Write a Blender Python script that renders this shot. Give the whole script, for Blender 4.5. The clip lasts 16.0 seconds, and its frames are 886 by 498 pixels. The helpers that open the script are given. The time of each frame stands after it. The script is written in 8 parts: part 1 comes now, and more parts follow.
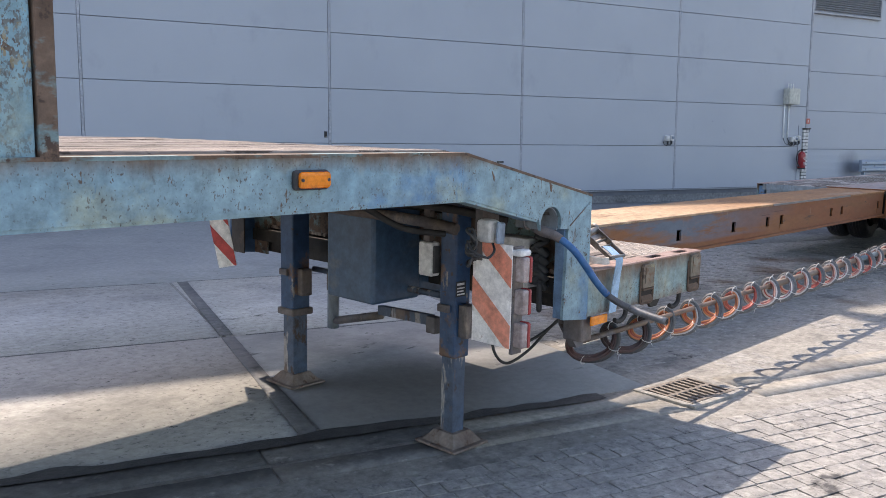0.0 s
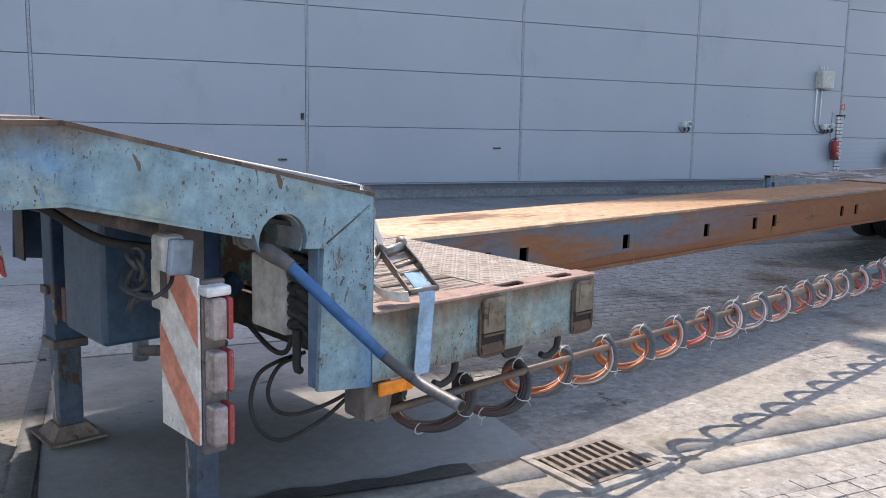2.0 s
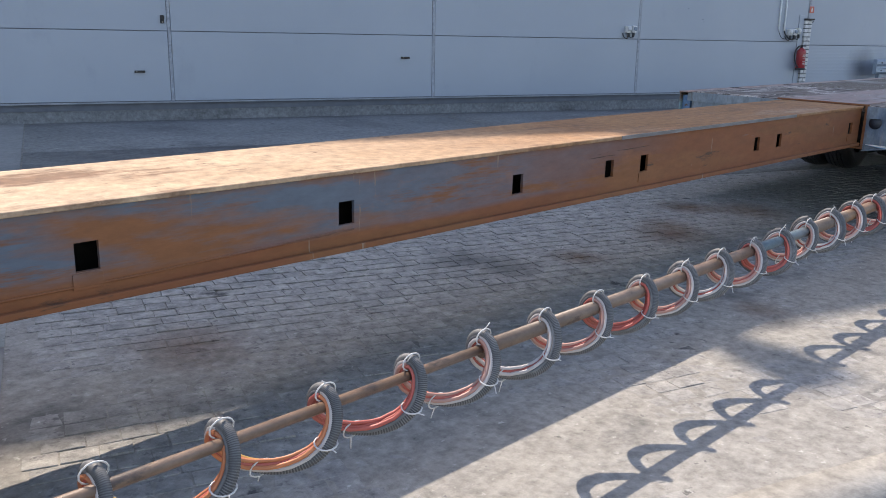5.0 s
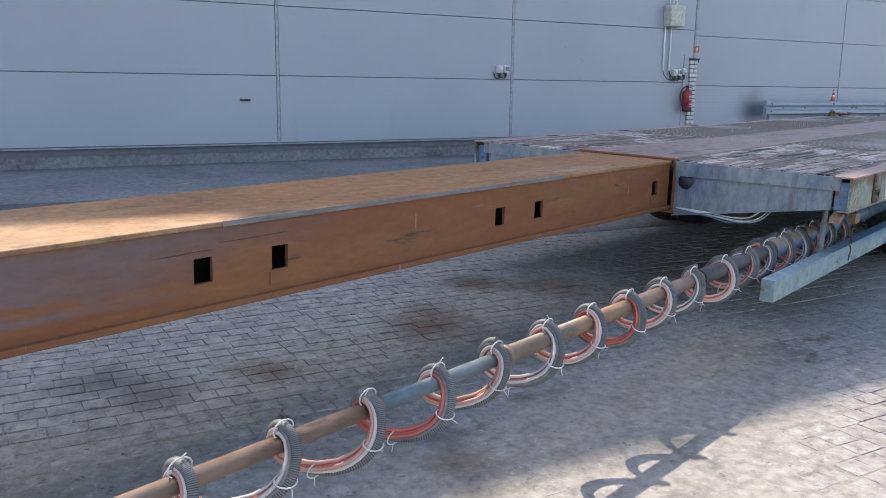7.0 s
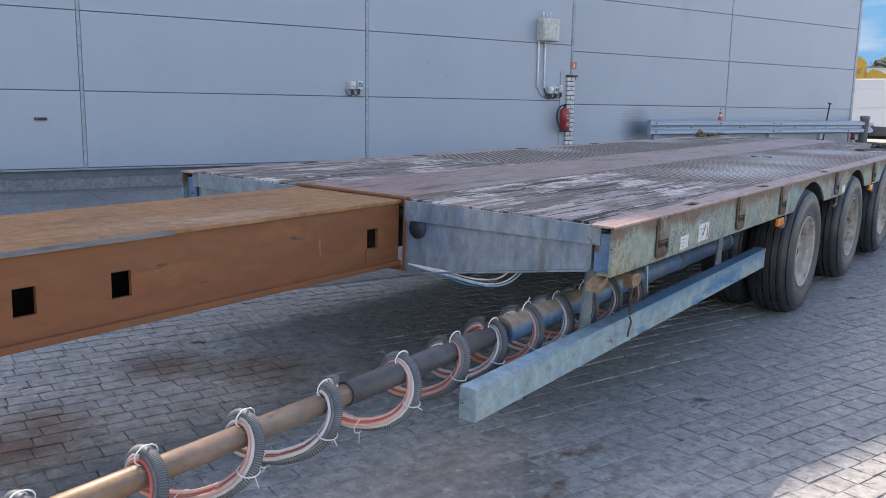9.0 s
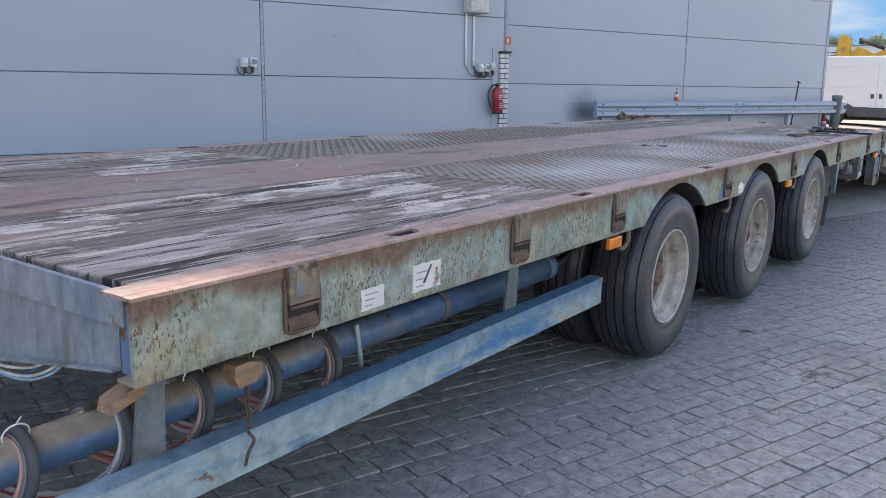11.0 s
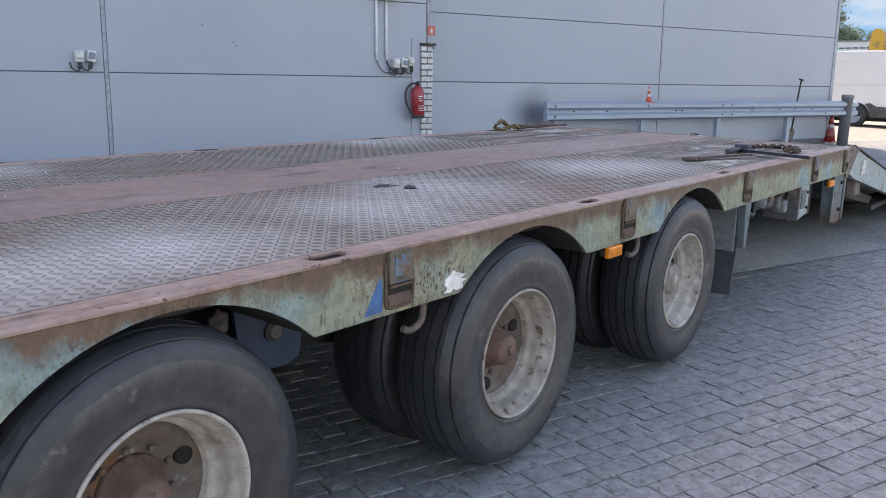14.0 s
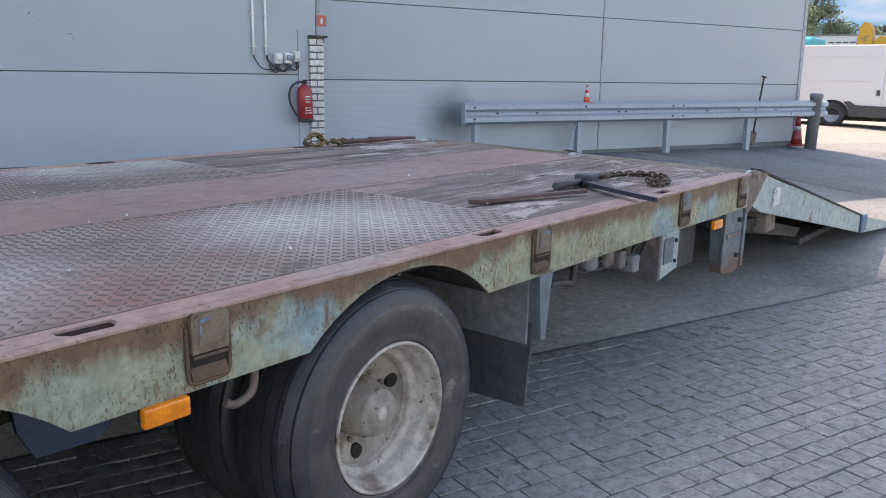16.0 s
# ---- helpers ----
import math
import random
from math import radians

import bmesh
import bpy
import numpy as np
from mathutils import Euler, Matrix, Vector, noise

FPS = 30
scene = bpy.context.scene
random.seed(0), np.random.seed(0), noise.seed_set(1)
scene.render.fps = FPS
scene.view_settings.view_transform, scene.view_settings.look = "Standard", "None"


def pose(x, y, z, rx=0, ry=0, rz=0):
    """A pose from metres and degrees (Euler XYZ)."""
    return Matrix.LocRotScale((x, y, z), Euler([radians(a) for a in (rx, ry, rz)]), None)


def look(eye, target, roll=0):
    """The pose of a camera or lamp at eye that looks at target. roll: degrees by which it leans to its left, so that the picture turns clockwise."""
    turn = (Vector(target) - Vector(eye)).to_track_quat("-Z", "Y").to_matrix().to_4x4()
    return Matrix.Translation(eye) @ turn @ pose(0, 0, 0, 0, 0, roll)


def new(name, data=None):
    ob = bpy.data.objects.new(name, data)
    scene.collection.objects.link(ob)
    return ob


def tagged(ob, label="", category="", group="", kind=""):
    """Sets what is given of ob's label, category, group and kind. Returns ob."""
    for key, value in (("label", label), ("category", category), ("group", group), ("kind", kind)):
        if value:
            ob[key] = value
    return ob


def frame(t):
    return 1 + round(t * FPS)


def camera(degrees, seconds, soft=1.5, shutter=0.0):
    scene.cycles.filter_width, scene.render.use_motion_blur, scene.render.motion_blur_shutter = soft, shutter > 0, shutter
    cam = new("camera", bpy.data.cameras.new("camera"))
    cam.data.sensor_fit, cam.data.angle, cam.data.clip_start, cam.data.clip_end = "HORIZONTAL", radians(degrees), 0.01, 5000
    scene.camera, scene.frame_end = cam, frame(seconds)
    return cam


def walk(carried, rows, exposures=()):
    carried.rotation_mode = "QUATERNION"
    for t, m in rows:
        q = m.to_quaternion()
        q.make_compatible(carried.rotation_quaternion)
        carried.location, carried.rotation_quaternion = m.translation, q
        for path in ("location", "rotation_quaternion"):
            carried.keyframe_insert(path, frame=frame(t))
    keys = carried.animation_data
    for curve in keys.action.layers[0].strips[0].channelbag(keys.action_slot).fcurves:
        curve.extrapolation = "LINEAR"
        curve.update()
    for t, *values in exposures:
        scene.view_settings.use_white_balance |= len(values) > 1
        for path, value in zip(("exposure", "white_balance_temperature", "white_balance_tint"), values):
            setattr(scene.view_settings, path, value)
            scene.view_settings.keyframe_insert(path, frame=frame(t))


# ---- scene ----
cam = camera(55.9, 16.0, 0.7)
PATH = [
    (0, (0.327, 0.317, 1.376), (1.758, 1.692, 1.129), 0.4),
    (0.5, (0.73, 0.366, 1.361), (2.136, 1.765, 1.108), 0.7),
    (1, (1.122, 0.425, 1.337), (2.512, 1.839, 1.077), 0.8),
    (1.5, (1.492, 0.469, 1.332), (2.869, 1.895, 1.068), 0.8),
    (2, (1.881, 0.554, 1.341), (3.244, 1.992, 1.062), 0.9),
    (2.5, (2.276, 0.633, 1.331), (3.622, 2.082, 1.029), 0.7),
    (3, (2.617, 0.677, 1.336), (3.945, 2.123, 0.957), 0.8),
    (3.2, (2.754, 0.701, 1.321), (4.074, 2.145, 0.905), 0.7),
    (5.3, (4.5, 1.066, 1.302), (5.879, 2.43, 0.811), 0.7),
    (5.5, (4.702, 1.063, 1.297), (6.092, 2.412, 0.801), 0.6),
    (6, (5.144, 1.065, 1.297), (6.553, 2.393, 0.795), 0.7),
    (6.5, (5.63, 1.077, 1.318), (7.06, 2.391, 0.84), 0.7),
    (7, (6.111, 1.041, 1.323), (7.585, 2.336, 0.933), 0.8),
    (7.5, (6.571, 1.052, 1.302), (8.058, 2.352, 0.983), 0.8),
    (8, (7.038, 1.06, 1.305), (8.596, 2.275, 0.991), 1.1),
    (8.2, (7.229, 1.05, 1.299), (8.804, 2.243, 0.984), 1.2),
    (10.3, (9.12, 0.968, 1.302), (10.714, 2.118, 0.93), 0.7),
    (10.5, (9.316, 0.949, 1.313), (10.913, 2.093, 0.938), 0.7),
    (11, (9.79, 0.88, 1.284), (11.377, 2.035, 0.901), 0.7),
    (11.5, (10.245, 0.862, 1.271), (11.81, 2.045, 0.885), 0.7),
    (12, (10.736, 0.863, 1.285), (12.281, 2.072, 0.897), 0.7),
    (12.5, (11.208, 0.832, 1.31), (12.741, 2.056, 0.923), 0.7),
    (13, (11.682, 0.833, 1.301), (13.213, 2.059, 0.912), 0.7),
    (13.5, (12.154, 0.807, 1.308), (13.685, 2.034, 0.919), 0.7),
    (14, (12.633, 0.784, 1.329), (14.166, 2.007, 0.938), 0.7),
    (14.5, (13.162, 0.798, 1.355), (14.697, 2.019, 0.963), 0.9),
    (15, (13.677, 0.778, 1.364), (15.211, 1.999, 0.97), 1.0),
    (15.5, (14.146, 0.789, 1.363), (15.685, 2.005, 0.969), 0.9),
    (16, (14.639, 0.76, 1.4), (16.173, 1.977, 0.995), 0.8),
]
walk(cam, [(t, look(eye, target, roll)) for t, eye, target, roll in PATH], [(0, 1.33, 7450, 16), (2, 1.31, 7400, 16), (3, 1.15, 7350, 15), (5.5, 1.24, 7250, 14), (7, 1.42, 7400, 15), (8, 1.50, 7400, 15), (10.5, 1.60, 7700, 18), (13, 1.70, 8000, 18), (16, 1.70, 8200, 19)])

# ---- light ----
SUN = Vector((0.178, 0.672, 1.0)).normalized()
sun = new("sun", bpy.data.lights.new("sun", "SUN"))
sun.data.energy, sun.data.angle, sun.data.color = 2.6, radians(0.55), (1.0, 0.95, 0.87)
sun.matrix_world = look(SUN * 40, (0, 0, 0))
world = bpy.data.worlds.new("sky")
scene.world = world
world.use_nodes = True
wn = world.node_tree.nodes
sky = wn.new("ShaderNodeTexSky")
sky.sky_type, sky.sun_disc = "NISHITA", False
sky.sun_elevation = math.asin(SUN.z)
sky.sun_rotation = math.atan2(SUN.x, SUN.y)
sky.air_density, sky.dust_density, sky.ozone_density = 1.0, 1.2, 1.0
world.node_tree.links.new(sky.outputs[0], wn["Background"].inputs[0])
wn["Background"].inputs[1].default_value = 0.165


# ---- materials ----
def surface(name, base, other=None, grain=6.0, stretch=(1, 1, 1), rough=0.6, metal=0.0, bump=0.1, bump_scale=40.0,
            spots=(), vary=0.0, islands=False, emit=0.0, worn=None, bands=(), mottled=None, patches=None):
    """A painted, weathered or raw surface: two colours mixed by a noise, then spots of (colour, scale, threshold, softness, stretch)."""
    m = bpy.data.materials.new(name)
    m.use_nodes = True
    nt = m.node_tree
    N, L = nt.nodes, nt.links
    bsdf = N["Principled BSDF"]
    bsdf.inputs["Roughness"].default_value = rough
    bsdf.inputs["Metallic"].default_value = metal
    where = N.new("ShaderNodeNewGeometry").outputs["Position"]

    def noise_at(scale, s=(1, 1, 1), detail=5.0, roughness=0.6):
        mp = N.new("ShaderNodeMapping")
        mp.inputs["Scale"].default_value = s
        L.new(where, mp.inputs[0])
        t = N.new("ShaderNodeTexNoise")
        t.inputs["Scale"].default_value = scale
        t.inputs["Detail"].default_value = detail
        t.inputs["Roughness"].default_value = roughness
        L.new(mp.outputs[0], t.inputs["Vector"])
        return t.outputs["Fac"]

    def ramp(fac, a, b):
        r = N.new("ShaderNodeMapRange")
        r.inputs["From Min"].default_value, r.inputs["From Max"].default_value = a, b
        L.new(fac, r.inputs["Value"])
        return r.outputs[0]

    def mix(fac, a, b):
        x = N.new("ShaderNodeMix")
        x.data_type = "RGBA"
        L.new(fac, x.inputs["Factor"])
        for sock, v in ((x.inputs["A"], a), (x.inputs["B"], b)):
            if isinstance(v, tuple):
                sock.default_value = (*v, 1)
            else:
                L.new(v, sock)
        return x.outputs["Result"]

    def worn_mask(x0, x1, z0, z1):
        sep = N.new("ShaderNodeSeparateXYZ")
        L.new(where, sep.inputs[0])
        nz = noise_at(2.5, (0.5, 1, 2))

        def shifted(o, k):
            ad = N.new("ShaderNodeMath")
            ad.operation = "MULTIPLY_ADD"
            L.new(nz, ad.inputs[0])
            ad.inputs[1].default_value = k
            L.new(o, ad.inputs[2])
            return ad.outputs[0]

        ml = N.new("ShaderNodeMath")
        ml.operation = "MULTIPLY"
        L.new(ramp(shifted(sep.outputs[0], 2.5), x0 + 1.25, x1 + 1.25), ml.inputs[0])
        L.new(ramp(shifted(sep.outputs[2], 0.06), z0 + 0.03, z1 + 0.03), ml.inputs[1])
        return ml.outputs[0]

    other = other or tuple(c * 0.8 for c in base)
    col = mix(ramp(noise_at(grain, stretch), 0.32, 0.68), base, other)
    if worn:
        colour, *lim = worn
        col = mix(worn_mask(*lim), col, colour)
    def lay(col, some):
        for colour, scale, cut, soft, s in some:
            cut -= 0.06 if scale >= 9 else 0.03
            fac = ramp(noise_at(scale, s, 3.0, 0.55) if scale >= 40 else noise_at(scale, s, 6.0, 0.65), cut, cut + soft)
            if scale >= 40:
                both = N.new("ShaderNodeMath")
                both.operation = "MULTIPLY"
                L.new(fac, both.inputs[0])
                L.new(ramp(noise_at(2.6, (1, 1, 1.6), 3.0), 0.38, 0.60), both.inputs[1])
                fac = both.outputs[0]
            col = mix(fac, col, colour)
        return col

    col = lay(col, [q for q in spots if q[1] < 40])
    for colour, z0, z1, amp, scale in bands:
        sep = N.new("ShaderNodeSeparateXYZ")
        L.new(where, sep.inputs[0])
        ad = N.new("ShaderNodeMath")
        ad.operation = "MULTIPLY_ADD"
        L.new(noise_at(scale, (1, 1, 0.3), 7.0, 0.7), ad.inputs[0])
        ad.inputs[1].default_value = amp
        L.new(sep.outputs[2], ad.inputs[2])
        col = mix(ramp(ad.outputs[0], z0 + amp / 2, z1 + amp / 2), col, colour)
    col = lay(col, [q for q in spots if q[1] >= 40])
    for colour, centre, wide in patches or ():
        away = N.new("ShaderNodeVectorMath")
        away.operation = "DISTANCE"
        L.new(where, away.inputs[0])
        away.inputs[1].default_value = centre
        ad = N.new("ShaderNodeMath")
        ad.operation = "MULTIPLY_ADD"
        L.new(noise_at(2.2, (1, 1, 0.5)), ad.inputs[0])
        ad.inputs[1].default_value = 0.35
        L.new(away.outputs["Value"], ad.inputs[2])
        col = mix(ramp(ad.outputs[0], wide + 0.2, 0.12), col, colour)
    if vary:
        if islands:
            r = N.new("ShaderNodeNewGeometry").outputs["Random Per Island"]
        else:
            r = N.new("ShaderNodeObjectInfo").outputs["Random"]
        h = N.new("ShaderNodeHueSaturation")
        L.new(ramp(r, 0, 1), h.inputs["Value"])
        mr = h.inputs["Value"].links[0].from_node
        mr.inputs["To Min"].default_value, mr.inputs["To Max"].default_value = 1 - vary, 1 + vary
        L.new(col, h.inputs["Color"])
        col = h.outputs[0]
    if bump:
        mottle = N.new("ShaderNodeHueSaturation")
        mo = N.new("ShaderNodeMath")
        mo.operation = "MULTIPLY_ADD"
        L.new(noise_at(19.0, stretch, 9.0, 0.72), mo.inputs[0])
        amount = MOTTLE if mottled is None else mottled
        mo.inputs[1].default_value, mo.inputs[2].default_value = amount * 2.4, 1 - amount * 1.2
        L.new(mo.outputs[0], mottle.inputs["Value"])
        L.new(col, mottle.inputs["Color"])
        col = mottle.outputs[0]
    L.new(col, bsdf.inputs["Base Color"])
    rr = N.new("ShaderNodeMapRange")
    rr.inputs["To Min"].default_value, rr.inputs["To Max"].default_value = max(0.05, rough - 0.12), min(1, rough + 0.12)
    L.new(noise_at(grain * 2.3, stretch), rr.inputs["Value"])
    L.new(rr.outputs[0], bsdf.inputs["Roughness"])
    if bump:
        b = N.new("ShaderNodeBump")
        b.inputs["Strength"].default_value, b.inputs["Distance"].default_value = bump, 0.01
        L.new(noise_at(bump_scale, stretch), b.inputs["Height"])
        L.new(b.outputs[0], bsdf.inputs["Normal"])
    if emit:
        L.new(col, bsdf.inputs["Emission Color"])
        bsdf.inputs["Emission Strength"].default_value = emit
    return m


O1 = (1, 1, 1)
MOTTLE = 0.80                                        # strength of the fine unevenness of worn surfaces
RUST, DARKRUST = (0.125, 0.068, 0.042), (0.055, 0.034, 0.025)
panel_mat = surface("panel_grey", (0.334, 0.365, 0.412), (0.307, 0.338, 0.385), 0.5, rough=0.45, bump=0.0, bump_scale=3,
                    spots=[((0.27, 0.30, 0.346), 1.1, 0.62, 0.2, (1, 1, 0.6))])
rib_mat = surface("panel_ribbed", (0.334, 0.365, 0.412), (0.33, 0.365, 0.415), 0.6, rough=0.45, bump=0.0, patches=[((0.10, 0.105, 0.12), (23.84, 7.97, 0.84), 0.50)])
joint_mat = surface("panel_joint", (0.14, 0.15, 0.175), rough=0.6, bump=0)
trim_mat = surface("wall_trim", (0.305, 0.325, 0.365), rough=0.45, bump=0.02)
plinth_mat = surface("plinth", (0.21, 0.215, 0.22), (0.16, 0.165, 0.17), 2.0, rough=0.85, bump=0.2,
                     spots=[((0.09, 0.09, 0.09), 1.6, 0.58, 0.15, (1, 1, 2))])
concrete_mat = surface("yard_concrete", (0.42, 0.405, 0.38), (0.33, 0.32, 0.305), 0.9, rough=0.88, bump=0.25, bump_scale=60, vary=0.06, mottled=0.5,
                       spots=[((0.20, 0.198, 0.195), 0.7, 0.58, 0.2, O1), ((0.44, 0.43, 0.41), 2.2, 0.59, 0.16, (0.6, 1.4, 1)), ((0.085, 0.085, 0.085), 3.4, 0.68, 0.06, (0.5, 1.6, 1)), ((0.07, 0.07, 0.07), 11.0, 0.72, 0.04, O1), ((0.20, 0.195, 0.19), 30.0, 0.63, 0.10, O1)])
apron_mat = surface("smooth_apron", (0.20, 0.20, 0.198), (0.155, 0.157, 0.16), 0.8, rough=0.85, bump=0.2, bump_scale=70, vary=0.04,
                    spots=[((0.10, 0.10, 0.105), 0.6, 0.56, 0.2, O1), ((0.07, 0.07, 0.07), 9.0, 0.71, 0.04, O1), ((0.27, 0.265, 0.25), 2.5, 0.63, 0.2, O1)])
field_mat = surface("smooth_dark_concrete", (0.295, 0.288, 0.278), (0.245, 0.242, 0.238), 0.8, rough=0.86, bump=0.2, bump_scale=70, mottled=0.4,
                    spots=[((0.19, 0.188, 0.186), 0.6, 0.58, 0.2, O1), ((0.33, 0.32, 0.305), 2.2, 0.62, 0.2, O1), ((0.07, 0.07, 0.07), 9.0, 0.73, 0.04, O1)])
strip_mat = surface("channel_concrete", (0.29, 0.275, 0.25), (0.20, 0.19, 0.175), 2.0, rough=0.9, bump=0.3, bump_scale=50, vary=0.1,
                    spots=[((0.15, 0.14, 0.13), 3.0, 0.6, 0.12, O1)])
dirty_strip = surface("dirty_channel_concrete", (0.15, 0.148, 0.145), (0.10, 0.10, 0.10), 3.0, rough=0.85, bump=0.35, bump_scale=40, vary=0.1,
                      spots=[((0.045, 0.045, 0.045), 2.0, 0.58, 0.12, (0.5, 1.5, 1)), ((0.22, 0.215, 0.21), 9.0, 0.66, 0.08, O1)])
joint_tar = surface("joint_sealant", (0.06, 0.06, 0.062), (0.10, 0.10, 0.10), 6.0, rough=0.8, bump=0.3)
# dark patches below the gooseneck: its shade painted in, along with damp
DAMP_SHADE = [((0.125, 0.124, 0.125), (x, y, 0.01), r) for x, y, r in ((2.95, 3.62, 0.70), (3.35, 3.47, 0.75), (3.80, 3.32, 0.75), (4.25, 3.16, 0.60), (3.30, 3.85, 0.55), (3.75, 3.75, 0.50))]
stained_shaded_mat = surface("stained_shaded_concrete", (0.315, 0.308, 0.298), (0.24, 0.236, 0.232), 1.1, rough=0.62, bump=0.15, bump_scale=60, mottled=0.35, patches=DAMP_SHADE,
                      spots=[((0.15, 0.15, 0.152), 0.9, 0.55, 0.16, O1), ((0.25, 0.245, 0.235), 2.6, 0.62, 0.14, O1), ((0.05, 0.05, 0.05), 4.5, 0.66, 0.05, (0.6, 1.5, 1)), ((0.045, 0.045, 0.045), 14.0, 0.72, 0.04, O1)])
tar_mat = surface("tar_joint", (0.135, 0.134, 0.134), (0.095, 0.095, 0.098), 3.0, rough=0.75, bump=0.3,
                  spots=[((0.16, 0.158, 0.155), 4.0, 0.6, 0.12, O1), ((0.04, 0.04, 0.04), 5.0, 0.64, 0.08, O1)])
dirt_mat = surface("wet_dirt", (0.035, 0.033, 0.032), (0.06, 0.057, 0.053), 7.0, rough=0.6, bump=0.6, bump_scale=60)
RUSTY, OILY = (0.105, 0.058, 0.035), (0.07, 0.068, 0.07)
STAINS = [(RUSTY, (8.33, 4.02, 0.02), 0.20), (RUSTY, (9.33, 4.0, 0.02), 0.30), (RUSTY, (9.55, 4.15, 0.02), 0.25), (RUSTY, (10.3, 4.4, 0.02), 0.28), (RUSTY, (10.6, 4.0, 0.02), 0.34), (RUSTY, (5.82, 4.23, 0.02), 0.28), (OILY, (7.74, 4.45, 0.03), 0.25), (OILY, (7.78, 4.15, 0.02), 0.25), (OILY, (8.34, 3.04, 0.0), 0.14), (RUSTY, (8.22, 2.83, 0.0), 0.14), (OILY, (8.11, 2.64, 0.0), 0.11)]
# worn= here only turns the paving darker along x, from 9 m on
paver_args = dict(patches=STAINS, worn=((0.258, 0.254, 0.248), 9.0, 13.5, -1.0, -0.5), other=(0.22, 0.212, 0.204), grain=9.0, rough=0.88, bump=0.8, bump_scale=48,
                  spots=[((0.165, 0.16, 0.158), 0.9, 0.60, 0.2, O1), ((0.34, 0.32, 0.29), 2.2, 0.58, 0.18, O1), ((0.16, 0.153, 0.15), 26.0, 0.62, 0.10, O1), ((0.37, 0.36, 0.34), 34.0, 0.68, 0.06, O1),
                         ((0.12, 0.07, 0.042), 0.8, 0.70, 0.05, (1, 1.7, 1)), ((0.065, 0.062, 0.062), 2.2, 0.665, 0.06, O1)])
paver_mat = surface("paver", (0.33, 0.315, 0.292), vary=0.055, **paver_args)
paver_rest_mat = surface("paver_far", (0.33, 0.315, 0.292), vary=0.055, islands=True, **paver_args)
# the sand darkens along x over the same stretch
sand_mat = surface("joint_sand", patches=STAINS, base=(0.30, 0.283, 0.255), other=(0.215, 0.203, 0.186), grain=5.0, worn=((0.13, 0.127, 0.122), 9.0, 13.5, -1.0, -0.5), rough=0.95, bump=0.9, bump_scale=38,
                   spots=[((0.275, 0.26, 0.235), 1.8, 0.55, 0.15, O1), ((0.14, 0.135, 0.13), 1.1, 0.60, 0.10, (1, 1.6, 1)), ((0.12, 0.115, 0.11), 16.0, 0.70, 0.05, O1), ((0.37, 0.355, 0.33), 24.0, 0.69, 0.05, O1)])
light_ground_mat = surface("yard_gravel", (0.30, 0.275, 0.24), (0.24, 0.22, 0.195), 0.8, rough=0.9, bump=0.3)
neck_paint = surface("blue_paint", (0.145, 0.265, 0.338), (0.19, 0.292, 0.33), 2.2, rough=0.5, bump=0.08, bump_scale=70,
                     bands=[((0.115, 0.08, 0.058), 1.288, 1.345, 0.12, 8.0)],
                     spots=[((0.06, 0.17, 0.32), 1.5, 0.62, 0.10, O1), ((0.235, 0.30, 0.27), 3.1, 0.57, 0.14, O1), ((0.09, 0.20, 0.30), 9.0, 0.69, 0.06, (1.4, 1, 0.5)),
                            ((0.07, 0.045, 0.035), 84.0, 0.700, 0.02, (1, 1, 0.6)), (DARKRUST, 130.0, 0.70, 0.02, (1, 1, 0.6)), (RUST, 6.0, 0.685, 0.03, (1.6, 1, 0.35)), ((0.10, 0.07, 0.05), 20.0, 0.715, 0.02, (1.3, 1, 0.5))])
post_paint = surface("scabbed_blue_paint", (0.135, 0.265, 0.33), (0.185, 0.295, 0.325), 2.2, rough=0.5, bump=0.08, bump_scale=70,
                     spots=[((0.055, 0.15, 0.27), 1.7, 0.60, 0.10, O1), ((0.215, 0.285, 0.26), 3.1, 0.58, 0.14, O1),
                            ((0.085, 0.055, 0.035), 95.0, 0.60, 0.02, (1, 1, 0.6)), (DARKRUST, 140.0, 0.63, 0.02, (1, 1, 0.6)), ((0.20, 0.16, 0.09), 70.0, 0.64, 0.03, (1, 1, 0.5)), (RUST, 5.0, 0.69, 0.05, (1, 1, 0.5))])
platform_paint = surface("blue_grey_paint", (0.20, 0.265, 0.245), (0.155, 0.265, 0.31), 2.2, rough=0.55, bump=0.08, bump_scale=70,
                         bands=[((0.13, 0.082, 0.055), 0.78, 0.85, 0.22, 7.0), (RUST, 0.70, 0.635, 0.18, 10.0)],
                         spots=[((0.25, 0.25, 0.19), 3.1, 0.55, 0.14, (1.2, 1, 0.6)), ((0.10, 0.19, 0.27), 2.4, 0.67, 0.06, O1), ((0.07, 0.045, 0.035), 84.0, 0.68, 0.02, (1, 1, 0.6)), (DARKRUST, 130.0, 0.68, 0.02, (1, 1, 0.6)), (RUST, 7.0, 0.66, 0.06, (2.0, 1, 0.3)), ((0.15, 0.12, 0.08), 11.0, 0.68, 0.06, (1.6, 1, 0.35))])
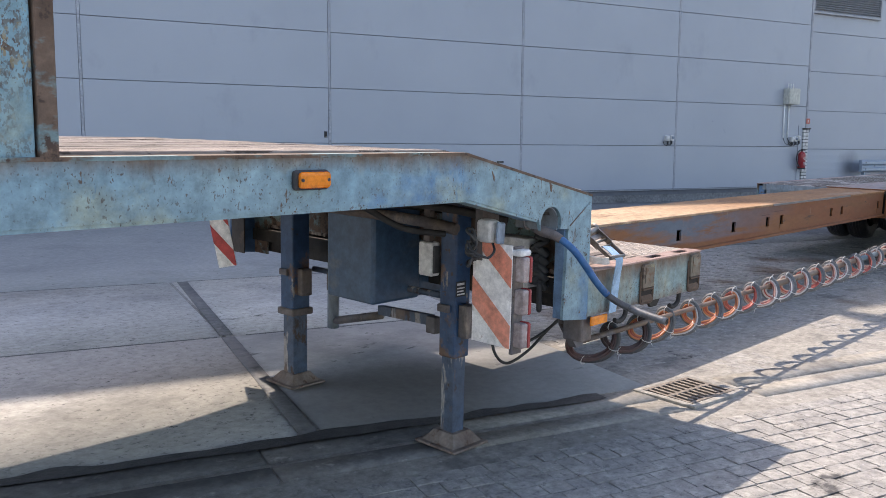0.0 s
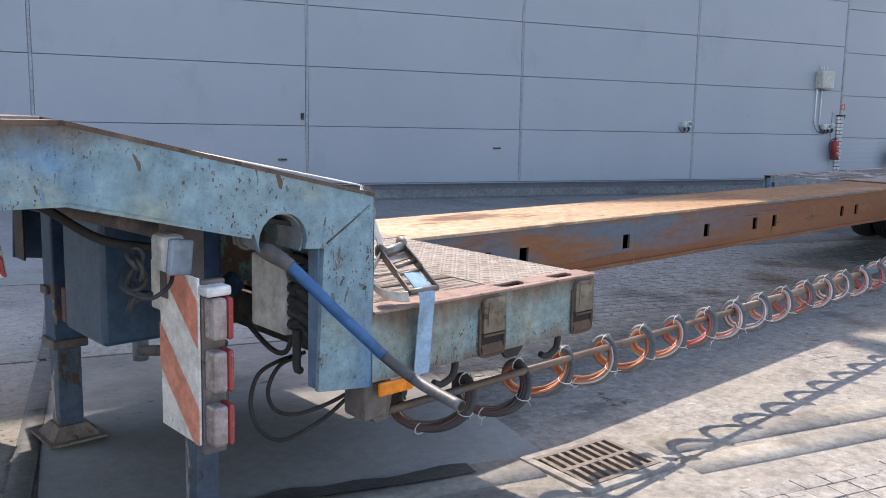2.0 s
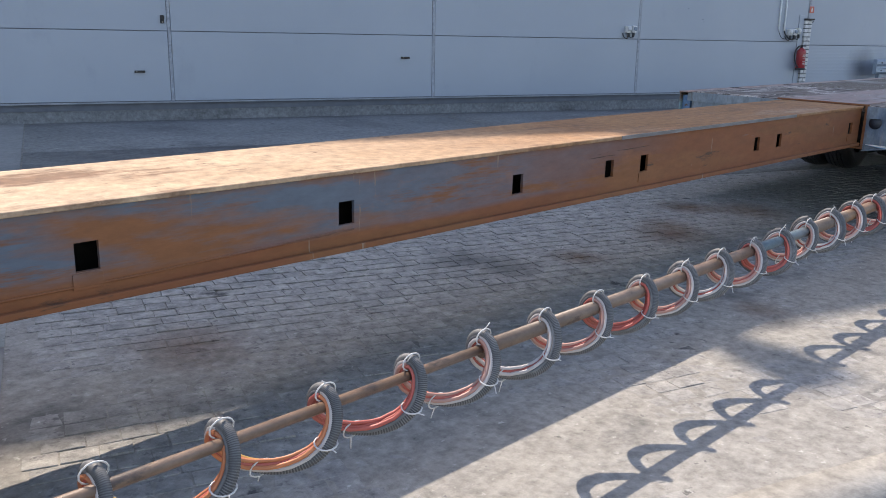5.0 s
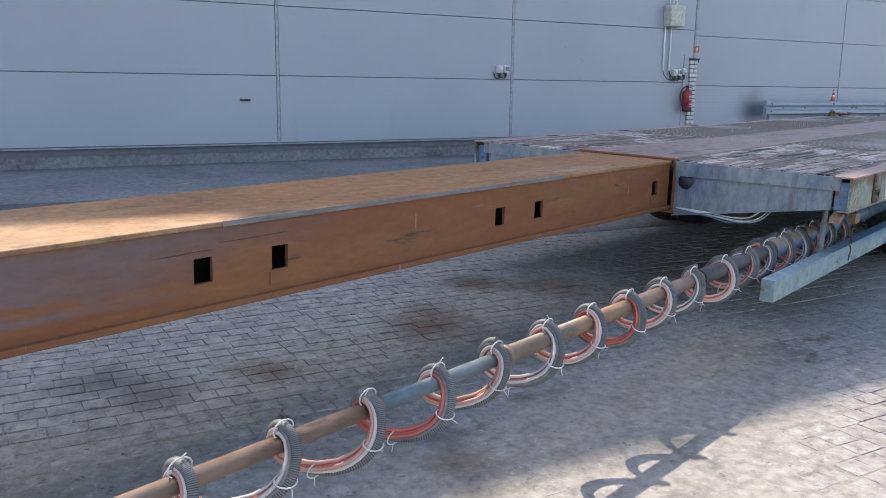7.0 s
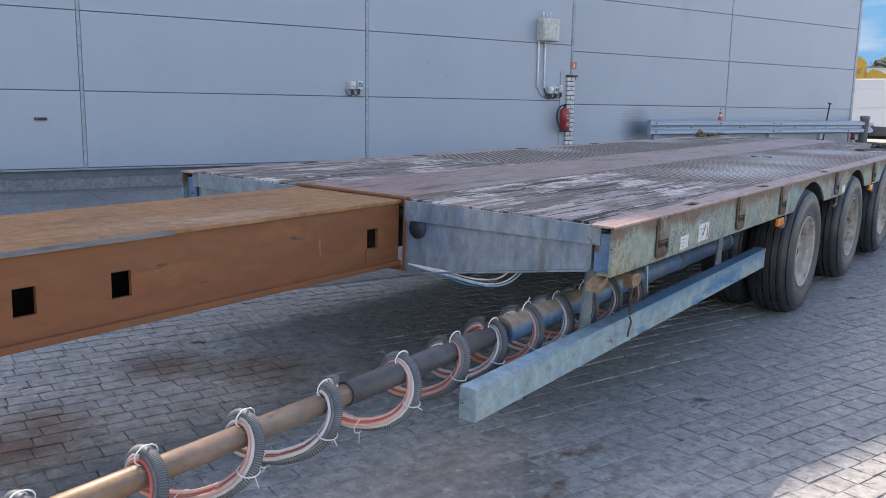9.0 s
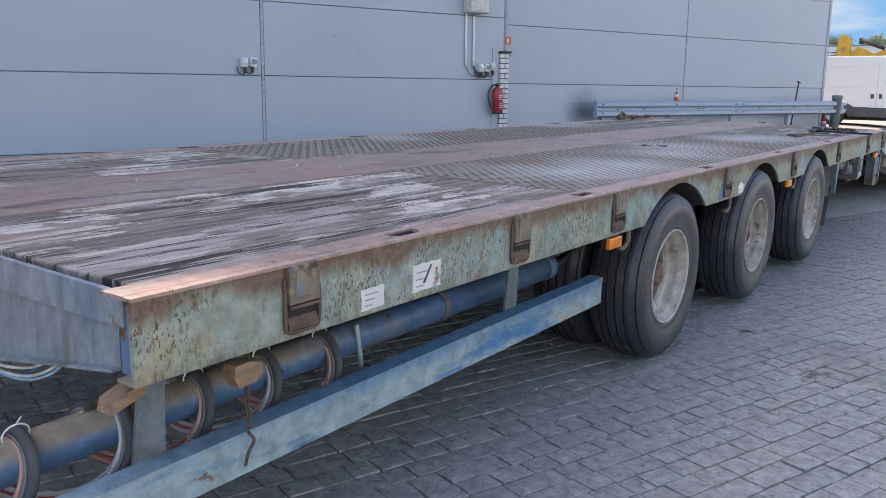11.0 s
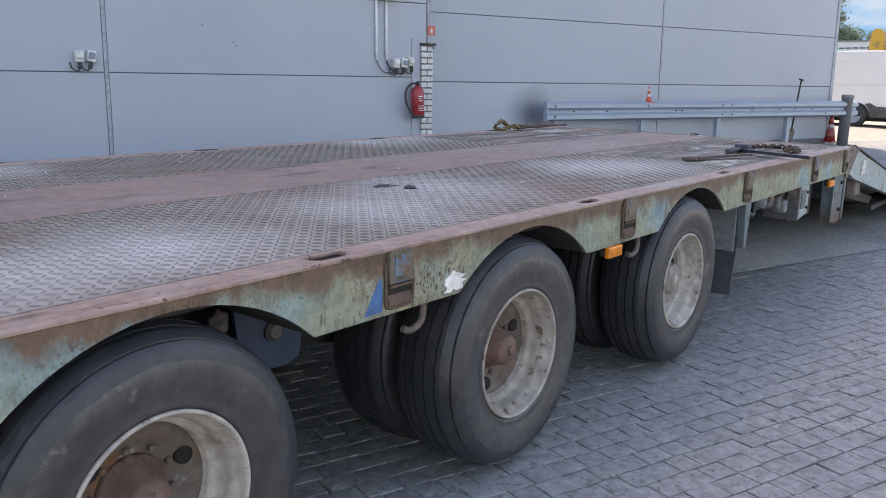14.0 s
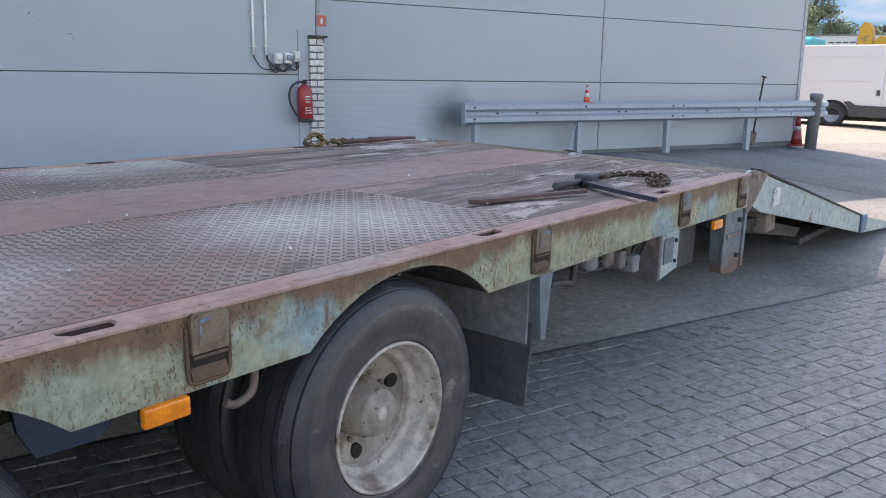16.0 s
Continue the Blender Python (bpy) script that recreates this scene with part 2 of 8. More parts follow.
rail_paint = surface("green_blue_paint", (0.25, 0.238, 0.17), (0.18, 0.25, 0.232), 1.6, rough=0.55, bump=0.1, bump_scale=70,
                     worn=((0.255, 0.27, 0.185), 12.0, 18.5, -1.0, -0.5),
                     bands=[((0.14, 0.085, 0.055), 0.806, 0.850, 0.24, 6.0), ((0.115, 0.07, 0.045), 0.715, 0.645, 0.20, 12.0)],
                     spots=[((0.29, 0.265, 0.17), 2.6, 0.54, 0.14, (1, 1, 0.7)), ((0.17, 0.275, 0.30), 1.5, 0.58, 0.12, O1), ((0.085, 0.165, 0.26), 1.9, 0.68, 0.05, O1),
                            ((0.085, 0.05, 0.03), 80.0, 0.655, 0.02, (1, 1, 0.55)), (DARKRUST, 125.0, 0.665, 0.02, (1, 1, 0.55)), ((0.15, 0.115, 0.06), 60.0, 0.66, 0.03, (1.2, 1, 0.35)), ((0.15, 0.085, 0.045), 2.4, 0.65, 0.07, (0.8, 1, 1.4)), (RUST, 7.0, 0.645, 0.06, (2.0, 1, 0.25)), ((0.13, 0.10, 0.065), 13.0, 0.68, 0.05, (1.6, 1, 0.35)), ((0.16, 0.15, 0.09), 22.0, 0.69, 0.05, (1, 1, 0.7))])
flange_mat = surface("worn_red_flange", (0.28, 0.168, 0.138), (0.33, 0.235, 0.20), 3.0, rough=0.5, bump=0.1,
                     spots=[((0.30, 0.265, 0.245), 2.0, 0.60, 0.15, (0.6, 1, 1)), ((0.12, 0.065, 0.04), 7.0, 0.62, 0.08, (0.5, 1.5, 1)), ((0.17, 0.24, 0.26), 1.3, 0.70, 0.05, (0.5, 1, 1)), ((0.08, 0.05, 0.04), 30.0, 0.68, 0.05, O1)])
brown_edge = surface("rusty_edge", (0.135, 0.09, 0.065), (0.10, 0.06, 0.04), 9.0, rough=0.75, bump=0.2,
                     spots=[((0.14, 0.21, 0.22), 7.0, 0.55, 0.06, (0.5, 1, 1)), (DARKRUST, 18.0, 0.64, 0.05, O1)])
strip_red = surface("red_oxide_plate", (0.262, 0.168, 0.143), (0.215, 0.15, 0.132), 1.4, rough=0.5, bump=0.06,
                    spots=[((0.26, 0.225, 0.21), 1.2, 0.56, 0.14, (0.6, 1.5, 1)), ((0.10, 0.07, 0.06), 4.0, 0.60, 0.06, (0.4, 1.5, 1)), ((0.24, 0.22, 0.21), 8.0, 0.68, 0.06, (0.2, 3, 1))])
beam_mat = surface("rusted_beam", (0.235, 0.080, 0.027), (0.17, 0.060, 0.025), 1.3, mottled=0.3, stretch=(0.5, 1, 1.5), rough=0.72, bump=0.08,
                   worn=((0.10, 0.125, 0.16), 8.0, 5.9, 0.645, 0.672),
                   spots=[((0.28, 0.108, 0.038), 2.4, 0.6, 0.16, (0.6, 1, 1.4)), ((0.215, 0.085, 0.032), 1.8, 0.54, 0.12, (0.35, 1, 2.2)), ((0.20, 0.078, 0.028), 3.2, 0.56, 0.07, (0.3, 1, 2.6)), ((0.15, 0.15, 0.175), 2.6, 0.69, 0.06, (0.25, 1, 3.5)), ((0.085, 0.042, 0.024), 8.0, 0.67, 0.05, (0.35, 1, 1.6)),
                          ((0.25, 0.17, 0.12), 9.0, 0.73, 0.03, (2.5, 1, 0.2)), ((0.06, 0.03, 0.02), 5.0, 0.70, 0.03, (0.12, 1, 4))])
beam_blue = surface("bare_blue_steel", (0.15, 0.175, 0.205), (0.17, 0.14, 0.115), 1.1, stretch=(0.4, 1, 2.2), rough=0.5, bump=0.06,
                    spots=[((0.24, 0.11, 0.045), 1.5, 0.60, 0.12, (0.35, 1, 2.2)), ((0.11, 0.05, 0.03), 7.0, 0.66, 0.06, (0.3, 1, 1.5))])
beam_top = surface("sanded_beam_top", (0.30, 0.148, 0.058), (0.22, 0.105, 0.045), 1.2, rough=0.8, bump=0.2,
                   worn=((0.48, 0.365, 0.25), 8.0, 4.2, -1.0, -0.5),
                   spots=[((0.36, 0.27, 0.19), 0.9, 0.60, 0.12, (0.35, 1.2, 1)), ((0.16, 0.08, 0.042), 3.0, 0.62, 0.08, (0.3, 1, 1)), ((0.30, 0.20, 0.125), 7.0, 0.66, 0.08, (0.3, 1.5, 1)), ((0.14, 0.075, 0.042), 14.0, 0.71, 0.04, (0.4, 1, 1))])
cross_paint = surface("grey_blue_paint", (0.235, 0.255, 0.27), (0.175, 0.21, 0.24), 2.2, stretch=(1, 1, 0.5), rough=0.55, bump=0.06,
                      spots=[((0.10, 0.14, 0.20), 2.3, 0.56, 0.12, (1, 1, 0.35)), ((0.13, 0.125, 0.115), 5.0, 0.62, 0.10, (1, 1.4, 0.25)), ((0.29, 0.27, 0.245), 4.0, 0.62, 0.1, (1, 1.6, 0.3)), ((0.15, 0.10, 0.06), 9.0, 0.72, 0.03, O1)])
tube_paint = surface("blue_tube_paint", (0.042, 0.108, 0.215), (0.07, 0.125, 0.19), 2.0, rough=0.5, bump=0.08,
                     worn=((0.19, 0.145, 0.10), 11.6, 10.9, 0.498, 0.525),
                     spots=[((0.15, 0.105, 0.07), 2.6, 0.58, 0.09, (0.7, 1, 1)), ((0.035, 0.11, 0.24), 1.5, 0.64, 0.06, O1), (DARKRUST, 12.0, 0.72, 0.03, O1)])
corner_paint = surface("faded_blue_corner", (0.075, 0.155, 0.265), (0.11, 0.19, 0.285), 4.0, rough=0.5, bump=0.06,
                       spots=[((0.16, 0.19, 0.21), 3.0, 0.6, 0.12, (1, 1, 0.4)), (RUST, 9.0, 0.70, 0.04, O1)])
bar_paint = surface("light_blue_bar", (0.20, 0.285, 0.31), (0.235, 0.30, 0.305), 2.0, rough=0.5, bump=0.06,
                    bands=[((0.085, 0.18, 0.275), 0.425, 0.475, 0.14, 3.5)],
                    spots=[((0.04, 0.15, 0.27), 2.6, 0.595, 0.08, (0.5, 1.4, 2.2)), ((0.10, 0.12, 0.11), 6.0, 0.69, 0.06, (0.6, 1, 1)), (RUST, 11.0, 0.71, 0.04, (0.5, 1, 1.5)), ((0.28, 0.29, 0.26), 2.8, 0.62, 0.1, (0.6, 1, 1))])
hanger_paint = surface("grimy_blue_hanger", (0.020, 0.040, 0.085), (0.030, 0.045, 0.080), 4.0, rough=0.6, bump=0.1, spots=[((0.06, 0.055, 0.05), 5.0, 0.62, 0.08, O1)])
blue_patch = surface("deep_blue_paint", (0.035, 0.12, 0.29), (0.06, 0.15, 0.30), 9.0, rough=0.5, bump=0.05, spots=[(RUST, 14.0, 0.68, 0.04, O1)])
leg_paint = surface("dark_blue_paint", (0.018, 0.053, 0.125), (0.030, 0.073, 0.145), 2.6, rough=0.5, bump=0.08,
                    spots=[((0.085, 0.095, 0.11), 4.0, 0.62, 0.10, (1, 1, 0.5)), ((0.14, 0.082, 0.055), 3.2, 0.57, 0.05, (1, 1, 0.8)), ((0.24, 0.22, 0.205), 12.0, 0.66, 0.03, (1, 1, 0.3)), (DARKRUST, 14.0, 0.68, 0.04, O1)])
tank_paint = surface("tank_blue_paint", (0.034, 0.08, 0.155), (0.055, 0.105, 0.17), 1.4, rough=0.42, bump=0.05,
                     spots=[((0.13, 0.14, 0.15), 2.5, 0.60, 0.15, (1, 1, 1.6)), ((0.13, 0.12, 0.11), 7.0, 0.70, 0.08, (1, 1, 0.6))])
leg_inner = surface("scraped_inner_leg", (0.045, 0.08, 0.135), (0.075, 0.09, 0.115), 4.0, rough=0.6, bump=0.12,
                    spots=[((0.15, 0.10, 0.075), 4.0, 0.57, 0.06, (1, 1, 0.4)), ((0.33, 0.30, 0.28), 7.0, 0.60, 0.04, (1, 1, 0.25)), (DARKRUST, 10.0, 0.63, 0.05, (1, 1, 0.6))])
ramp_paint = surface("pale_ramp_paint", (0.325, 0.375, 0.35), (0.27, 0.33, 0.335), 2.0, rough=0.55, bump=0.06,
                     spots=[(RUST, 9.0, 0.68, 0.05, (1, 1, 0.4)), ((0.16, 0.22, 0.25), 2.0, 0.64, 0.1, O1)])
tail_paint = surface("dirty_blue_grey_paint", (0.125, 0.155, 0.17), (0.10, 0.12, 0.135), 3.0, rough=0.6, bump=0.1,
                     bands=[(RUST, 0.50, 0.36, 0.20, 8.0)], spots=[((0.20, 0.21, 0.19), 4.0, 0.62, 0.1, O1), ((0.11, 0.065, 0.045), 6.0, 0.66, 0.06, (1, 1, 0.5))])
inner_leg = surface("rusty_inner_leg", (0.15, 0.115, 0.095), (0.10, 0.10, 0.115), 4.0, rough=0.7, bump=0.15,
                    spots=[((0.27, 0.22, 0.19), 5.0, 0.62, 0.08, (1, 1, 0.4)), (DARKRUST, 8.0, 0.62, 0.08, O1)])
foot_mat = surface("rusty_foot", (0.23, 0.19, 0.165), (0.14, 0.10, 0.08), 9.0, rough=0.85, bump=0.25,
                   spots=[((0.11, 0.065, 0.045), 14.0, 0.62, 0.06, O1), ((0.30, 0.275, 0.255), 5.0, 0.64, 0.08, O1)])
# grime coloured darker still, to deepen the shade under the trailer
under_mat = surface("grimy_shaded_underside", (0.026, 0.025, 0.025), (0.042, 0.036, 0.032), 3.0, rough=0.85, bump=0.2,
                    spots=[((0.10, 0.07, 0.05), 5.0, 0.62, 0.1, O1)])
rubber = surface("tyre_rubber", (0.023, 0.024, 0.028), (0.034, 0.035, 0.039), 4.0, rough=0.42, bump=0.35, bump_scale=60, vary=0.15,
                 spots=[((0.050, 0.044, 0.041), 1.4, 0.57, 0.14, O1), ((0.12, 0.115, 0.11), 7.0, 0.68, 0.08, O1), ((0.017, 0.017, 0.018), 5.0, 0.65, 0.08, O1)])
flap_rubber = surface("dusty_rubber", (0.058, 0.062, 0.07), (0.09, 0.092, 0.10), 3.0, rough=0.75, bump=0.15,
                      spots=[((0.15, 0.145, 0.14), 4.0, 0.60, 0.12, (1, 1, 0.6))])
guard_grey = surface("dusty_guard_plate", (0.22, 0.225, 0.235), (0.16, 0.165, 0.175), 4.0, rough=0.6, bump=0.1,
                     spots=[((0.30, 0.29, 0.28), 3.0, 0.60, 0.10, O1), ((0.10, 0.085, 0.075), 6.0, 0.64, 0.08, (1, 1, 0.4))])
black_rubber = surface("black_rubber", (0.028, 0.028, 0.030), (0.045, 0.045, 0.046), 6.0, rough=0.75, bump=0.1)
rim_mat = surface("white_rim_paint", (0.45, 0.405, 0.355), (0.33, 0.29, 0.25), 5.0, rough=0.55, bump=0.08,
                  spots=[((0.20, 0.14, 0.10), 4.5, 0.62, 0.10, O1), ((0.13, 0.08, 0.05), 26.0, 0.68, 0.05, O1), ((0.23, 0.21, 0.20), 9.0, 0.64, 0.12, O1)])
dish_mat = surface("dirty_wheel_dish", (0.30, 0.262, 0.225), (0.20, 0.165, 0.14), 6.0, rough=0.7, bump=0.12,
                   spots=[((0.13, 0.08, 0.055), 5.0, 0.58, 0.10, O1), ((0.36, 0.34, 0.31), 7.0, 0.66, 0.08, O1), ((0.09, 0.055, 0.04), 28.0, 0.66, 0.05, O1)])
rust_dish = surface("rusty_wheel_dish", (0.16, 0.125, 0.10), (0.10, 0.07, 0.055), 7.0, rough=0.75, bump=0.15,
                    spots=[((0.15, 0.075, 0.04), 4.0, 0.58, 0.10, O1), ((0.24, 0.22, 0.20), 9.0, 0.68, 0.06, O1)])
rust_rim = surface("rust_stained_rim", (0.36, 0.325, 0.285), (0.26, 0.21, 0.17), 5.0, rough=0.6, bump=0.1,
                   spots=[((0.18, 0.10, 0.055), 3.2, 0.60, 0.14, O1), ((0.12, 0.06, 0.035), 14.0, 0.63, 0.06, O1), ((0.38, 0.36, 0.33), 6.0, 0.66, 0.08, O1)])
sidewall_mat = surface("grimy_sidewall", (0.038, 0.036, 0.037), (0.058, 0.053, 0.051), 3.0, rough=0.36, bump=0.3, bump_scale=60, vary=0.35,
                       spots=[((0.052, 0.044, 0.040), 2.5, 0.54, 0.10, O1), ((0.11, 0.10, 0.09), 9.0, 0.69, 0.05, O1)])
hub_rusty = surface("rusty_hub", (0.17, 0.095, 0.07), (0.115, 0.065, 0.05), 10.0, rough=0.7, bump=0.2,
                    spots=[((0.06, 0.035, 0.03), 20.0, 0.66, 0.05, O1)])
plank_args = dict(other=(0.095, 0.076, 0.066), grain=5.0, stretch=(0.35, 5, 5), rough=0.85, bump=0.6, bump_scale=9.0, vary=0.16)
plank_mat = surface("grey_plank", (0.235, 0.190, 0.162), **plank_args,
                    spots=[((0.31, 0.272, 0.25), 2.6, 0.52, 0.08, (0.6, 1.6, 1)), ((0.46, 0.405, 0.365), 1.5, 0.575, 0.022, (0.8, 1.5, 1)), ((0.44, 0.385, 0.345), 5.0, 0.61, 0.025, (0.45, 1.6, 1)), ((0.15, 0.125, 0.112), 9.0, 0.60, 0.05, (0.15, 3.5, 1)),
                           ((0.026, 0.022, 0.021), 3.0, 0.605, 0.02, (0.30, 6, 1)), ((0.05, 0.042, 0.038), 6.0, 0.63, 0.02, (0.5, 4, 1)), ((0.22, 0.15, 0.12), 1.1, 0.60, 0.1, (0.6, 2, 1))])
rear_plank = surface("dull_plank", (0.20, 0.172, 0.152), **plank_args,
                     spots=[((0.27, 0.235, 0.21), 2.6, 0.54, 0.08, (0.6, 2.0, 1)), ((0.37, 0.335, 0.30), 1.8, 0.60, 0.03, (0.7, 2.0, 1)), ((0.36, 0.325, 0.295), 6.0, 0.64, 0.03, (0.5, 1.8, 1)), ((0.045, 0.038, 0.034), 3.0, 0.65, 0.02, (0.30, 6, 1)), ((0.22, 0.145, 0.115), 1.1, 0.58, 0.1, (0.6, 2, 1))])
# paler plank colour for the front decks that lie in the sun
lit_plank = surface("sunlit_plank", (0.30, 0.25, 0.218), (0.185, 0.155, 0.138), 7.0, stretch=(0.5, 3.5, 3.5), rough=0.9, bump=0.6, bump_scale=9.0, vary=0.12,
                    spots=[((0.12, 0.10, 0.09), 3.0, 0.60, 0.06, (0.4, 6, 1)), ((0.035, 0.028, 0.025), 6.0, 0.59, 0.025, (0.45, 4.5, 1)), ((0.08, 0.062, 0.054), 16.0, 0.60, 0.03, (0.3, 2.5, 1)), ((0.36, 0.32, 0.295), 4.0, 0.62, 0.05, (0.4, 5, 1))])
pale_board = surface("bleached_ramp_board", (0.42, 0.37, 0.31), (0.31, 0.265, 0.22), 4.0, stretch=(5, 0.4, 5), rough=0.9, bump=0.4, bump_scale=12, vary=0.1)
PALE = (0.46, 0.45, 0.435)
SCUFFS = [(PALE, (x, y, 0.92), r + 0.03) for x, y, r in ((13.35, 2.69, 0.42), (13.85, 2.70, 0.42), (14.75, 2.80, 0.42), (15.30, 2.93, 0.45), (16.45, 2.90, 0.42), (16.82, 2.78, 0.42), (16.57, 4.62, 0.40), (17.05, 4.58, 0.38), (14.2, 4.55, 0.30))]
REDDISH = ((0.235, 0.14, 0.115), 1.3, 0.545, 0.14, O1)
tread_mat = surface("worn_tread_plate", (0.265, 0.23, 0.20), (0.21, 0.18, 0.155), 2.0, rough=0.55, metal=0.1, bump=0.1, patches=SCUFFS,
                    spots=[REDDISH, ((0.11, 0.09, 0.076), 5.0, 0.62, 0.08, (0.6, 1.4, 1)), ((0.13, 0.11, 0.095), 1.0, 0.56, 0.14, (0.6, 1.3, 1))])
lug_mat = surface("tread_lug", (0.335, 0.295, 0.26), (0.27, 0.235, 0.205), 3.0, rough=0.45, metal=0.2, bump=0, patches=SCUFFS, spots=[REDDISH])
# dark flank colour of the lugs: their shade painted in, with some dirt
lug_dark_side = surface("lug_shade_and_dirt", (0.10, 0.083, 0.07), (0.14, 0.115, 0.098), 3.0, rough=0.85, bump=0, patches=[((0.31, 0.30, 0.29), c, r) for _, c, r in SCUFFS],
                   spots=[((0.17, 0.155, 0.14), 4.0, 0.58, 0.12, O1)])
sandy_tread = surface("sandy_tread_plate", (0.31, 0.268, 0.235), (0.25, 0.215, 0.185), 3.0, rough=0.75, bump=0.25,
                      spots=[((0.37, 0.325, 0.285), 2.2, 0.56, 0.12, O1), ((0.20, 0.15, 0.12), 5.0, 0.64, 0.08, O1), ((0.41, 0.37, 0.33), 20.0, 0.66, 0.06, O1)])
sandy_lug = surface("sandy_lug", (0.37, 0.33, 0.295), (0.29, 0.25, 0.22), 4.0, rough=0.65, bump=0,
                    spots=[((0.21, 0.155, 0.125), 6.0, 0.62, 0.08, O1)])
slot_rust = surface("rusty_slot", (0.12, 0.07, 0.055), (0.075, 0.045, 0.038), 8.0, rough=0.85, bump=0.2)
# near-black colour that stands in for shade inside openings
pocket_mat = surface("opening_shade", (0.020, 0.015, 0.013), (0.012, 0.010, 0.009), 12.0, rough=0.85, bump=0.1)
pocket_edge = surface("pocket_frame_rust", (0.075, 0.05, 0.036), (0.115, 0.07, 0.045), 14.0, rough=0.8, bump=0.2)
flap_patch = surface("flaking_flap_paint", (0.16, 0.11, 0.078), (0.165, 0.155, 0.12), 16.0, rough=0.6, bump=0.15, vary=0.15,
                     spots=[((0.09, 0.17, 0.26), 3.1, 0.56, 0.05, O1), ((0.14, 0.08, 0.045), 22.0, 0.60, 0.05, O1)])
flap_mat = surface("rusty_latch_flap", (0.14, 0.09, 0.065), (0.155, 0.135, 0.10), 7.0, rough=0.65, bump=0.15, vary=0.15,
                   spots=[(DARKRUST, 20.0, 0.64, 0.05, O1), ((0.10, 0.17, 0.23), 5.0, 0.64, 0.06, O1), ((0.22, 0.20, 0.13), 9.0, 0.64, 0.06, O1)])
steel = surface("worn_steel", (0.27, 0.26, 0.245), (0.17, 0.15, 0.13), 14.0, rough=0.5, metal=0.8, bump=0.06)
galv = surface("galvanised_steel", (0.30, 0.355, 0.42), (0.27, 0.32, 0.38), 5.0, rough=0.5, metal=0.3, bump=0.02, mottled=0.25,
               spots=[((0.25, 0.28, 0.32), 7.0, 0.66, 0.1, O1)])
pole_mat = surface("rusty_pole", (0.165, 0.10, 0.065), (0.165, 0.13, 0.105), 1.6, stretch=(0.6, 1, 1), rough=0.5, bump=0.08,
                   spots=[((0.21, 0.115, 0.055), 1.2, 0.61, 0.10, (0.6, 1, 1)), ((0.10, 0.15, 0.21), 1.1, 0.60, 0.08, (0.5, 1, 1)), ((0.07, 0.05, 0.042), 9.0, 0.64, 0.06, (0.5, 1, 1))])
pole_mid = surface("blue_grey_pole", (0.09, 0.14, 0.17), (0.14, 0.13, 0.12), 1.6, stretch=(0.6, 1, 1), rough=0.5, bump=0.08,
                   spots=[((0.19, 0.11, 0.06), 1.6, 0.60, 0.08, (0.6, 1, 1)), ((0.06, 0.05, 0.045), 9.0, 0.65, 0.06, (0.5, 1, 1))])
dull_steel = surface("dusty_bare_steel", (0.105, 0.11, 0.12), (0.16, 0.16, 0.165), 8.0, rough=0.5, metal=0.25, bump=0.08, spots=[((0.08, 0.07, 0.065), 14.0, 0.62, 0.08, O1)])
vent_steel = surface("vent_sheet_steel", (0.42, 0.43, 0.44), (0.36, 0.37, 0.38), 5.0, rough=0.4, metal=0.5, bump=0.03)
sleeve_mat = surface("black_sleeve", (0.045, 0.045, 0.05), (0.07, 0.068, 0.07), 3.0, rough=0.55, bump=0.05)
hose_mat = surface("grey_conduit", (0.10, 0.102, 0.106), (0.155, 0.155, 0.155), 5.0, rough=0.6, bump=0.1,
                   spots=[((0.27, 0.26, 0.255), 9.0, 0.66, 0.1, O1)])
# darker colour between conduit ribs, standing in for shade in the grooves
groove_mat = surface("conduit_groove_shade", (0.05, 0.052, 0.056), (0.08, 0.08, 0.082), 9.0, rough=0.7, bump=0)
hose_dark = surface("black_conduit", (0.035, 0.036, 0.038), (0.06, 0.06, 0.06), 5.0, rough=0.6, bump=0.1)
red_wire = surface("red_wire", (0.42, 0.075, 0.055), (0.33, 0.10, 0.08), 9.0, rough=0.5, bump=0, vary=0.2)
orange_wire = surface("salmon_wire", (0.53, 0.235, 0.18), (0.48, 0.30, 0.25), 9.0, rough=0.5, bump=0, vary=0.2)
deep_orange = surface("orange_wire", (0.50, 0.15, 0.055), (0.42, 0.17, 0.08), 9.0, rough=0.5, bump=0, vary=0.2)
yellow_wire = surface("yellow_wire", (0.56, 0.36, 0.07), (0.46, 0.28, 0.09), 9.0, rough=0.5, bump=0)
white_wire = surface("white_wire", (0.52, 0.48, 0.46), (0.44, 0.39, 0.37), 9.0, rough=0.5, bump=0)
grimy_wire = surface("grimy_red_wire", (0.10, 0.045, 0.04), (0.07, 0.05, 0.05), 9.0, rough=0.6, bump=0)
tie_mat = surface("cable_tie", (0.66, 0.64, 0.62), rough=0.5, bump=0)
amber = surface("amber_lens", (0.80, 0.24, 0.015), (0.70, 0.18, 0.01), 30.0, rough=0.2, bump=0.02)
red_lens = surface("red_lens", (0.36, 0.05, 0.05), (0.27, 0.05, 0.05), 20.0, rough=0.25, bump=0)
clear_lens = surface("clear_lens", (0.36, 0.31, 0.30), (0.25, 0.19, 0.185), 20.0, rough=0.25, bump=0.02)
sign_white = surface("board_white", (0.80, 0.77, 0.74), (0.72, 0.69, 0.66), 6.0, rough=0.5, bump=0.03,
                     spots=[((0.33, 0.21, 0.16), 8.0, 0.68, 0.06, O1)])
sign_red = surface("board_faded_red", (0.76, 0.24, 0.15), (0.72, 0.31, 0.22), 4.0, rough=0.5, bump=0.03)
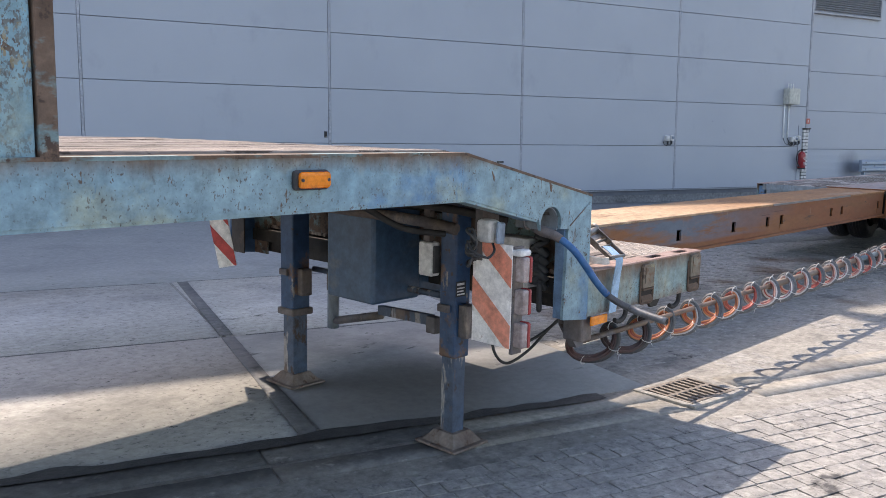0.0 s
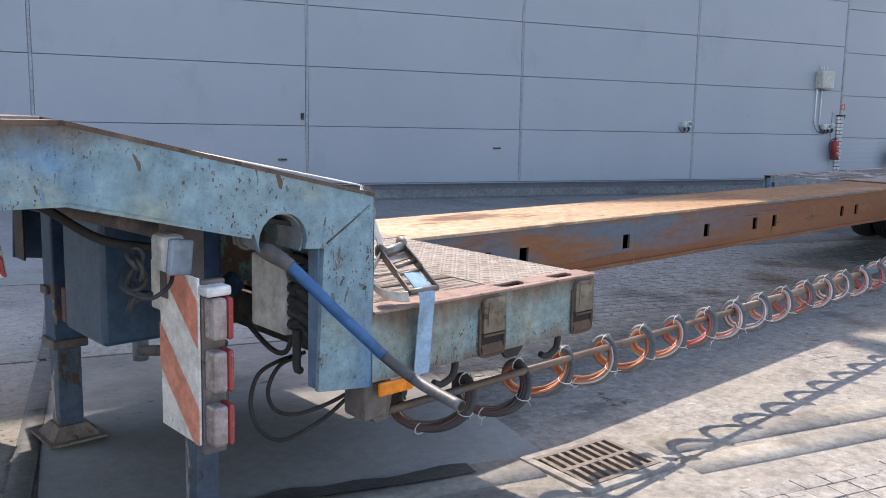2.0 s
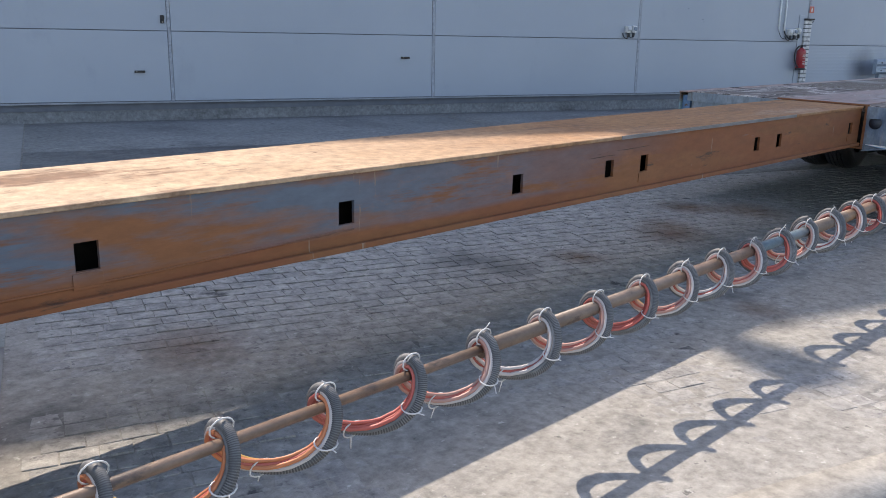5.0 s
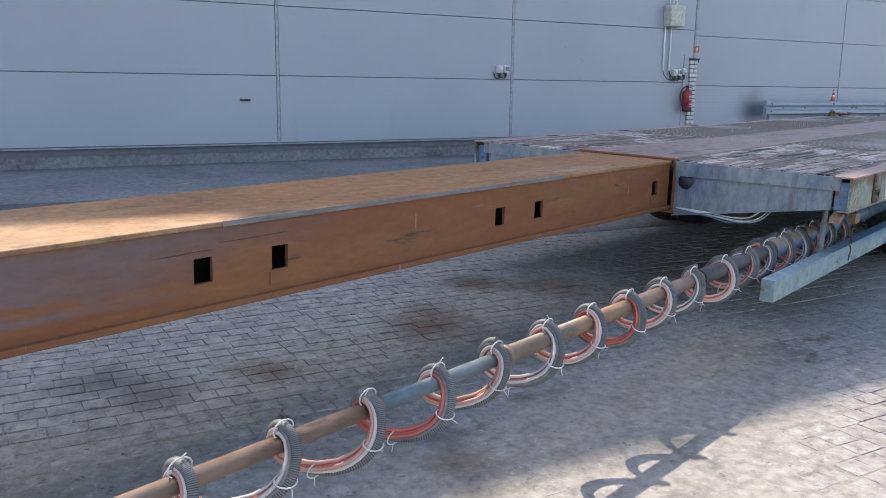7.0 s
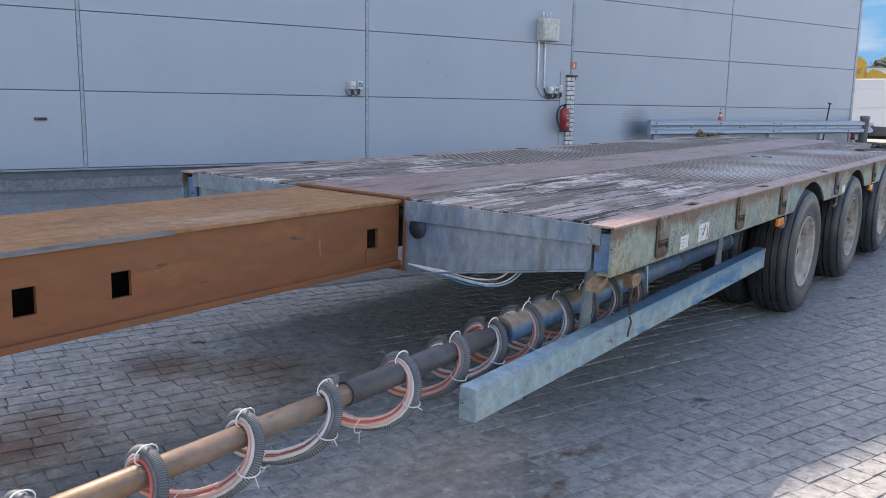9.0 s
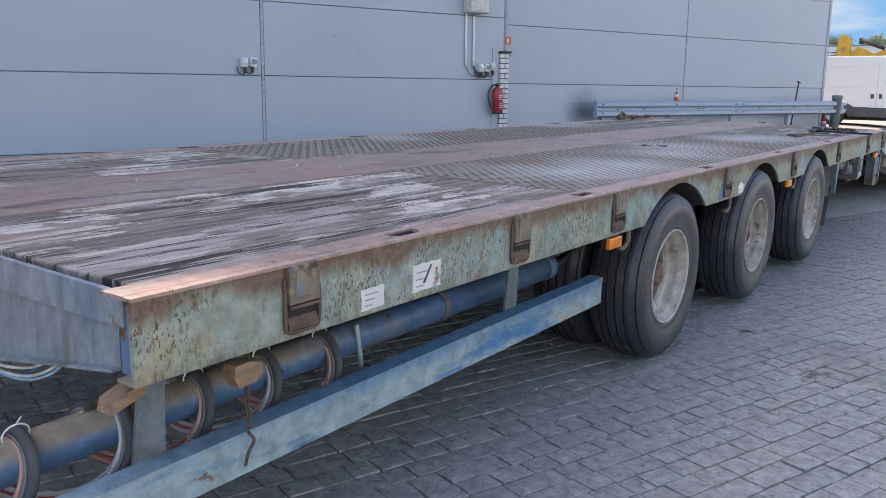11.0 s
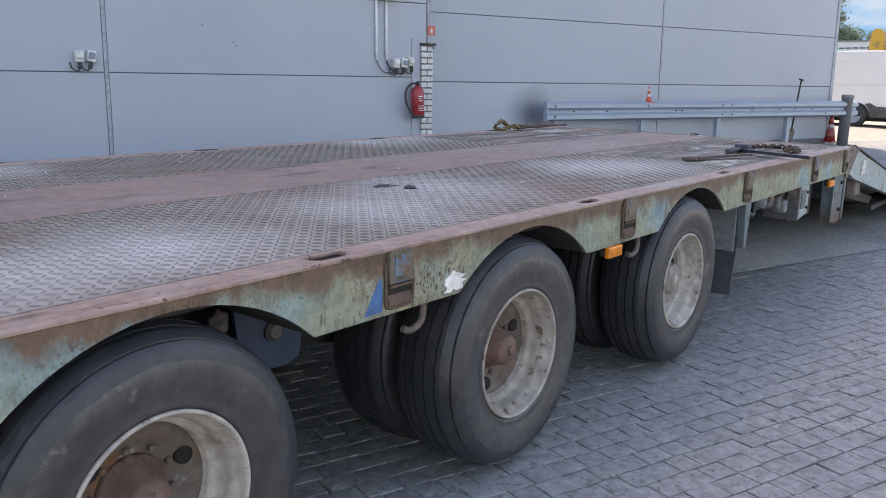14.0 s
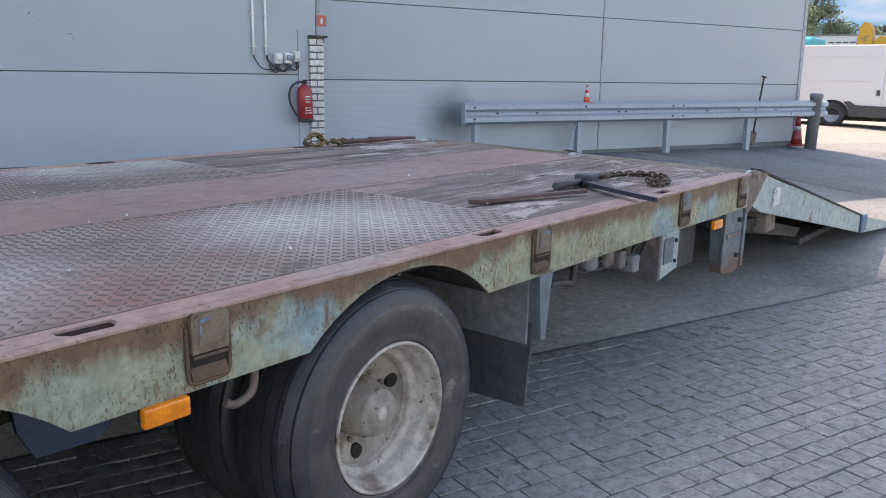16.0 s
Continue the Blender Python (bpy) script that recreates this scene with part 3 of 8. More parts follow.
sign_red2 = surface("board_red", (0.50, 0.045, 0.04), (0.42, 0.04, 0.04), 4.0, rough=0.45, bump=0.03)
grey_box = surface("grey_plastic_box", (0.66, 0.65, 0.635), (0.57, 0.56, 0.545), 6.0, rough=0.55, bump=0.04)
lid_blue = surface("blue_grey_lid", (0.20, 0.25, 0.31), rough=0.5, bump=0.03)
beige_box = surface("beige_cabinet", (0.47, 0.47, 0.42), (0.42, 0.42, 0.37), 5.0, rough=0.5, bump=0.03)
pipe_blue = surface("blue_painted_pipe", (0.014, 0.095, 0.27), (0.03, 0.12, 0.27), 5.0, rough=0.42, bump=0.05,
                    spots=[((0.15, 0.10, 0.08), 9.0, 0.66, 0.05, O1)])
strap_blue = surface("blue_webbing", (0.27, 0.42, 0.58), (0.33, 0.46, 0.58), 5.0, rough=0.8, bump=0.2, bump_scale=200)
strap_grey = surface("dirty_webbing", (0.756, 0.716, 0.675), (0.567, 0.527, 0.486), 5.0, rough=0.85, bump=0.2, bump_scale=200)
wood_raw = surface("raw_wood", (0.27, 0.175, 0.10), (0.17, 0.105, 0.065), 8.0, stretch=(0.5, 4, 4), rough=0.75, bump=0.2)
chain_mat = surface("rusty_chain", (0.085, 0.055, 0.038), (0.055, 0.04, 0.03), 20.0, rough=0.7, bump=0.1)
chain_brass = surface("dull_chain", (0.21, 0.15, 0.06), (0.10, 0.07, 0.035), 20.0, rough=0.6, bump=0.1)
tool_blue = surface("dark_tool_paint", (0.022, 0.027, 0.04), (0.035, 0.04, 0.052), 6.0, rough=0.5, bump=0.05)
white_paint = surface("white_vehicle_paint", (0.74, 0.75, 0.75), (0.70, 0.71, 0.71), 0.6, rough=0.7, bump=0)
van_trim = surface("dark_grey_trim", (0.075, 0.08, 0.085), (0.06, 0.062, 0.066), 3.0, rough=0.6, bump=0.03)
glass_dark = surface("tinted_glass", (0.03, 0.035, 0.04), rough=0.08, bump=0)
yellow_paint = surface("yellow_machine_paint", (0.50, 0.29, 0.025), (0.42, 0.25, 0.035), 2.0, rough=0.5, bump=0.03, mottled=0.1,
                       spots=[((0.22, 0.15, 0.06), 1.6, 0.62, 0.1, O1)])
shed_mat = surface("pale_shed_cladding", (0.58, 0.61, 0.61), (0.52, 0.55, 0.56), 0.3, rough=0.7, bump=0.02, mottled=0.1)
hedge_mat = surface("dry_hedge", (0.20, 0.20, 0.10), (0.13, 0.15, 0.07), 0.8, rough=0.9, bump=0.3)
teal_paint = surface("turquoise_paint", (0.05, 0.40, 0.48), rough=0.5, bump=0)
sign_orange = surface("sunbleached_red_sign", (0.50, 0.10, 0.06), (0.44, 0.09, 0.06), 9.0, rough=0.45, bump=0)
ext_red = surface("extinguisher_red", (0.33, 0.026, 0.03), (0.27, 0.026, 0.03), 6.0, rough=0.3, bump=0)
label_white = surface("label_white", (0.62, 0.61, 0.59), (0.5, 0.49, 0.48), 15.0, rough=0.5, bump=0,
                      spots=[((0.22, 0.23, 0.2), 12.0, 0.64, 0.05, O1)])
ink = surface("label_ink", (0.06, 0.07, 0.10), rough=0.5, bump=0)
brick_white = surface("white_brick", (0.58, 0.57, 0.55), (0.50, 0.49, 0.47), 9.0, rough=0.8, bump=0.15, vary=0.08)
mortar_mat = surface("dark_mortar", (0.13, 0.13, 0.135), rough=0.9, bump=0.1)
cone_orange = surface("cone_orange", (0.62, 0.10, 0.04), (0.55, 0.09, 0.04), 5.0, rough=0.5, bump=0)
bollard_mat = surface("grey_bollard", (0.19, 0.20, 0.215), (0.15, 0.16, 0.172), 3.0, stretch=(1, 1, 0.3), rough=0.7, bump=0.05, mottled=0.2)
cone_red = surface("cone_red", (0.24, 0.02, 0.018), (0.19, 0.02, 0.018), 5.0, rough=0.4, bump=0)
sump_mat = surface("sump_shade", (0.006, 0.006, 0.006), (0.012, 0.011, 0.010), 9.0, rough=0.9, bump=0)
grate_mat = surface("cast_iron", (0.23, 0.195, 0.17), (0.15, 0.125, 0.105), 14.0, rough=0.7, metal=0.3, bump=0.2)
bark = surface("bark", (0.12, 0.09, 0.065), (0.08, 0.06, 0.045), 9.0, rough=0.9, bump=0.3)
leaf = surface("leaves", (0.21, 0.26, 0.17), (0.16, 0.21, 0.14), 0.6, rough=0.75, bump=0, vary=0.3, islands=True)
louvre_mat = surface("louvre_grey", (0.30, 0.315, 0.34), rough=0.5, bump=0)


# ---- building blocks ----
def box(bm, x0, x1, y0, y1, z0, z1, bevel=0.0):
    vs = [bm.verts.new((x, y, z)) for z in (z0, z1) for x, y in ((x0, y0), (x1, y0), (x1, y1), (x0, y1))]
    fs = [bm.faces.new([vs[i] for i in f]) for f in ((3, 2, 1, 0), (4, 5, 6, 7), (0, 1, 5, 4), (1, 2, 6, 5), (2, 3, 7, 6), (3, 0, 4, 7))]
    if bevel:
        es = list({e for f in fs for e in f.edges})
        bmesh.ops.bevel(bm, geom=es, offset=bevel, segments=2, affect="EDGES", profile=0.5)
    return bm


def prism(bm, pts, axis, a0, a1):
    """Extrudes a 2D outline from a0 to a1 along an axis: 'y' takes (x, z), 'x' takes (y, z), 'z' takes (x, y)."""
    def put(p, a):
        return {"y": (p[0], a, p[1]), "x": (a, p[0], p[1]), "z": (p[0], p[1], a)}[axis]
    lo, hi = [bm.verts.new(put(p, a0)) for p in pts], [bm.verts.new(put(p, a1)) for p in pts]
    bm.faces.new(lo)
    bm.faces.new(hi[::-1])
    k = len(pts)
    for i in range(k):
        bm.faces.new((lo[i], hi[i], hi[(i + 1) % k], lo[(i + 1) % k]))
    bmesh.ops.recalc_face_normals(bm, faces=bm.faces)
    return bm


def tube(bm, pts, r, n=10, closed=False, radii=None):
    pts = [Vector(p) for p in pts]
    rings, up = [], None
    k = len(pts)
    for i, p in enumerate(pts):
        a = pts[(i - 1) % k] if closed or i else p
        b = pts[(i + 1) % k] if closed or i < k - 1 else p
        d = (b - a).normalized()
        if up is None:
            up = Vector((0, 0, 1)) if abs(d.z) < 0.9 else Vector((1, 0, 0))
        side = d.cross(up).normalized()
        up = side.cross(d).normalized()
        rad = radii[i] if radii else r
        rings.append([bm.verts.new(p + (side * math.cos(2 * math.pi * j / n) + up * math.sin(2 * math.pi * j / n)) * rad) for j in range(n)])
    for i in range(k if closed else k - 1):
        a, b = rings[i], rings[(i + 1) % k]
        for j in range(n):
            f = bm.faces.new((a[j], a[(j + 1) % n], b[(j + 1) % n], b[j]))
            f.smooth = True
    if not closed:
        bm.faces.new(rings[0][::-1])
        bm.faces.new(rings[-1])
    return bm


def lathe(bm, profile, n=40, axis="y", sharp=False):
    """Turns (radius, along) pairs about an axis through the origin."""
    rings = []
    for r, a in profile:
        ring = []
        for j in range(n):
            t = 2 * math.pi * j / n
            c, s = r * math.cos(t), r * math.sin(t)
            ring.append(bm.verts.new((c, a, s) if axis == "y" else (c, s, a)))
        rings.append(ring)
    for a, b in zip(rings, rings[1:]):
        for j in range(n):
            f = bm.faces.new((a[j], b[j], b[(j + 1) % n], a[(j + 1) % n]))
            f.smooth = not sharp
    return bm


def curve(pts, n=8):
    """A smooth line through points (Catmull-Rom)."""
    P = [Vector(p) for p in pts]
    P = [2 * P[0] - P[1], *P, 2 * P[-1] - P[-2]]
    out = []
    for i in range(1, len(P) - 2):
        for j in range(n):
            t = j / n
            a, b, c, d = P[i - 1:i + 3]
            out.append(0.5 * (2 * b + (c - a) * t + (2 * a - 5 * b + 4 * c - d) * t * t + (3 * b - a - 3 * c + d) * t ** 3))
    return [*out, P[-2]]


def mesh_of(name, bm, material):
    me = bpy.data.meshes.new(name)
    bm.to_mesh(me)
    bm.free()
    for m in material if isinstance(material, (list, tuple)) else [material]:
        me.materials.append(m)
    return me


def part(name, bm, material, parent=None, label=""):
    """Links a bmesh (or a ready mesh) as one object under a thing or a part."""
    me = bm if isinstance(bm, bpy.types.Mesh) else mesh_of(name, bm, material)
    ob = new(name, me)
    ob.parent = parent
    return tagged(ob, label)


def thing(name, m, label, category, group="", kind=""):
    ob = new(name)
    ob.empty_display_size = 0.2
    ob.matrix_world = m
    ob.matrix_basis = m
    return tagged(ob, label, category, group, kind)


def B():
    return bmesh.new()


def bar3(bm, p, q, w, t, side):
    """A straight bar of w by t from p to q; its width runs along side."""
    p, q, side = Vector(p), Vector(q), Vector(side)
    d = (q - p).normalized()
    side = (side - d * side.dot(d)).normalized()
    n = d.cross(side)
    vs = [bm.verts.new(o + side * (w / 2 * i) + n * (t / 2 * j)) for o in (p, q) for i, j in ((-1, -1), (1, -1), (1, 1), (-1, 1))]
    for f in ((3, 2, 1, 0), (4, 5, 6, 7), (0, 1, 5, 4), (1, 2, 6, 5), (2, 3, 7, 6), (3, 0, 4, 7)):
        bm.faces.new([vs[i] for i in f])
    return bm


# ---- setting: yard, building ----
TURN_W = -19.04
WALL = pose(17.78, 9.787, 0, 0, 0, TURN_W)      # u along the wall, v into the building
INTO = WALL.inverted()


def step(a, b, x):
    t = min(1, max(0, (x - a) / (b - a)))
    return t * t * (3 - 2 * t)


def rise(x, y):
    """The yard's height: it climbs from the drain towards the building, more so past the trailer's tail."""
    return 0.018 * min(8, max(0, y - 2.7)) + 0.17 * step(19.5, 27, x) * step(2.5, 6.5, y)


def in_yard(u, v):
    p = WALL @ Vector((u, v, 0))
    return Vector((p.x, p.y, rise(p.x, p.y)))


bm = B()
xs = [-3000, -300, -60, *range(-24, 60, 2), 90, 300, 3000]
ys = [-3000, -300, -60, *range(-20, 24, 1), 30, 60, 300, 3000]
grid = [[bm.verts.new((x, y, rise(x, y) - 0.0085)) for x in xs] for y in ys]
for j in range(len(ys) - 1):
    for i in range(len(xs) - 1):
        f = bm.faces.new((grid[j][i], grid[j][i + 1], grid[j + 1][i + 1], grid[j + 1][i]))
        f.material_index = 1 if xs[i] >= 32 else 0
        f.smooth = True
ground = tagged(part("ground", bm, [sand_mat, light_ground_mat]), "dark sandy bed under the paving, pale dust beyond the building", "ground", kind="structure")


def slab(u0, u1, v0, v1, gap=0.012, thick=0.05, drop=0.0):
    """A concrete field laid to the yard's slope."""
    b = B()
    nu, nv = max(1, int((u1 - u0) / 1.2)), max(1, int((v1 - v0) / 1.2))
    g = []
    for j in range(nv + 1):
        g.append([b.verts.new(in_yard(u0 + gap + (u1 - u0 - 2 * gap) * i / nu, v0 + gap + (v1 - v0 - 2 * gap) * j / nv) + Vector((0, 0, -drop))) for i in range(nu + 1)])
    for j in range(nv):
        for i in range(nu):
            b.faces.new((g[j][i], g[j][i + 1], g[j + 1][i + 1], g[j + 1][i])).smooth = True
    rim = [e for e in b.edges if len(e.link_faces) == 1]
    out = bmesh.ops.extrude_edge_only(b, edges=rim)
    for v in out["geom"]:
        if isinstance(v, bmesh.types.BMVert):
            v.co.z -= thick
    bmesh.ops.recalc_face_normals(b, faces=b.faces)
    return b


# concrete fields: between the building and the paving, and ahead of the drain
apron = thing("concrete_apron", Matrix(), "worn grey concrete fields with dark joints beside the building", "pavement", kind="structure")
EDGE_V, EDGE_U = -6.33, -10.2
cuts = [-23.0, -17.2, -12.17, EDGE_U, -4.2, 1.8, 10.0, 18.6]
for u0, u1 in zip(cuts, cuts[1:]):
    rows_v = [(-3.1, 0.6), (EDGE_V, -3.1)] if u0 < 1 else [(EDGE_V, 0.6)]
    if u1 <= EDGE_U + 0.01:
        rows_v = [(-8.91, -6.63), (-11.02, -8.91)]
    for v0, v1 in rows_v:
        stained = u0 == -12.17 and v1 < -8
        part("concrete_field", slab(u0, u1, v0, v1, 0.016 if u1 < -10 else 0.007), stained_shaded_mat if stained else concrete_mat if u1 <= EDGE_U + 0.01 else apron_mat, apron)
part("concrete_field", slab(-23.0, EDGE_U, -6.63, 0.6, 0.012), field_mat, apron)
for k in range(5):
    part("concrete_field", slab(18.6 + 6 * k, 24.6 + 6 * k, -14, 0.6), concrete_mat, apron)

for v0, v1 in ((-11.0, -8.94), (-8.88, -6.66)):
    b = slab(-0.045, 0.045, v0, v1, 0.0, 0.004, -0.0045)
    for q in b.verts:
        w = INTO @ q.co
        far = in_yard(w.x - 11.81 + 0.0385 * w.y, w.y)
        q.co.x, q.co.y, q.co.z = far.x, far.y, q.co.z + far.z - rise(q.co.x, q.co.y)
    part("tar_band", b, tar_mat, apron)
for vj in (-8.91, -6.63):
    for u0, u1 in ((-22.9, -17.25), (-17.15, -12.22), (-12.02, -10.25)):
        part("joint_seal", slab(u0, u1, vj - (0.026 if vj < -8 else 0.014), vj + (0.026 if vj < -8 else 0.014), 0.0, 0.004, 0.001), joint_tar, apron)
b = B()
line = []
for i in range(118):
    u = -17.6 + 0.06 * i
    wide = max(0.012, 0.10 + 0.13 * noise.noise(Vector((u * 0.8, 1, 0))) + 0.05 * noise.noise(Vector((u * 5, 2, 0))) - 0.016 * max(0, u + 14))
    c = -11.0 - 0.022 * max(0, u + 14.5) + 0.02 * noise.noise(Vector((u * 3, 5, 0)))
    line.append([b.verts.new(in_yard(u, c + s) + Vector((0, 0, 0.006 if s else 0.004))) for s in (-0.02, wide * 0.5, wide)])
for p, q in zip(line, line[1:]):
    for k in range(2):
        b.faces.new((p[k], q[k], q[k + 1], p[k + 1])).smooth = True
bmesh.ops.recalc_face_normals(b, faces=b.faces)
tagged(part("wet_dirt", b, dirt_mat, apron, "black wet dirt along the channel"), kind="stuff")

# vent on the hall's roof, whose shade falls across the paving
vent = thing("roof_vent", WALL @ pose(-7.99, 0.16, 14.27), "galvanised steel vent on the hall roof", "vent")
part("shaft", box(B(), -0.13, 0.13, -0.13, 0.13, 0.0, 0.76, 0.006), vent_steel, vent)
part("cowl", box(B(), -0.18, 0.18, -0.18, 0.18, 0.80, 0.95, 0.012), vent_steel, vent)
for sx, sy in ((-1, -1), (1, -1), (1, 1), (-1, 1)):
    part("leg", box(B(), sx * 0.12 - 0.01, sx * 0.12 + 0.01, sy * 0.12 - 0.01, sy * 0.12 + 0.01, 0.755, 0.805), vent_steel, vent)

# drain: two strips of concrete with a slot between them, and a cast grate
drain = thing("drain_channel", Matrix(), "pale concrete drain channel with a dark slot along the paving", "drain", kind="structure")
joints = [-23, -21.5, -20, -18.5, -17, -15.5, -14, -12.5, -11.6, -10.32, -9.74, -8.7, -7.2, -5.7, -4.2, -2.7, -1.2, 0.3, 1.8]
for u0, u1 in zip(joints, joints[1:]):
    for v0, v1 in ((-11.23, -11.03), (-11.44, -11.27)):
        if u0 == -10.32:
            continue
        part("channel_strip", slab(u0, u1, v0, v1, 0.006), dirty_strip if u1 < -11.5 else strip_mat, drain)

grate = thing("drain_grate", WALL @ pose(-10.068, -11.19, 0.0, 0, 0, 12), "rusty cast-iron drain grate with two rows of slots", "drain grate")
b = B()
for x0, x1, y0, y1 in ((-0.245, 0.245, -0.205, -0.165), (-0.245, 0.245, 0.165, 0.205), (-0.245, -0.205, -0.165, 0.165), (0.205, 0.245, -0.165, 0.165)):
    box(b, x0, x1, y0, y1, -0.05, 0.010, 0.003)
part("frame", b, strip_mat, grate, "pale concrete frame")
# shallow black sheet painted as the shaded depth under the bars
part("sump", box(B(), -0.205, 0.205, -0.165, 0.165, -0.0075, -0.0065), sump_mat, grate, "near-black sheet for the shade below the bars")
for y0, y1 in ((-0.165, -0.140), (-0.013, 0.013), (0.140, 0.165)):
    part("rib", box(B(), -0.205, 0.205, y0, y1, -0.006, 0.0125, 0.002), grate_mat, grate)
for k in range(9):
    x = -0.200 + 0.048 * k
    for y0, y1, sh in ((-0.142, -0.012, 0.0), (0.012, 0.142, 0.010)):
        b = B()
        prism(b, [(x - 0.010 + sh, y0), (x + 0.010 + sh, y0), (x + 0.022 + sh, y1), (x + 0.002 + sh, y1)], "z", -0.006, 0.011)
        part("bar", b, grate_mat, grate)

# ---- building ----
H1, H2, STEP_U, END_U, BACK = 14.15, 5.9, 4.24, 14.10, 0.30
building = thing("building", WALL, "large hall clad in smooth grey-blue sandwich panels", "building", kind="structure")
b = B()
box(b, -24.0, STEP_U, 0.02, 22, 0.3, H1)
box(b, STEP_U, END_U, BACK + 0.02, 22, 0.2, H2)
# unseen upper overhang, added to shift the edge of the hall's shadow
box(b, STEP_U - 0.01, 5.1, 0.02, 22, H2 + 0.2, H1)
part("core", b, joint_mat, building)
b = B()
box(b, -24.02, STEP_U + 0.02, -0.03, 22.02, H1, H1 + 0.12)
box(b, STEP_U + 0.02, END_U + 0.03, BACK - 0.03, 22.02, H2, H2 + 0.12)
part("roof_edge", b, trim_mat, building)
seams = [-24.0, -20.7, -16.55, -12.40, -8.25, -4.13, 0.0, STEP_U]
levels = [0.42, 1.395] + [1.395 + 0.99 * k for k in range(1, 13)] + [H1]
meshes = {}


def wall_panel(u0, u1, z0, z1, v):
    key = (round(u1 - u0, 3), round(z1 - z0, 3))
    if key not in meshes:
        b = B()
        w, h = key
        box(b, 0.008, w - 0.008, -0.004, 0.06, 0.005, h - 0.005, 0.005)
        meshes[key] = mesh_of("panel", b, panel_mat)
    ob = part("panel", meshes[key], None, building)
    ob.location = (u0, v, z0)


for u0, u1 in zip(seams, seams[1:]):
    for z0, z1 in zip(levels, levels[1:]):
        wall_panel(u0 + 0.018, u1 - 0.018, z0, z1, 0.0)
for u in seams[1:]:
    b = B()
    box(b, u - 0.021, u + 0.021, -0.006, 0.02, 0.42, H1, 0.003)
    part("joint_strip", b, trim_mat, building)
low_levels = [1.34, 2.31, 3.29, 4.27, 5.25, H2]
for u0, u1 in ((STEP_U + 0.06, 9.13), (9.13, END_U)):
    for z0, z1 in zip(low_levels, low_levels[1:]):
        wall_panel(u0 + 0.012, u1 - 0.012, z0, z1, BACK)
    b = B()                                             # finely ribbed bottom panel
    k = int((1.333 - 0.30) / 0.03)
    prof = []
    for i in range(k):
        z = 0.30 + (1.033 / k) * i
        prof += [(BACK + 0.0, z), (BACK + 0.0, z + 0.019), (BACK + 0.0007, z + 0.021), (BACK + 0.0007, z + 0.028)]
    prism(b, [*prof, (BACK + 0.0, 1.333), (BACK + 0.05, 1.333), (BACK + 0.05, 0.30)], "x", u0 + 0.012, u1 - 0.012)
    part("ribbed_panel", b, rib_mat, building)
b = B()
box(b, 9.115, 9.145, BACK - 0.012, BACK + 0.02, 0.3, H2, 0.003)
part("joint_strip", b, trim_mat, building)
b = B()
box(b, END_U - 0.06, END_U + 0.025, BACK - 0.02, BACK + 0.3, 0.25, H2, 0.006)
part("corner_trim", b, trim_mat, building)
b = B()
box(b, STEP_U - 0.01, STEP_U + 0.045, -0.014, BACK + 0.03, 0.3, H1, 0.004)
part("corner_trim", b, trim_mat, building)
b = B()
box(b, -24, STEP_U - 0.02, 0.035, 0.2, -0.1, 0.412, 0.01)
part("plinth", b, plinth_mat, building, "grey weathered concrete plinth")
b = B()
box(b, -24, STEP_U - 0.02, -0.035, 0.05, 0.395, 0.415, 0.003)
part("drip_sill", b, louvre_mat, building)
# louvred intake high on the low part
louvre = thing("wall_louvre", WALL @ pose(4.55, BACK - 0.02, 4.72), "grey louvred ventilation grille on the wall", "vent")
b = B()
for x0, x1, z0, z1 in ((0, 2.6, 0, 0.05), (0, 2.6, 0.55, 0.6), (0, 0.05, 0.05, 0.55), (2.55, 2.6, 0.05, 0.55)):
    box(b, x0, x1, -0.06, 0.02, z0, z1)
part("frame", b, louvre_mat, louvre)
for k in range(9):
    b = B()
    prism(b, [(-0.05, 0.06 + 0.054 * k), (-0.045, 0.055 + 0.054 * k), (0.015, 0.10 + 0.054 * k), (0.010, 0.105 + 0.054 * k)], "x", 0.05, 2.55)
    part("slat", b, louvre_mat, louvre)

# ---- fixtures on the wall ----
cabinet = thing("electrical_cabinet", WALL @ pose(3.38, -0.005, 2.42), "beige metal electrical cabinet on the hall wall", "cabinet")
part("body", box(B(), 0, 0.37, -0.19, 0, 0, 0.38, 0.012), beige_box, cabinet)
part("door", box(B(), 0.015, 0.355, -0.202, -0.191, 0.015, 0.365, 0.004), beige_box, cabinet)
b = B()
for k in range(3):
    tube(b, [(0.10 + 0.08 * k, -0.06, 0.38), (0.10 + 0.08 * k, -0.06, 0.50)], 0.012, 8)
part("cable_gland", b, grey_box, cabinet)
for x, lead in ((3.425, [(0, 0, 1.62), (0.02, -0.01, 1.55), (0.10, -0.02, 1.46), (0.26, -0.03, 1.45)]), (3.575, [(0, 0, 1.62), (0.03, -0.01, 1.54), (0.12, -0.03, 1.46), (0.20, -0.04, 1.44), (0.29, -0.05, 1.50)])):
    pipe = thing("conduit_pipe", WALL @ pose(x, -0.03, 0), "thin white conduit running down the hall wall", "pipe", "conduits on the wall")
    part("conduit", tube(B(), [(0, 0, 2.42), (0, 0, 2.0), (0, 0, 1.61)], 0.015, 8), white_paint, pipe)
    part("lead", tube(B(), curve(lead, 6), 0.0065 if x < 3.5 else 0.011, 6), black_rubber, pipe, "thin dark cable below the conduit")
    for z in (1.70, 2.05):
        part("clip", box(B(), -0.022, 0.022, -0.018, 0.03, z, z + 0.02, 0.003), grey_box, pipe)


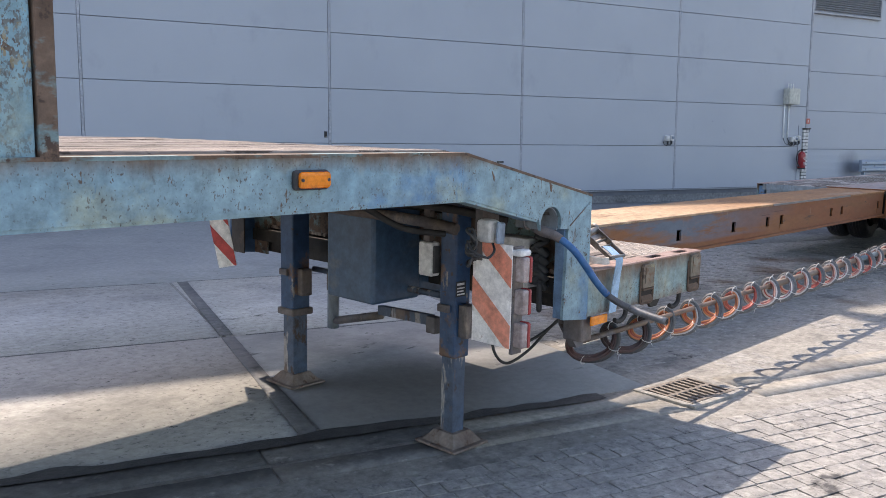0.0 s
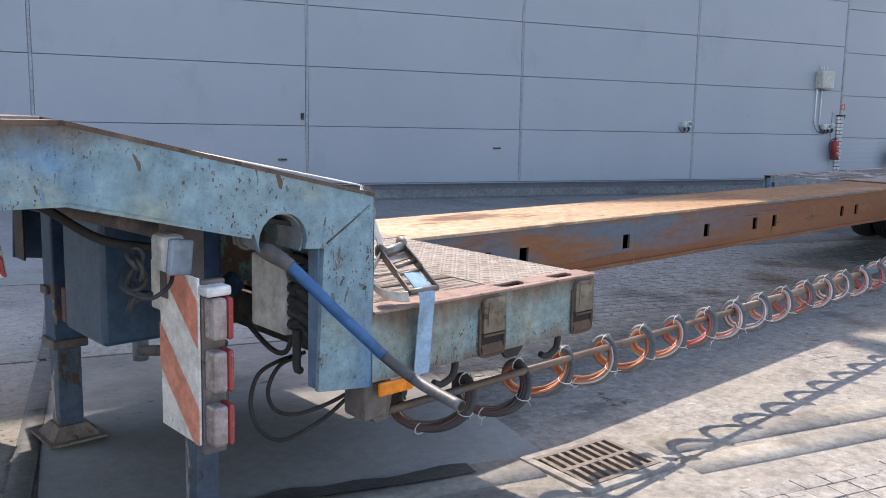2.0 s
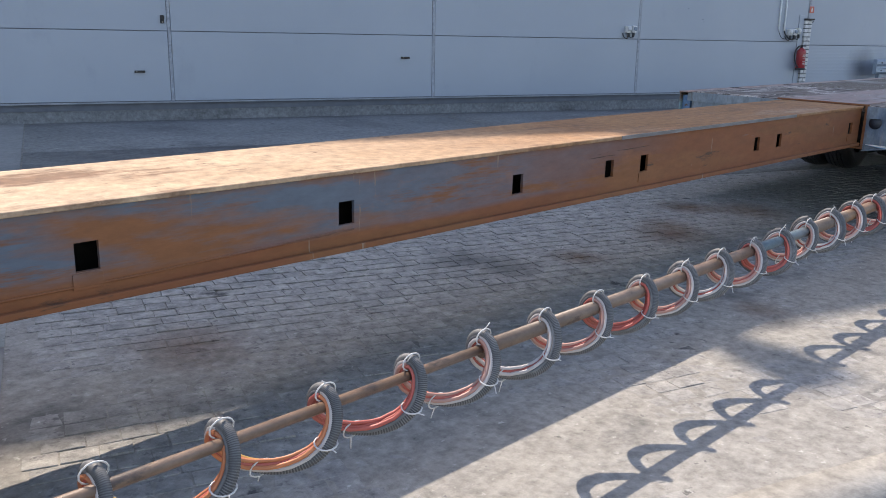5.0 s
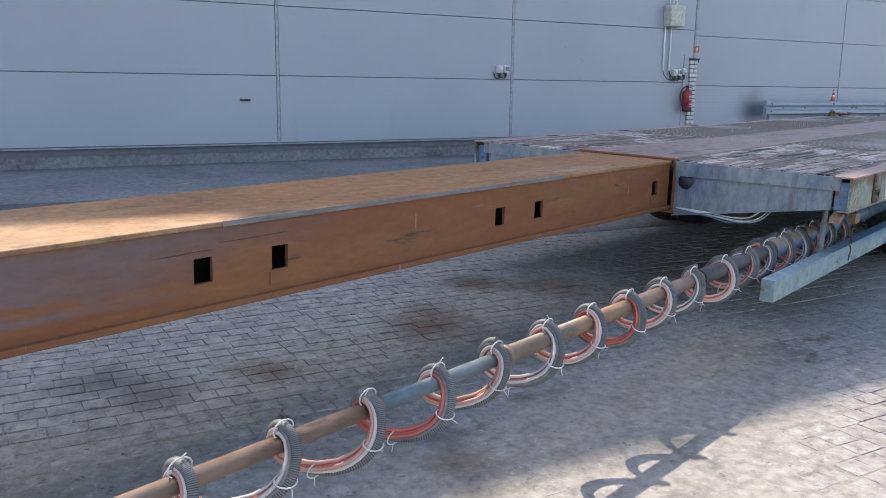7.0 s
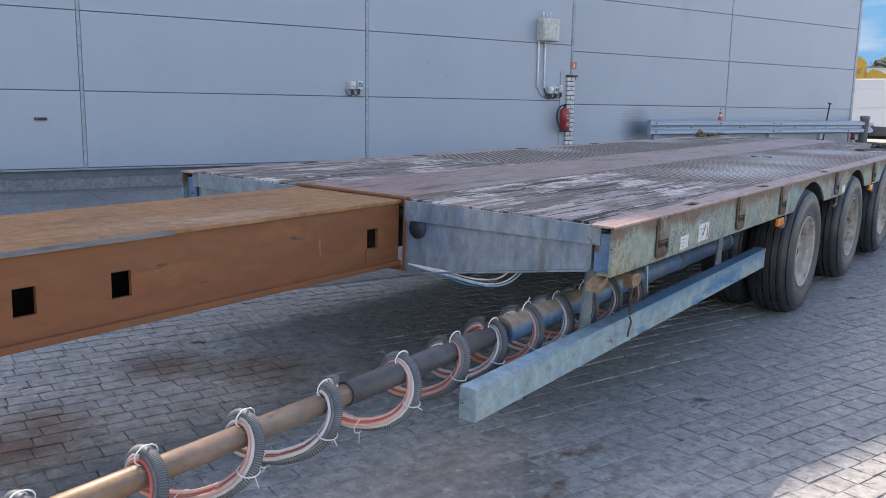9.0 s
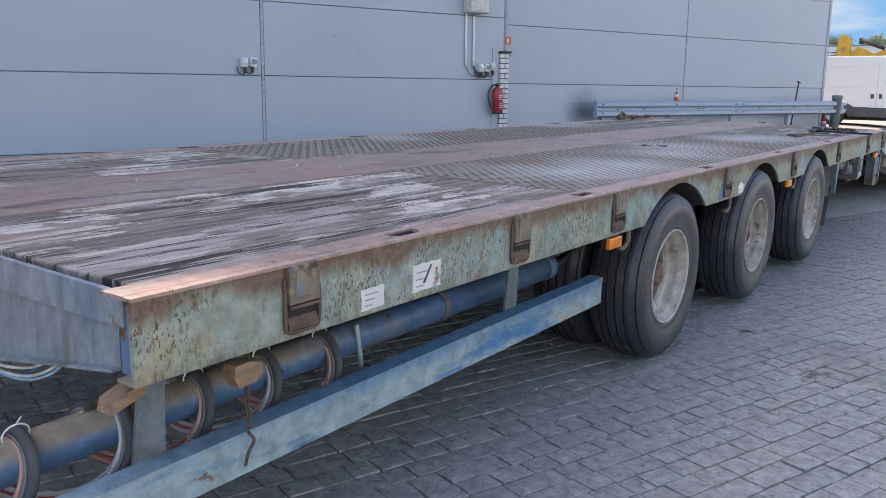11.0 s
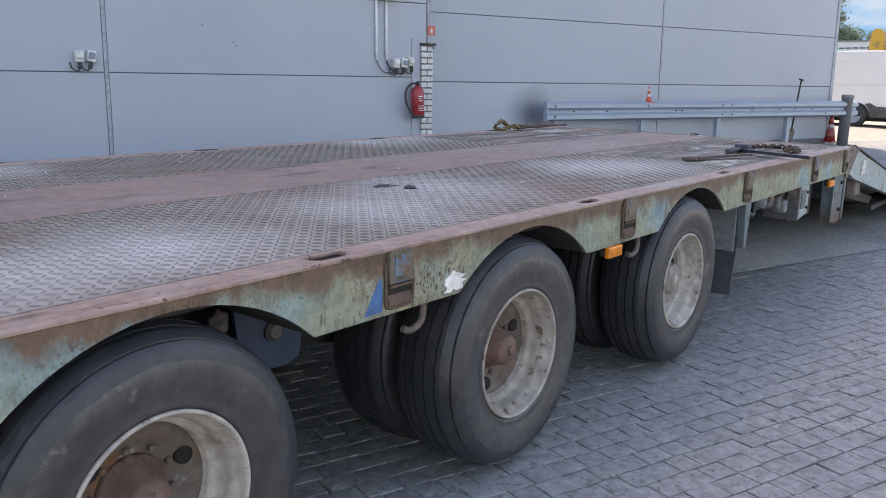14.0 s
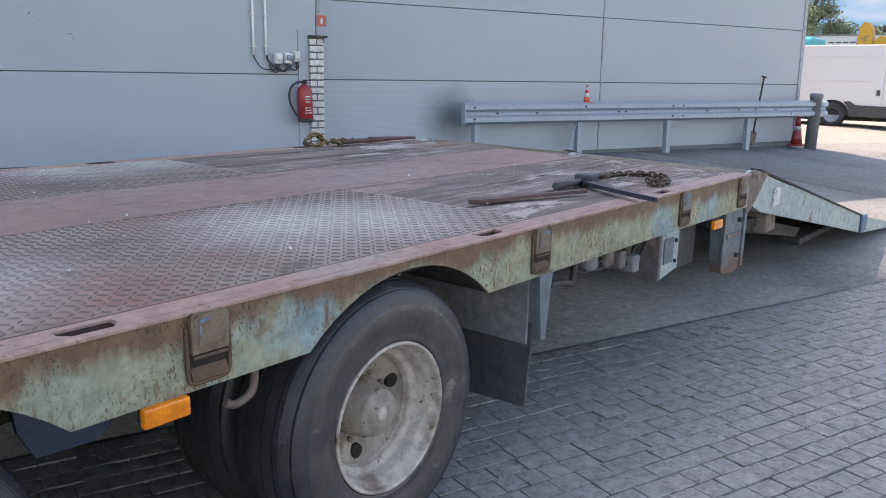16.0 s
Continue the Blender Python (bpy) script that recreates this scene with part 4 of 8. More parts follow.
def socket_group(u, z, count, label):
    """Sockets side by side, the last ones sagging a little on their screws."""
    t = thing("wall_sockets", WALL @ pose(u, 0, z), label, "sockets")
    for k in range(count):
        lean = pose(0.115 * k, 0, 0.012 * k, 0, (0, 9, -6)[k % 3], 0)
        sb = part("socket_box", box(B(), 0, 0.095, -0.085, 0, 0, 0.125, 0.014), (label_white, grey_box, beige_box)[k % 3], t)
        sb.matrix_basis = lean
        part("lid", box(B(), 0.012, 0.083, -0.112, -0.086, 0.04, 0.105, 0.012), lid_blue if k == 1 else grey_box, sb)
        part("plug", tube(B(), curve([(0.047, -0.05, 0.01), (0.047, -0.07, -0.03), (0.04, -0.07, -0.075)], 4), 0.022, 8), black_rubber, sb)
        part("plug_cable", tube(B(), curve([(0.04, -0.07, -0.07), (0.02, -0.06, -0.095), (-0.03, -0.04, -0.07), (-0.05, -0.02, 0.0)], 5), 0.008, 6), black_rubber, sb)


socket_group(-0.33, 1.50, 2, "pair of grey sockets with hanging plugs on the wall")
socket_group(3.665, 1.515, 3, "row of grey industrial sockets beside the brick pier")
for u, z in ((-8.36, 1.50), (-8.75, 0.82), (-4.70, 1.03)):
    t = thing("wall_bracket", WALL @ pose(u, 0, z), "small dark bracket fixed to the wall panel", "bracket", "small wall brackets")
    part("plate", box(B(), 0, 0.05, -0.03, 0, 0, 0.11, 0.004) if z > 1.2 else box(B(), 0, 0.14, -0.04, 0, 0, 0.03, 0.004), under_mat, t)
    part("bolt", tube(B(), [(0.025, -0.03, 0.015), (0.025, -0.045, 0.015)], 0.01, 8), steel, t)

for u, z, w, h in ((1.10, 1.95, 0.02, 0.03), (1.18, 1.90, 0.015, 0.012), (1.45, 1.77, 0.05, 0.012), (1.50, 1.72, 0.012, 0.03)):
    t = thing("wall_scuff", WALL @ pose(u, -0.004, z), "small dark scrape on the wall panel", "scuff", "scrapes on the wall")
    part("scrape", prism(B(), [(0, 0), (w, h * 0.3), (w * 0.8, h), (w * 0.2, h * 0.8)], "y", -0.0012, 0.0), joint_mat, t)

pier = thing("brick_pier", WALL @ pose(4.115, -0.06, 0), "narrow white-painted brick pier with dark joints", "pier", kind="structure")
part("mortar", box(B(), 0.006, 0.169, 0.006, 0.06, 0.1, 1.83), mortar_mat, pier)
part("cap", box(B(), -0.012, 0.215, -0.03, 0.06, 1.83, 1.857, 0.004), under_mat, pier)
part("cap_hook", tube(B(), curve([(0.15, -0.03, 1.83), (0.165, -0.035, 1.80), (0.15, -0.035, 1.775)], 4), 0.007, 6), under_mat, pier)
part("side_plate", box(B(), -0.135, -0.004, 0.040, 0.056, 0.43, 1.92, 0.003), panel_mat, pier, "smooth grey cover plate beside the bricks")
part("plate_edge", box(B(), -0.138, -0.1355, 0.046, 0.058, 0.43, 1.92), trim_mat, pier)
for k in range(21):
    z = 0.12 + 0.0815 * k
    for x0, x1 in (((0, 0.175),) if k % 2 else ((0, 0.080), (0.094, 0.175))):
        part("brick", box(B(), x0, x1, 0, 0.05, z, z + 0.064, 0.004), brick_white, pier)

ext = thing("fire_extinguisher", WALL @ pose(4.015, -0.13, 0.855, 0, -2, 0), "red fire extinguisher with a black hose on the wall", "fire extinguisher")
part("cylinder", lathe(B(), [(0.0, 0.0), (0.078, 0.0), (0.090, 0.012), (0.090, 0.34), (0.080, 0.385), (0.040, 0.415), (0.025, 0.43), (0.0, 0.43)], 24, "z"), ext_red, ext)
part("base_ring", lathe(B(), [(0.0, -0.012), (0.088, -0.012), (0.0915, 0.0), (0.0915, 0.03), (0.0, 0.03)], 24, "z"), black_rubber, ext)
b = B()
box(b, -0.02, 0.02, -0.02, 0.02, 0.43, 0.47, 0.004)
box(b, -0.01, 0.01, -0.11, 0.02, 0.47, 0.485, 0.003)
box(b, -0.01, 0.01, -0.10, 0.0, 0.445, 0.455, 0.003)
part("valve_handle", b, black_rubber, ext)
part("hose", tube(B(), curve([(-0.02, 0, 0.46), (-0.10, -0.02, 0.455), (-0.19, -0.03, 0.38), (-0.20, -0.02, 0.24), (-0.14, -0.02, 0.10), (-0.096, -0.03, 0.05)], 6), 0.014, 8), black_rubber, ext)
for k, (w, z) in enumerate(((0.07, 0.28), (0.085, 0.25), (0.06, 0.22), (0.08, 0.15), (0.07, 0.12), (0.085, 0.09))):
    b = B()
    for i in range(6):
        a = -math.pi / 2 + (i - 2.5) * w / 0.5
        box(b, 0.0915 * math.cos(a) - 0.005, 0.0915 * math.cos(a) + 0.005, 0.0915 * math.sin(a) - 0.002, 0.0915 * math.sin(a) + 0.002, z, z + 0.012)
    bmesh.ops.remove_doubles(b, verts=b.verts, dist=0.0045)
    part("printed_line", b, label_white, ext)

fsign = thing("fire_sign", WALL @ pose(4.225, -0.02, 1.968), "small square red fire-point sign with a white symbol", "sign")
part("plate", box(B(), 0, 0.12, -0.006, 0, 0, 0.127, 0.002), sign_orange, fsign)
part("symbol", prism(B(), [(0.045, 0.025), (0.075, 0.025), (0.077, 0.082), (0.064, 0.104), (0.043, 0.08)], "y", -0.009, -0.0065), label_white, fsign)

# ---- guard rail in front of the low part ----
rail = thing("guard_rail", WALL, "galvanised steel crash barrier on posts along the wall", "guard rail")
prof = [(0.0, 0.0), (-0.03, 0.012), (-0.08, 0.03), (-0.08, 0.085), (-0.03, 0.115), (-0.025, 0.135), (-0.03, 0.155), (-0.08, 0.185), (-0.08, 0.235), (-0.03, 0.258), (0.0, 0.27)]
for u0, u1 in ((6.35, 10.5), (10.46, 14.5)):
    lift = 0.0 if u0 < 8 else 0.002
    out = [(v - lift, 0.755 + 1.118 * z) for v, z in prof]
    part("beam", prism(B(), [*out, *[(v + 0.006, z) for v, z in out[::-1]]], "x", u0, u1), galv, rail)
for u in (6.62, 8.50, 10.40, 12.40):
    p = part("post", box(B(), u - 0.05, u + 0.05, 0.012, 0.10, 0.0, 0.80, 0.006), galv, rail)
for u, z in ((6.5, 0.83), (6.5, 0.99), (8.5, 0.99), (10.36, 0.83), (10.6, 0.83), (10.36, 0.99), (10.6, 0.99), (12.4, 0.91), (13.4, 0.83)):
    part("bolt", tube(B(), [(u, -0.08, z), (u, -0.092, z)], 0.014, 8), under_mat, rail)
# slots are dark sheets on the beam, in place of shaded openings
for u in (6.9, 7.6, 9.2, 9.35, 11.2, 12.0, 13.0):
    part("bolt_slot", box(B(), u, u + 0.05, -0.032, -0.026, 0.895, 0.915, 0.002), under_mat, rail)
part("end_plate", prism(B(), [(-0.088, 0.77), (-0.088, 1.04), (-0.075, 1.058), (0.0, 1.058), (0.0, 0.752), (-0.075, 0.752)], "x", 6.335, 6.352), galv, rail)
b = B()
tube(b, [(8.17, -0.04, 0.22), (8.45, 0.03, 0.80)], 0.014, 6)
part("brace", b, galv, rail)
endpost = thing("timber_post", WALL @ pose(14.15, -0.02, 0.0, 0, 2.2, 0), "thick grey round bollard at the end of the barrier", "post")
part("shaft", lathe(B(), [(0, 0.0), (0.105, 0.0), (0.105, 1.10), (0.118, 1.105), (0.118, 1.165), (0.10, 1.185), (0, 1.185)], 20, "z"), bollard_mat, endpost)


def cone(m, h, label):
    t = thing("traffic_cone", m, label, "traffic cone", "traffic cones")
    part("base", box(B(), -0.3 * h, 0.3 * h, -0.3 * h, 0.3 * h, 0, 0.05 * h, 0.01), cone_orange, t)
    for z0, z1, mt, nm in ((0.05, 0.35, cone_orange, "body"), (0.35, 0.55, label_white, "band"), (0.55, 0.72, cone_orange, "body"), (0.72, 0.86, label_white, "band"), (0.86, 1.0, cone_orange, "tip")):
        r0, r1 = (0.20 - 0.165 * z0) * h, (0.20 - 0.165 * z1) * h
        part(nm, lathe(B(), [(0, z0 * h), (r0, z0 * h), (r1, z1 * h), (0, z1 * h)], 20, "z"), mt, t)


cone(WALL @ pose(8.62, 0.04, 1.035), 0.27, "small orange and white traffic cone on the barrier")
tall_cone = thing("traffic_cone", WALL @ pose(13.72, -0.02, 0.24), "red and white traffic cone standing by the wall", "traffic cone", "traffic cones")
part("base", box(B(), -0.115, 0.115, -0.115, 0.115, 0, 0.03, 0.01), cone_red, tall_cone)
for z0, z1, mt, nm in ((0.03, 0.27, cone_red, "body"), (0.27, 0.36, clear_lens, "band"), (0.36, 0.52, cone_red, "tip")):
    r0, r1 = 0.108 - 0.14 * z0, 0.108 - 0.14 * z1
    part(nm, lathe(B(), [(0, z0), (r0, z0), (r1, z1), (0, z1)], 20, "z"), mt, tall_cone)
shovel = thing("shovel", WALL @ pose(12.66, 0.16, 0.27, 4, 9, 0), "long-handled shovel leaning on the wall behind the barrier", "shovel")
part("shaft", tube(B(), [(0, 0, 0.2), (0, 0.06, 1.20)], 0.016, 8), under_mat, shovel)
part("grip", tube(B(), [(-0.06, 0.06, 1.21), (0.06, 0.06, 1.21)], 0.016, 8), under_mat, shovel)
part("blade", prism(B(), [(-0.10, 0.22), (-0.10, 0.06), (-0.05, -0.02), (0.05, -0.02), (0.10, 0.06), (0.10, 0.22), (0.03, 0.27), (-0.03, 0.27)], "y", -0.004, 0.004), inner_leg, shovel)

# ---- the trailer ----
# x as in the yard, y from its near side, z from the paving; the Empty carries the yard's slight slope
TR = pose(0, 2.303, -0.032, 1.25, -0.17, 0)
trailer = thing("lowbed_trailer", TR, "extended three-axle low-loader trailer in worn blue-green paint", "trailer")
W, DECK = 2.5, 0.872
GN = 1.372                                            # gooseneck deck


def circle_pts(cx, cz, r, a0, a1, n):
    return [(cx + r * math.cos(radians(a0 + (a1 - a0) * i / n)), cz + r * math.sin(radians(a0 + (a1 - a0) * i / n))) for i in range(n + 1)]


# gooseneck side plates, with the cable notch
neck_outline = [(-2.2, GN - 0.015), (2.48, GN), (3.262, 1.196), (3.267, 0.668), (3.09, 0.690), (3.105, 1.066),
                *circle_pts(2.985, 1.095, 0.068, -22, 200, 12), (2.905, 1.115), (2.48, 1.214), (-2.2, 1.205)]
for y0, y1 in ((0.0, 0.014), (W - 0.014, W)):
    # far plate gets the dark tank colour to imitate its shaded inner face
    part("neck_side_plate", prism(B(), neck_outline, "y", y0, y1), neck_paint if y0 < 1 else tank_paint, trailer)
for y0, y1 in ((0.004, 0.09), (W - 0.09, W - 0.004)):
    top = [(-2.2, GN - 0.011), (2.48, GN + 0.004), (3.264, 1.200), (3.264, 1.190), (2.48, GN - 0.006), (-2.2, GN - 0.021)]
    part("neck_top_flange", prism(B(), top, "y", y0 - 0.006, y1), brown_edge, trailer)
    low = [(-2.2, 1.207), (2.48, 1.216), (2.90, 1.118), (2.90, 1.106), (2.48, 1.204), (-2.2, 1.195)]
    part("neck_bottom_flange", prism(B(), low, "y", y0, y1), neck_paint, trailer)
    # webs coloured darker than the side plate, for the shade on them
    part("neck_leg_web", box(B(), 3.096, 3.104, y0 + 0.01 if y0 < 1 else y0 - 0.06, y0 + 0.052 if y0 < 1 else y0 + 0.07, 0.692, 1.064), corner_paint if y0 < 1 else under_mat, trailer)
    part("neck_leg_back", box(B(), 3.262, 3.272, y0 + 0.002 if y0 < 1 else y0 - 0.06, y0 + 0.15 if y0 < 1 else y0 + 0.084, 0.672, 1.19), brown_edge, trailer)
b = B()
rings = [[b.verts.new((2.985 + r * math.cos(a), y, 1.095 + r * math.sin(a))) for r, y in ((0.0675, 0.016), (0.0675, 0.125), (0.063, 0.125), (0.063, 0.016))] for a in [radians(-28 + 9 * i) for i in range(26)]]
for p, q in zip(rings, rings[1:]):
    for k in range(4):
        b.faces.new((p[k], p[(k + 1) % 4], q[(k + 1) % 4], q[k]))
b.faces.new(rings[0])
b.faces.new(rings[-1][::-1])
bmesh.ops.recalc_face_normals(b, faces=b.faces)
part("hole_sleeve", b, cross_paint, trailer, "dusty grey-blue sleeve behind the round hole")
WELD = [(3.112, -0.001, 1.078), (3.18, -0.001, 1.122), (3.25, -0.001, 1.168)]
SCRAPES = [(2.968, 1.242, 0.006, 0.022, 0.010), (3.133, 0.928, 0.006, 0.020, 0.002), (3.184, 0.936, 0.004, 0.022, -0.012), (3.226, 0.952, 0.010, 0.010, 0.008), (3.242, 0.925, 0.004, 0.016, 0.002), (2.62, 1.29, 0.003, 0.02, 0.012)]
part("weld_bead", tube(B(), WELD, 0.0022, 6), brown_edge, trailer, "rusty weld line")
for px, pz, w, h, s in SCRAPES:
    part("rust_scrape", prism(B(), [(px - w, pz + h), (px + w * 0.7, pz + h * 0.9), (px + w + s, pz - h * 0.2), (px + w * 0.5 + s, pz - h), (px - w * 0.8 + s, pz - h * 0.8)], "y", -0.0008, 0.0), brown_edge, trailer)
part("neck_rear_plate", box(B(), 3.255, 3.262, 0.09, W - 0.09, 0.86, 1.19), brown_edge, trailer, "rusty rear plate of the gooseneck")
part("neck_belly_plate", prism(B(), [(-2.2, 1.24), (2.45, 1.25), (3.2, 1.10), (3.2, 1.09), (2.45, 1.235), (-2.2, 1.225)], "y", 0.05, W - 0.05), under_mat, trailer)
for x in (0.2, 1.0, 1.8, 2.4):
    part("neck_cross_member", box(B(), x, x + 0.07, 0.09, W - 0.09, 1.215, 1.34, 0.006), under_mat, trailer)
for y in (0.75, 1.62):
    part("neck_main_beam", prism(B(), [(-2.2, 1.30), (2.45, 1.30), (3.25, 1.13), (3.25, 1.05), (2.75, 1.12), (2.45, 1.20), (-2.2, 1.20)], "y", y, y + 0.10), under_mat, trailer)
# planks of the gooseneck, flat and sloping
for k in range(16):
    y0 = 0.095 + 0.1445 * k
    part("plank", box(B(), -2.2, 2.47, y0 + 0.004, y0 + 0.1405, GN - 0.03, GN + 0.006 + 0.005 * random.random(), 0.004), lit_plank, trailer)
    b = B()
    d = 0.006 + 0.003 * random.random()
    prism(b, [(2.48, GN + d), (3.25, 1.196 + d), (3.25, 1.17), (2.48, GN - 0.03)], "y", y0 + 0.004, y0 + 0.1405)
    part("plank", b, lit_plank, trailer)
# stake at the headboard
stake = part("headboard_post", box(B(), 0.90, 1.058, 0.012, 0.10, GN - 0.012, 2.25, 0.006), post_paint, trailer, "blue headboard post with a rusty edge")
part("rusty_flange", box(B(), 1.063, 1.108, 0.006, 0.116, GN - 0.008, 2.25, 0.004), brown_edge, stake)
# amber marker on the neck
mk = part("side_marker", box(B(), 1.742, 1.868, -0.022, 0.0, 1.272, 1.330, 0.010), black_rubber, trailer)
part("lens", box(B(), 1.750, 1.862, -0.038, -0.020, 1.278, 1.325, 0.010), amber, mk, "amber lens")
for x in (1.758, 1.850):
    part("screw", tube(B(), [(x, -0.036, 1.302), (x, -0.0395, 1.302)], 0.005, 8), black_rubber, mk)


def slotted(x0, x1, y0, y1, z0, z1, slots, ys0, ys1):
    """A flange cut by long openings, with a rusty trough under each."""
    b = B()
    box(b, x0, x1, y0, ys0, z0, z1, 0.002)
    box(b, x0, x1, ys1, y1, z0, z1, 0.002)
    ends = [x0, *[e for sx, long in slots for e in (sx, sx + long)], x1]
    for xa, xb in zip(ends[::2], ends[1::2]):
        box(b, xa, xb, ys0, ys1, z0, z1)
    for sx, long in slots:
        for c, d in ((sx, sx + 0.02), (sx + long, sx + long - 0.02)):
            prism(b, [(c, ys0), (d, ys0), (c, ys0 + 0.022)], "z", z0 + 0.0005, z1 - 0.0005)
    return b


def slot_trough(sx, long, ys0, ys1, z):
    b = B()
    box(b, sx - 0.004, sx + long + 0.004, ys0 - 0.004, ys1 + 0.004, z - 0.06, z - 0.052)
    box(b, sx - 0.004, sx + long + 0.004, ys1, ys1 + 0.004, z - 0.052, z - 0.001)
    box(b, sx - 0.004, sx, ys0, ys1, z - 0.052, z - 0.001)
    box(b, sx + long, sx + long + 0.004, ys0, ys1, z - 0.052, z - 0.001)
    return b


def pocket(flap_low=0.062, flap_top=0.170):
    """A lashing pocket: near-black sheet for the opening's shade, raised frame, hinged flap, ring."""
    b = B()
    # flush dark sheet painted as the shaded inside, nothing is cut
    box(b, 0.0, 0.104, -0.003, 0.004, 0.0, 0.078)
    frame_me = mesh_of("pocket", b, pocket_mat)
    b = B()
    tube(b, curve([(-0.003, -0.002, flap_top - 0.03), (-0.004, -0.006, 0.07), (-0.003, -0.006, 0.004), (0.010, -0.006, -0.011), (0.052, -0.006, -0.013), (0.094, -0.006, -0.011), (0.107, -0.006, 0.004), (0.108, -0.006, 0.07), (0.107, -0.002, flap_top - 0.05)], 4), 0.0052, 6)
    prism(b, [(-0.0034, 0.024), (-0.012, 0.006), (-0.012, -0.006), (-0.0034, -0.006)], "x", 0.004, 0.100)
    box(b, 0.006, 0.098, -0.017, -0.003, flap_low - 0.012, flap_low - 0.004, 0.002)
    rim_me = mesh_of("frame", b, pocket_edge)
    b = B()
    prism(b, [(0.004, flap_low), (0.100, flap_low), (0.102, flap_top - 0.012), (0.092, flap_top), (0.012, flap_top), (0.002, flap_top - 0.012)], "y", -0.015, -0.003)
    flap_me = mesh_of("flap", b, flap_mat)
    b = B()
    prism(b, [(0.020, flap_low + 0.02), (0.084, flap_low + 0.016), (0.088, flap_top - 0.016), (0.022, flap_top - 0.012)], "y", -0.0175, -0.0145)
    return frame_me, rim_me, flap_me, mesh_of("flap_plate", b, flap_patch)


POCKET, REAR_POCKET = pocket(), pocket(0.058, 0.150)


def add_pocket(x, z, kit):
    p = part("lashing_pocket", kit[0], None, trailer)
    p.location = (x, 0, z)
    part("frame", kit[1], None, p)
    part("flap", kit[2], None, p)
    part("flap_plate", kit[3], None, p)


# front platform
PZ = 0.874
b = B()
box(b, 3.262, 4.255, 0.0, 0.012, PZ - 0.195, PZ - 0.004)
part("platform_side", b, platform_paint, trailer)
PSLOTS = [(3.80, 0.125), (4.06, 0.115)]
part("platform_flange", slotted(3.27, 4.258, -0.006, 0.085, PZ - 0.004, PZ + 0.004, PSLOTS, 0.018, 0.066), flange_mat, trailer)
part("platform_rear_plate", box(B(), 4.245, 4.257, 0.012, W - 0.012, PZ - 0.19, PZ - 0.004), neck_paint, trailer)
part("platform_side", box(B(), 3.262, 4.255, W - 0.012, W, PZ - 0.195, PZ - 0.004), neck_paint, trailer)
part("platform_floor", box(B(), 3.245, 4.24, 0.09, W - 0.02, PZ - 0.12, PZ - 0.05), under_mat, trailer)
for x in (3.30, 3.75, 4.18):
    part("platform_cross_member", box(B(), x, x + 0.06, 0.02, W - 0.02, PZ - 0.19, PZ - 0.12), under_mat, trailer)
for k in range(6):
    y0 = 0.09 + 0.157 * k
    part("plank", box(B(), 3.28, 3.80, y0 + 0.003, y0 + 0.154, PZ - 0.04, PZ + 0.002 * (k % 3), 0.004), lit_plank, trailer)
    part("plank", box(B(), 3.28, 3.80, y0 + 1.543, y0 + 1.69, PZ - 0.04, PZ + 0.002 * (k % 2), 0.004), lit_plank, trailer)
part("centre_plate", box(B(), 3.28, 4.24, 1.04, 1.61, PZ - 0.04, PZ + 0.003), flange_mat, trailer)
for sx, long in PSLOTS:
    part("top_slot", slot_trough(sx, long, 0.018, 0.066, PZ - 0.004), slot_rust, trailer)
add_pocket(3.685, PZ - 0.185, POCKET)
add_pocket(4.137, PZ - 0.182, POCKET)


# tread plate with raised lugs
def tread(x0, x1, y0, y1, z, label="", plate=None, lug=None):
    p = part("tread_plate", box(B(), x0, x1, y0, y1, z - 0.012, z), plate or tread_mat, trailer, label)
    verts, faces = [], []
    nx, ny = int((x1 - x0) / 0.031), int((y1 - y0) / 0.031)
    for i in range(nx):
        for j in range(ny):
            cx, cy = x0 + 0.018 + 0.031 * i, y0 + 0.018 + 0.031 * j
            a = radians(45 if (i + j) % 2 else -45)
            ca, sa = math.cos(a), math.sin(a)
            k = len(verts)
            for px, py, pz in ((-0.0155, 0, 0), (0, -0.0060, 0), (0.0155, 0, 0), (0, 0.0060, 0), (-0.008, 0.001, 0.0034), (0.008, 0.001, 0.0034)):
                verts.append((cx + px * ca - py * sa, cy + px * sa + py * ca, z + pz))
            faces += [(k, k + 1, k + 4), (k + 1, k + 5, k + 4), (k + 1, k + 2, k + 5), (k + 2, k + 3, k + 5), (k + 3, k + 4, k + 5), (k + 3, k, k + 4)]
    me = bpy.data.meshes.new("lug_pattern")
    me.from_pydata(verts, [], faces)
    me.materials.append(lug or lug_mat)
    # near flank of each lug takes the second colour, as painted shade
    me.materials.append(lug_dark_side if not lug else sandy_tread)
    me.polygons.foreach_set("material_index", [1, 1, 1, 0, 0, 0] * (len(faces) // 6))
    tagged(part("lug_pattern", me, None, p), kind="stuff")


tread(3.805, 4.245, 0.09, 1.035, PZ + 0.001, "sand-dusted tread plate", sandy_tread, sandy_lug)
tread(3.805, 4.245, 1.615, W - 0.09, PZ + 0.001, "sand-dusted tread plate", sandy_tread, sandy_lug)

# extension beam: web with real openings between two flanges
BY0, BY1, BZ0, BZ1 = 1.030, 1.625, 0.580, DECK - 0.004
HOLES = [4.79, 5.07, 5.97, 6.883, 7.553, 7.855, 9.092, 9.395, 10.567]
HZ0, HZ1, HW = 0.674, 0.757, 0.034
part("beam_top_flange", box(B(), 4.255, 10.738, BY0 - 0.012, BY1 + 0.012, BZ1 - 0.016, BZ1, 0.003), beam_top, trailer, "sand-dusted rusty top of the beam")
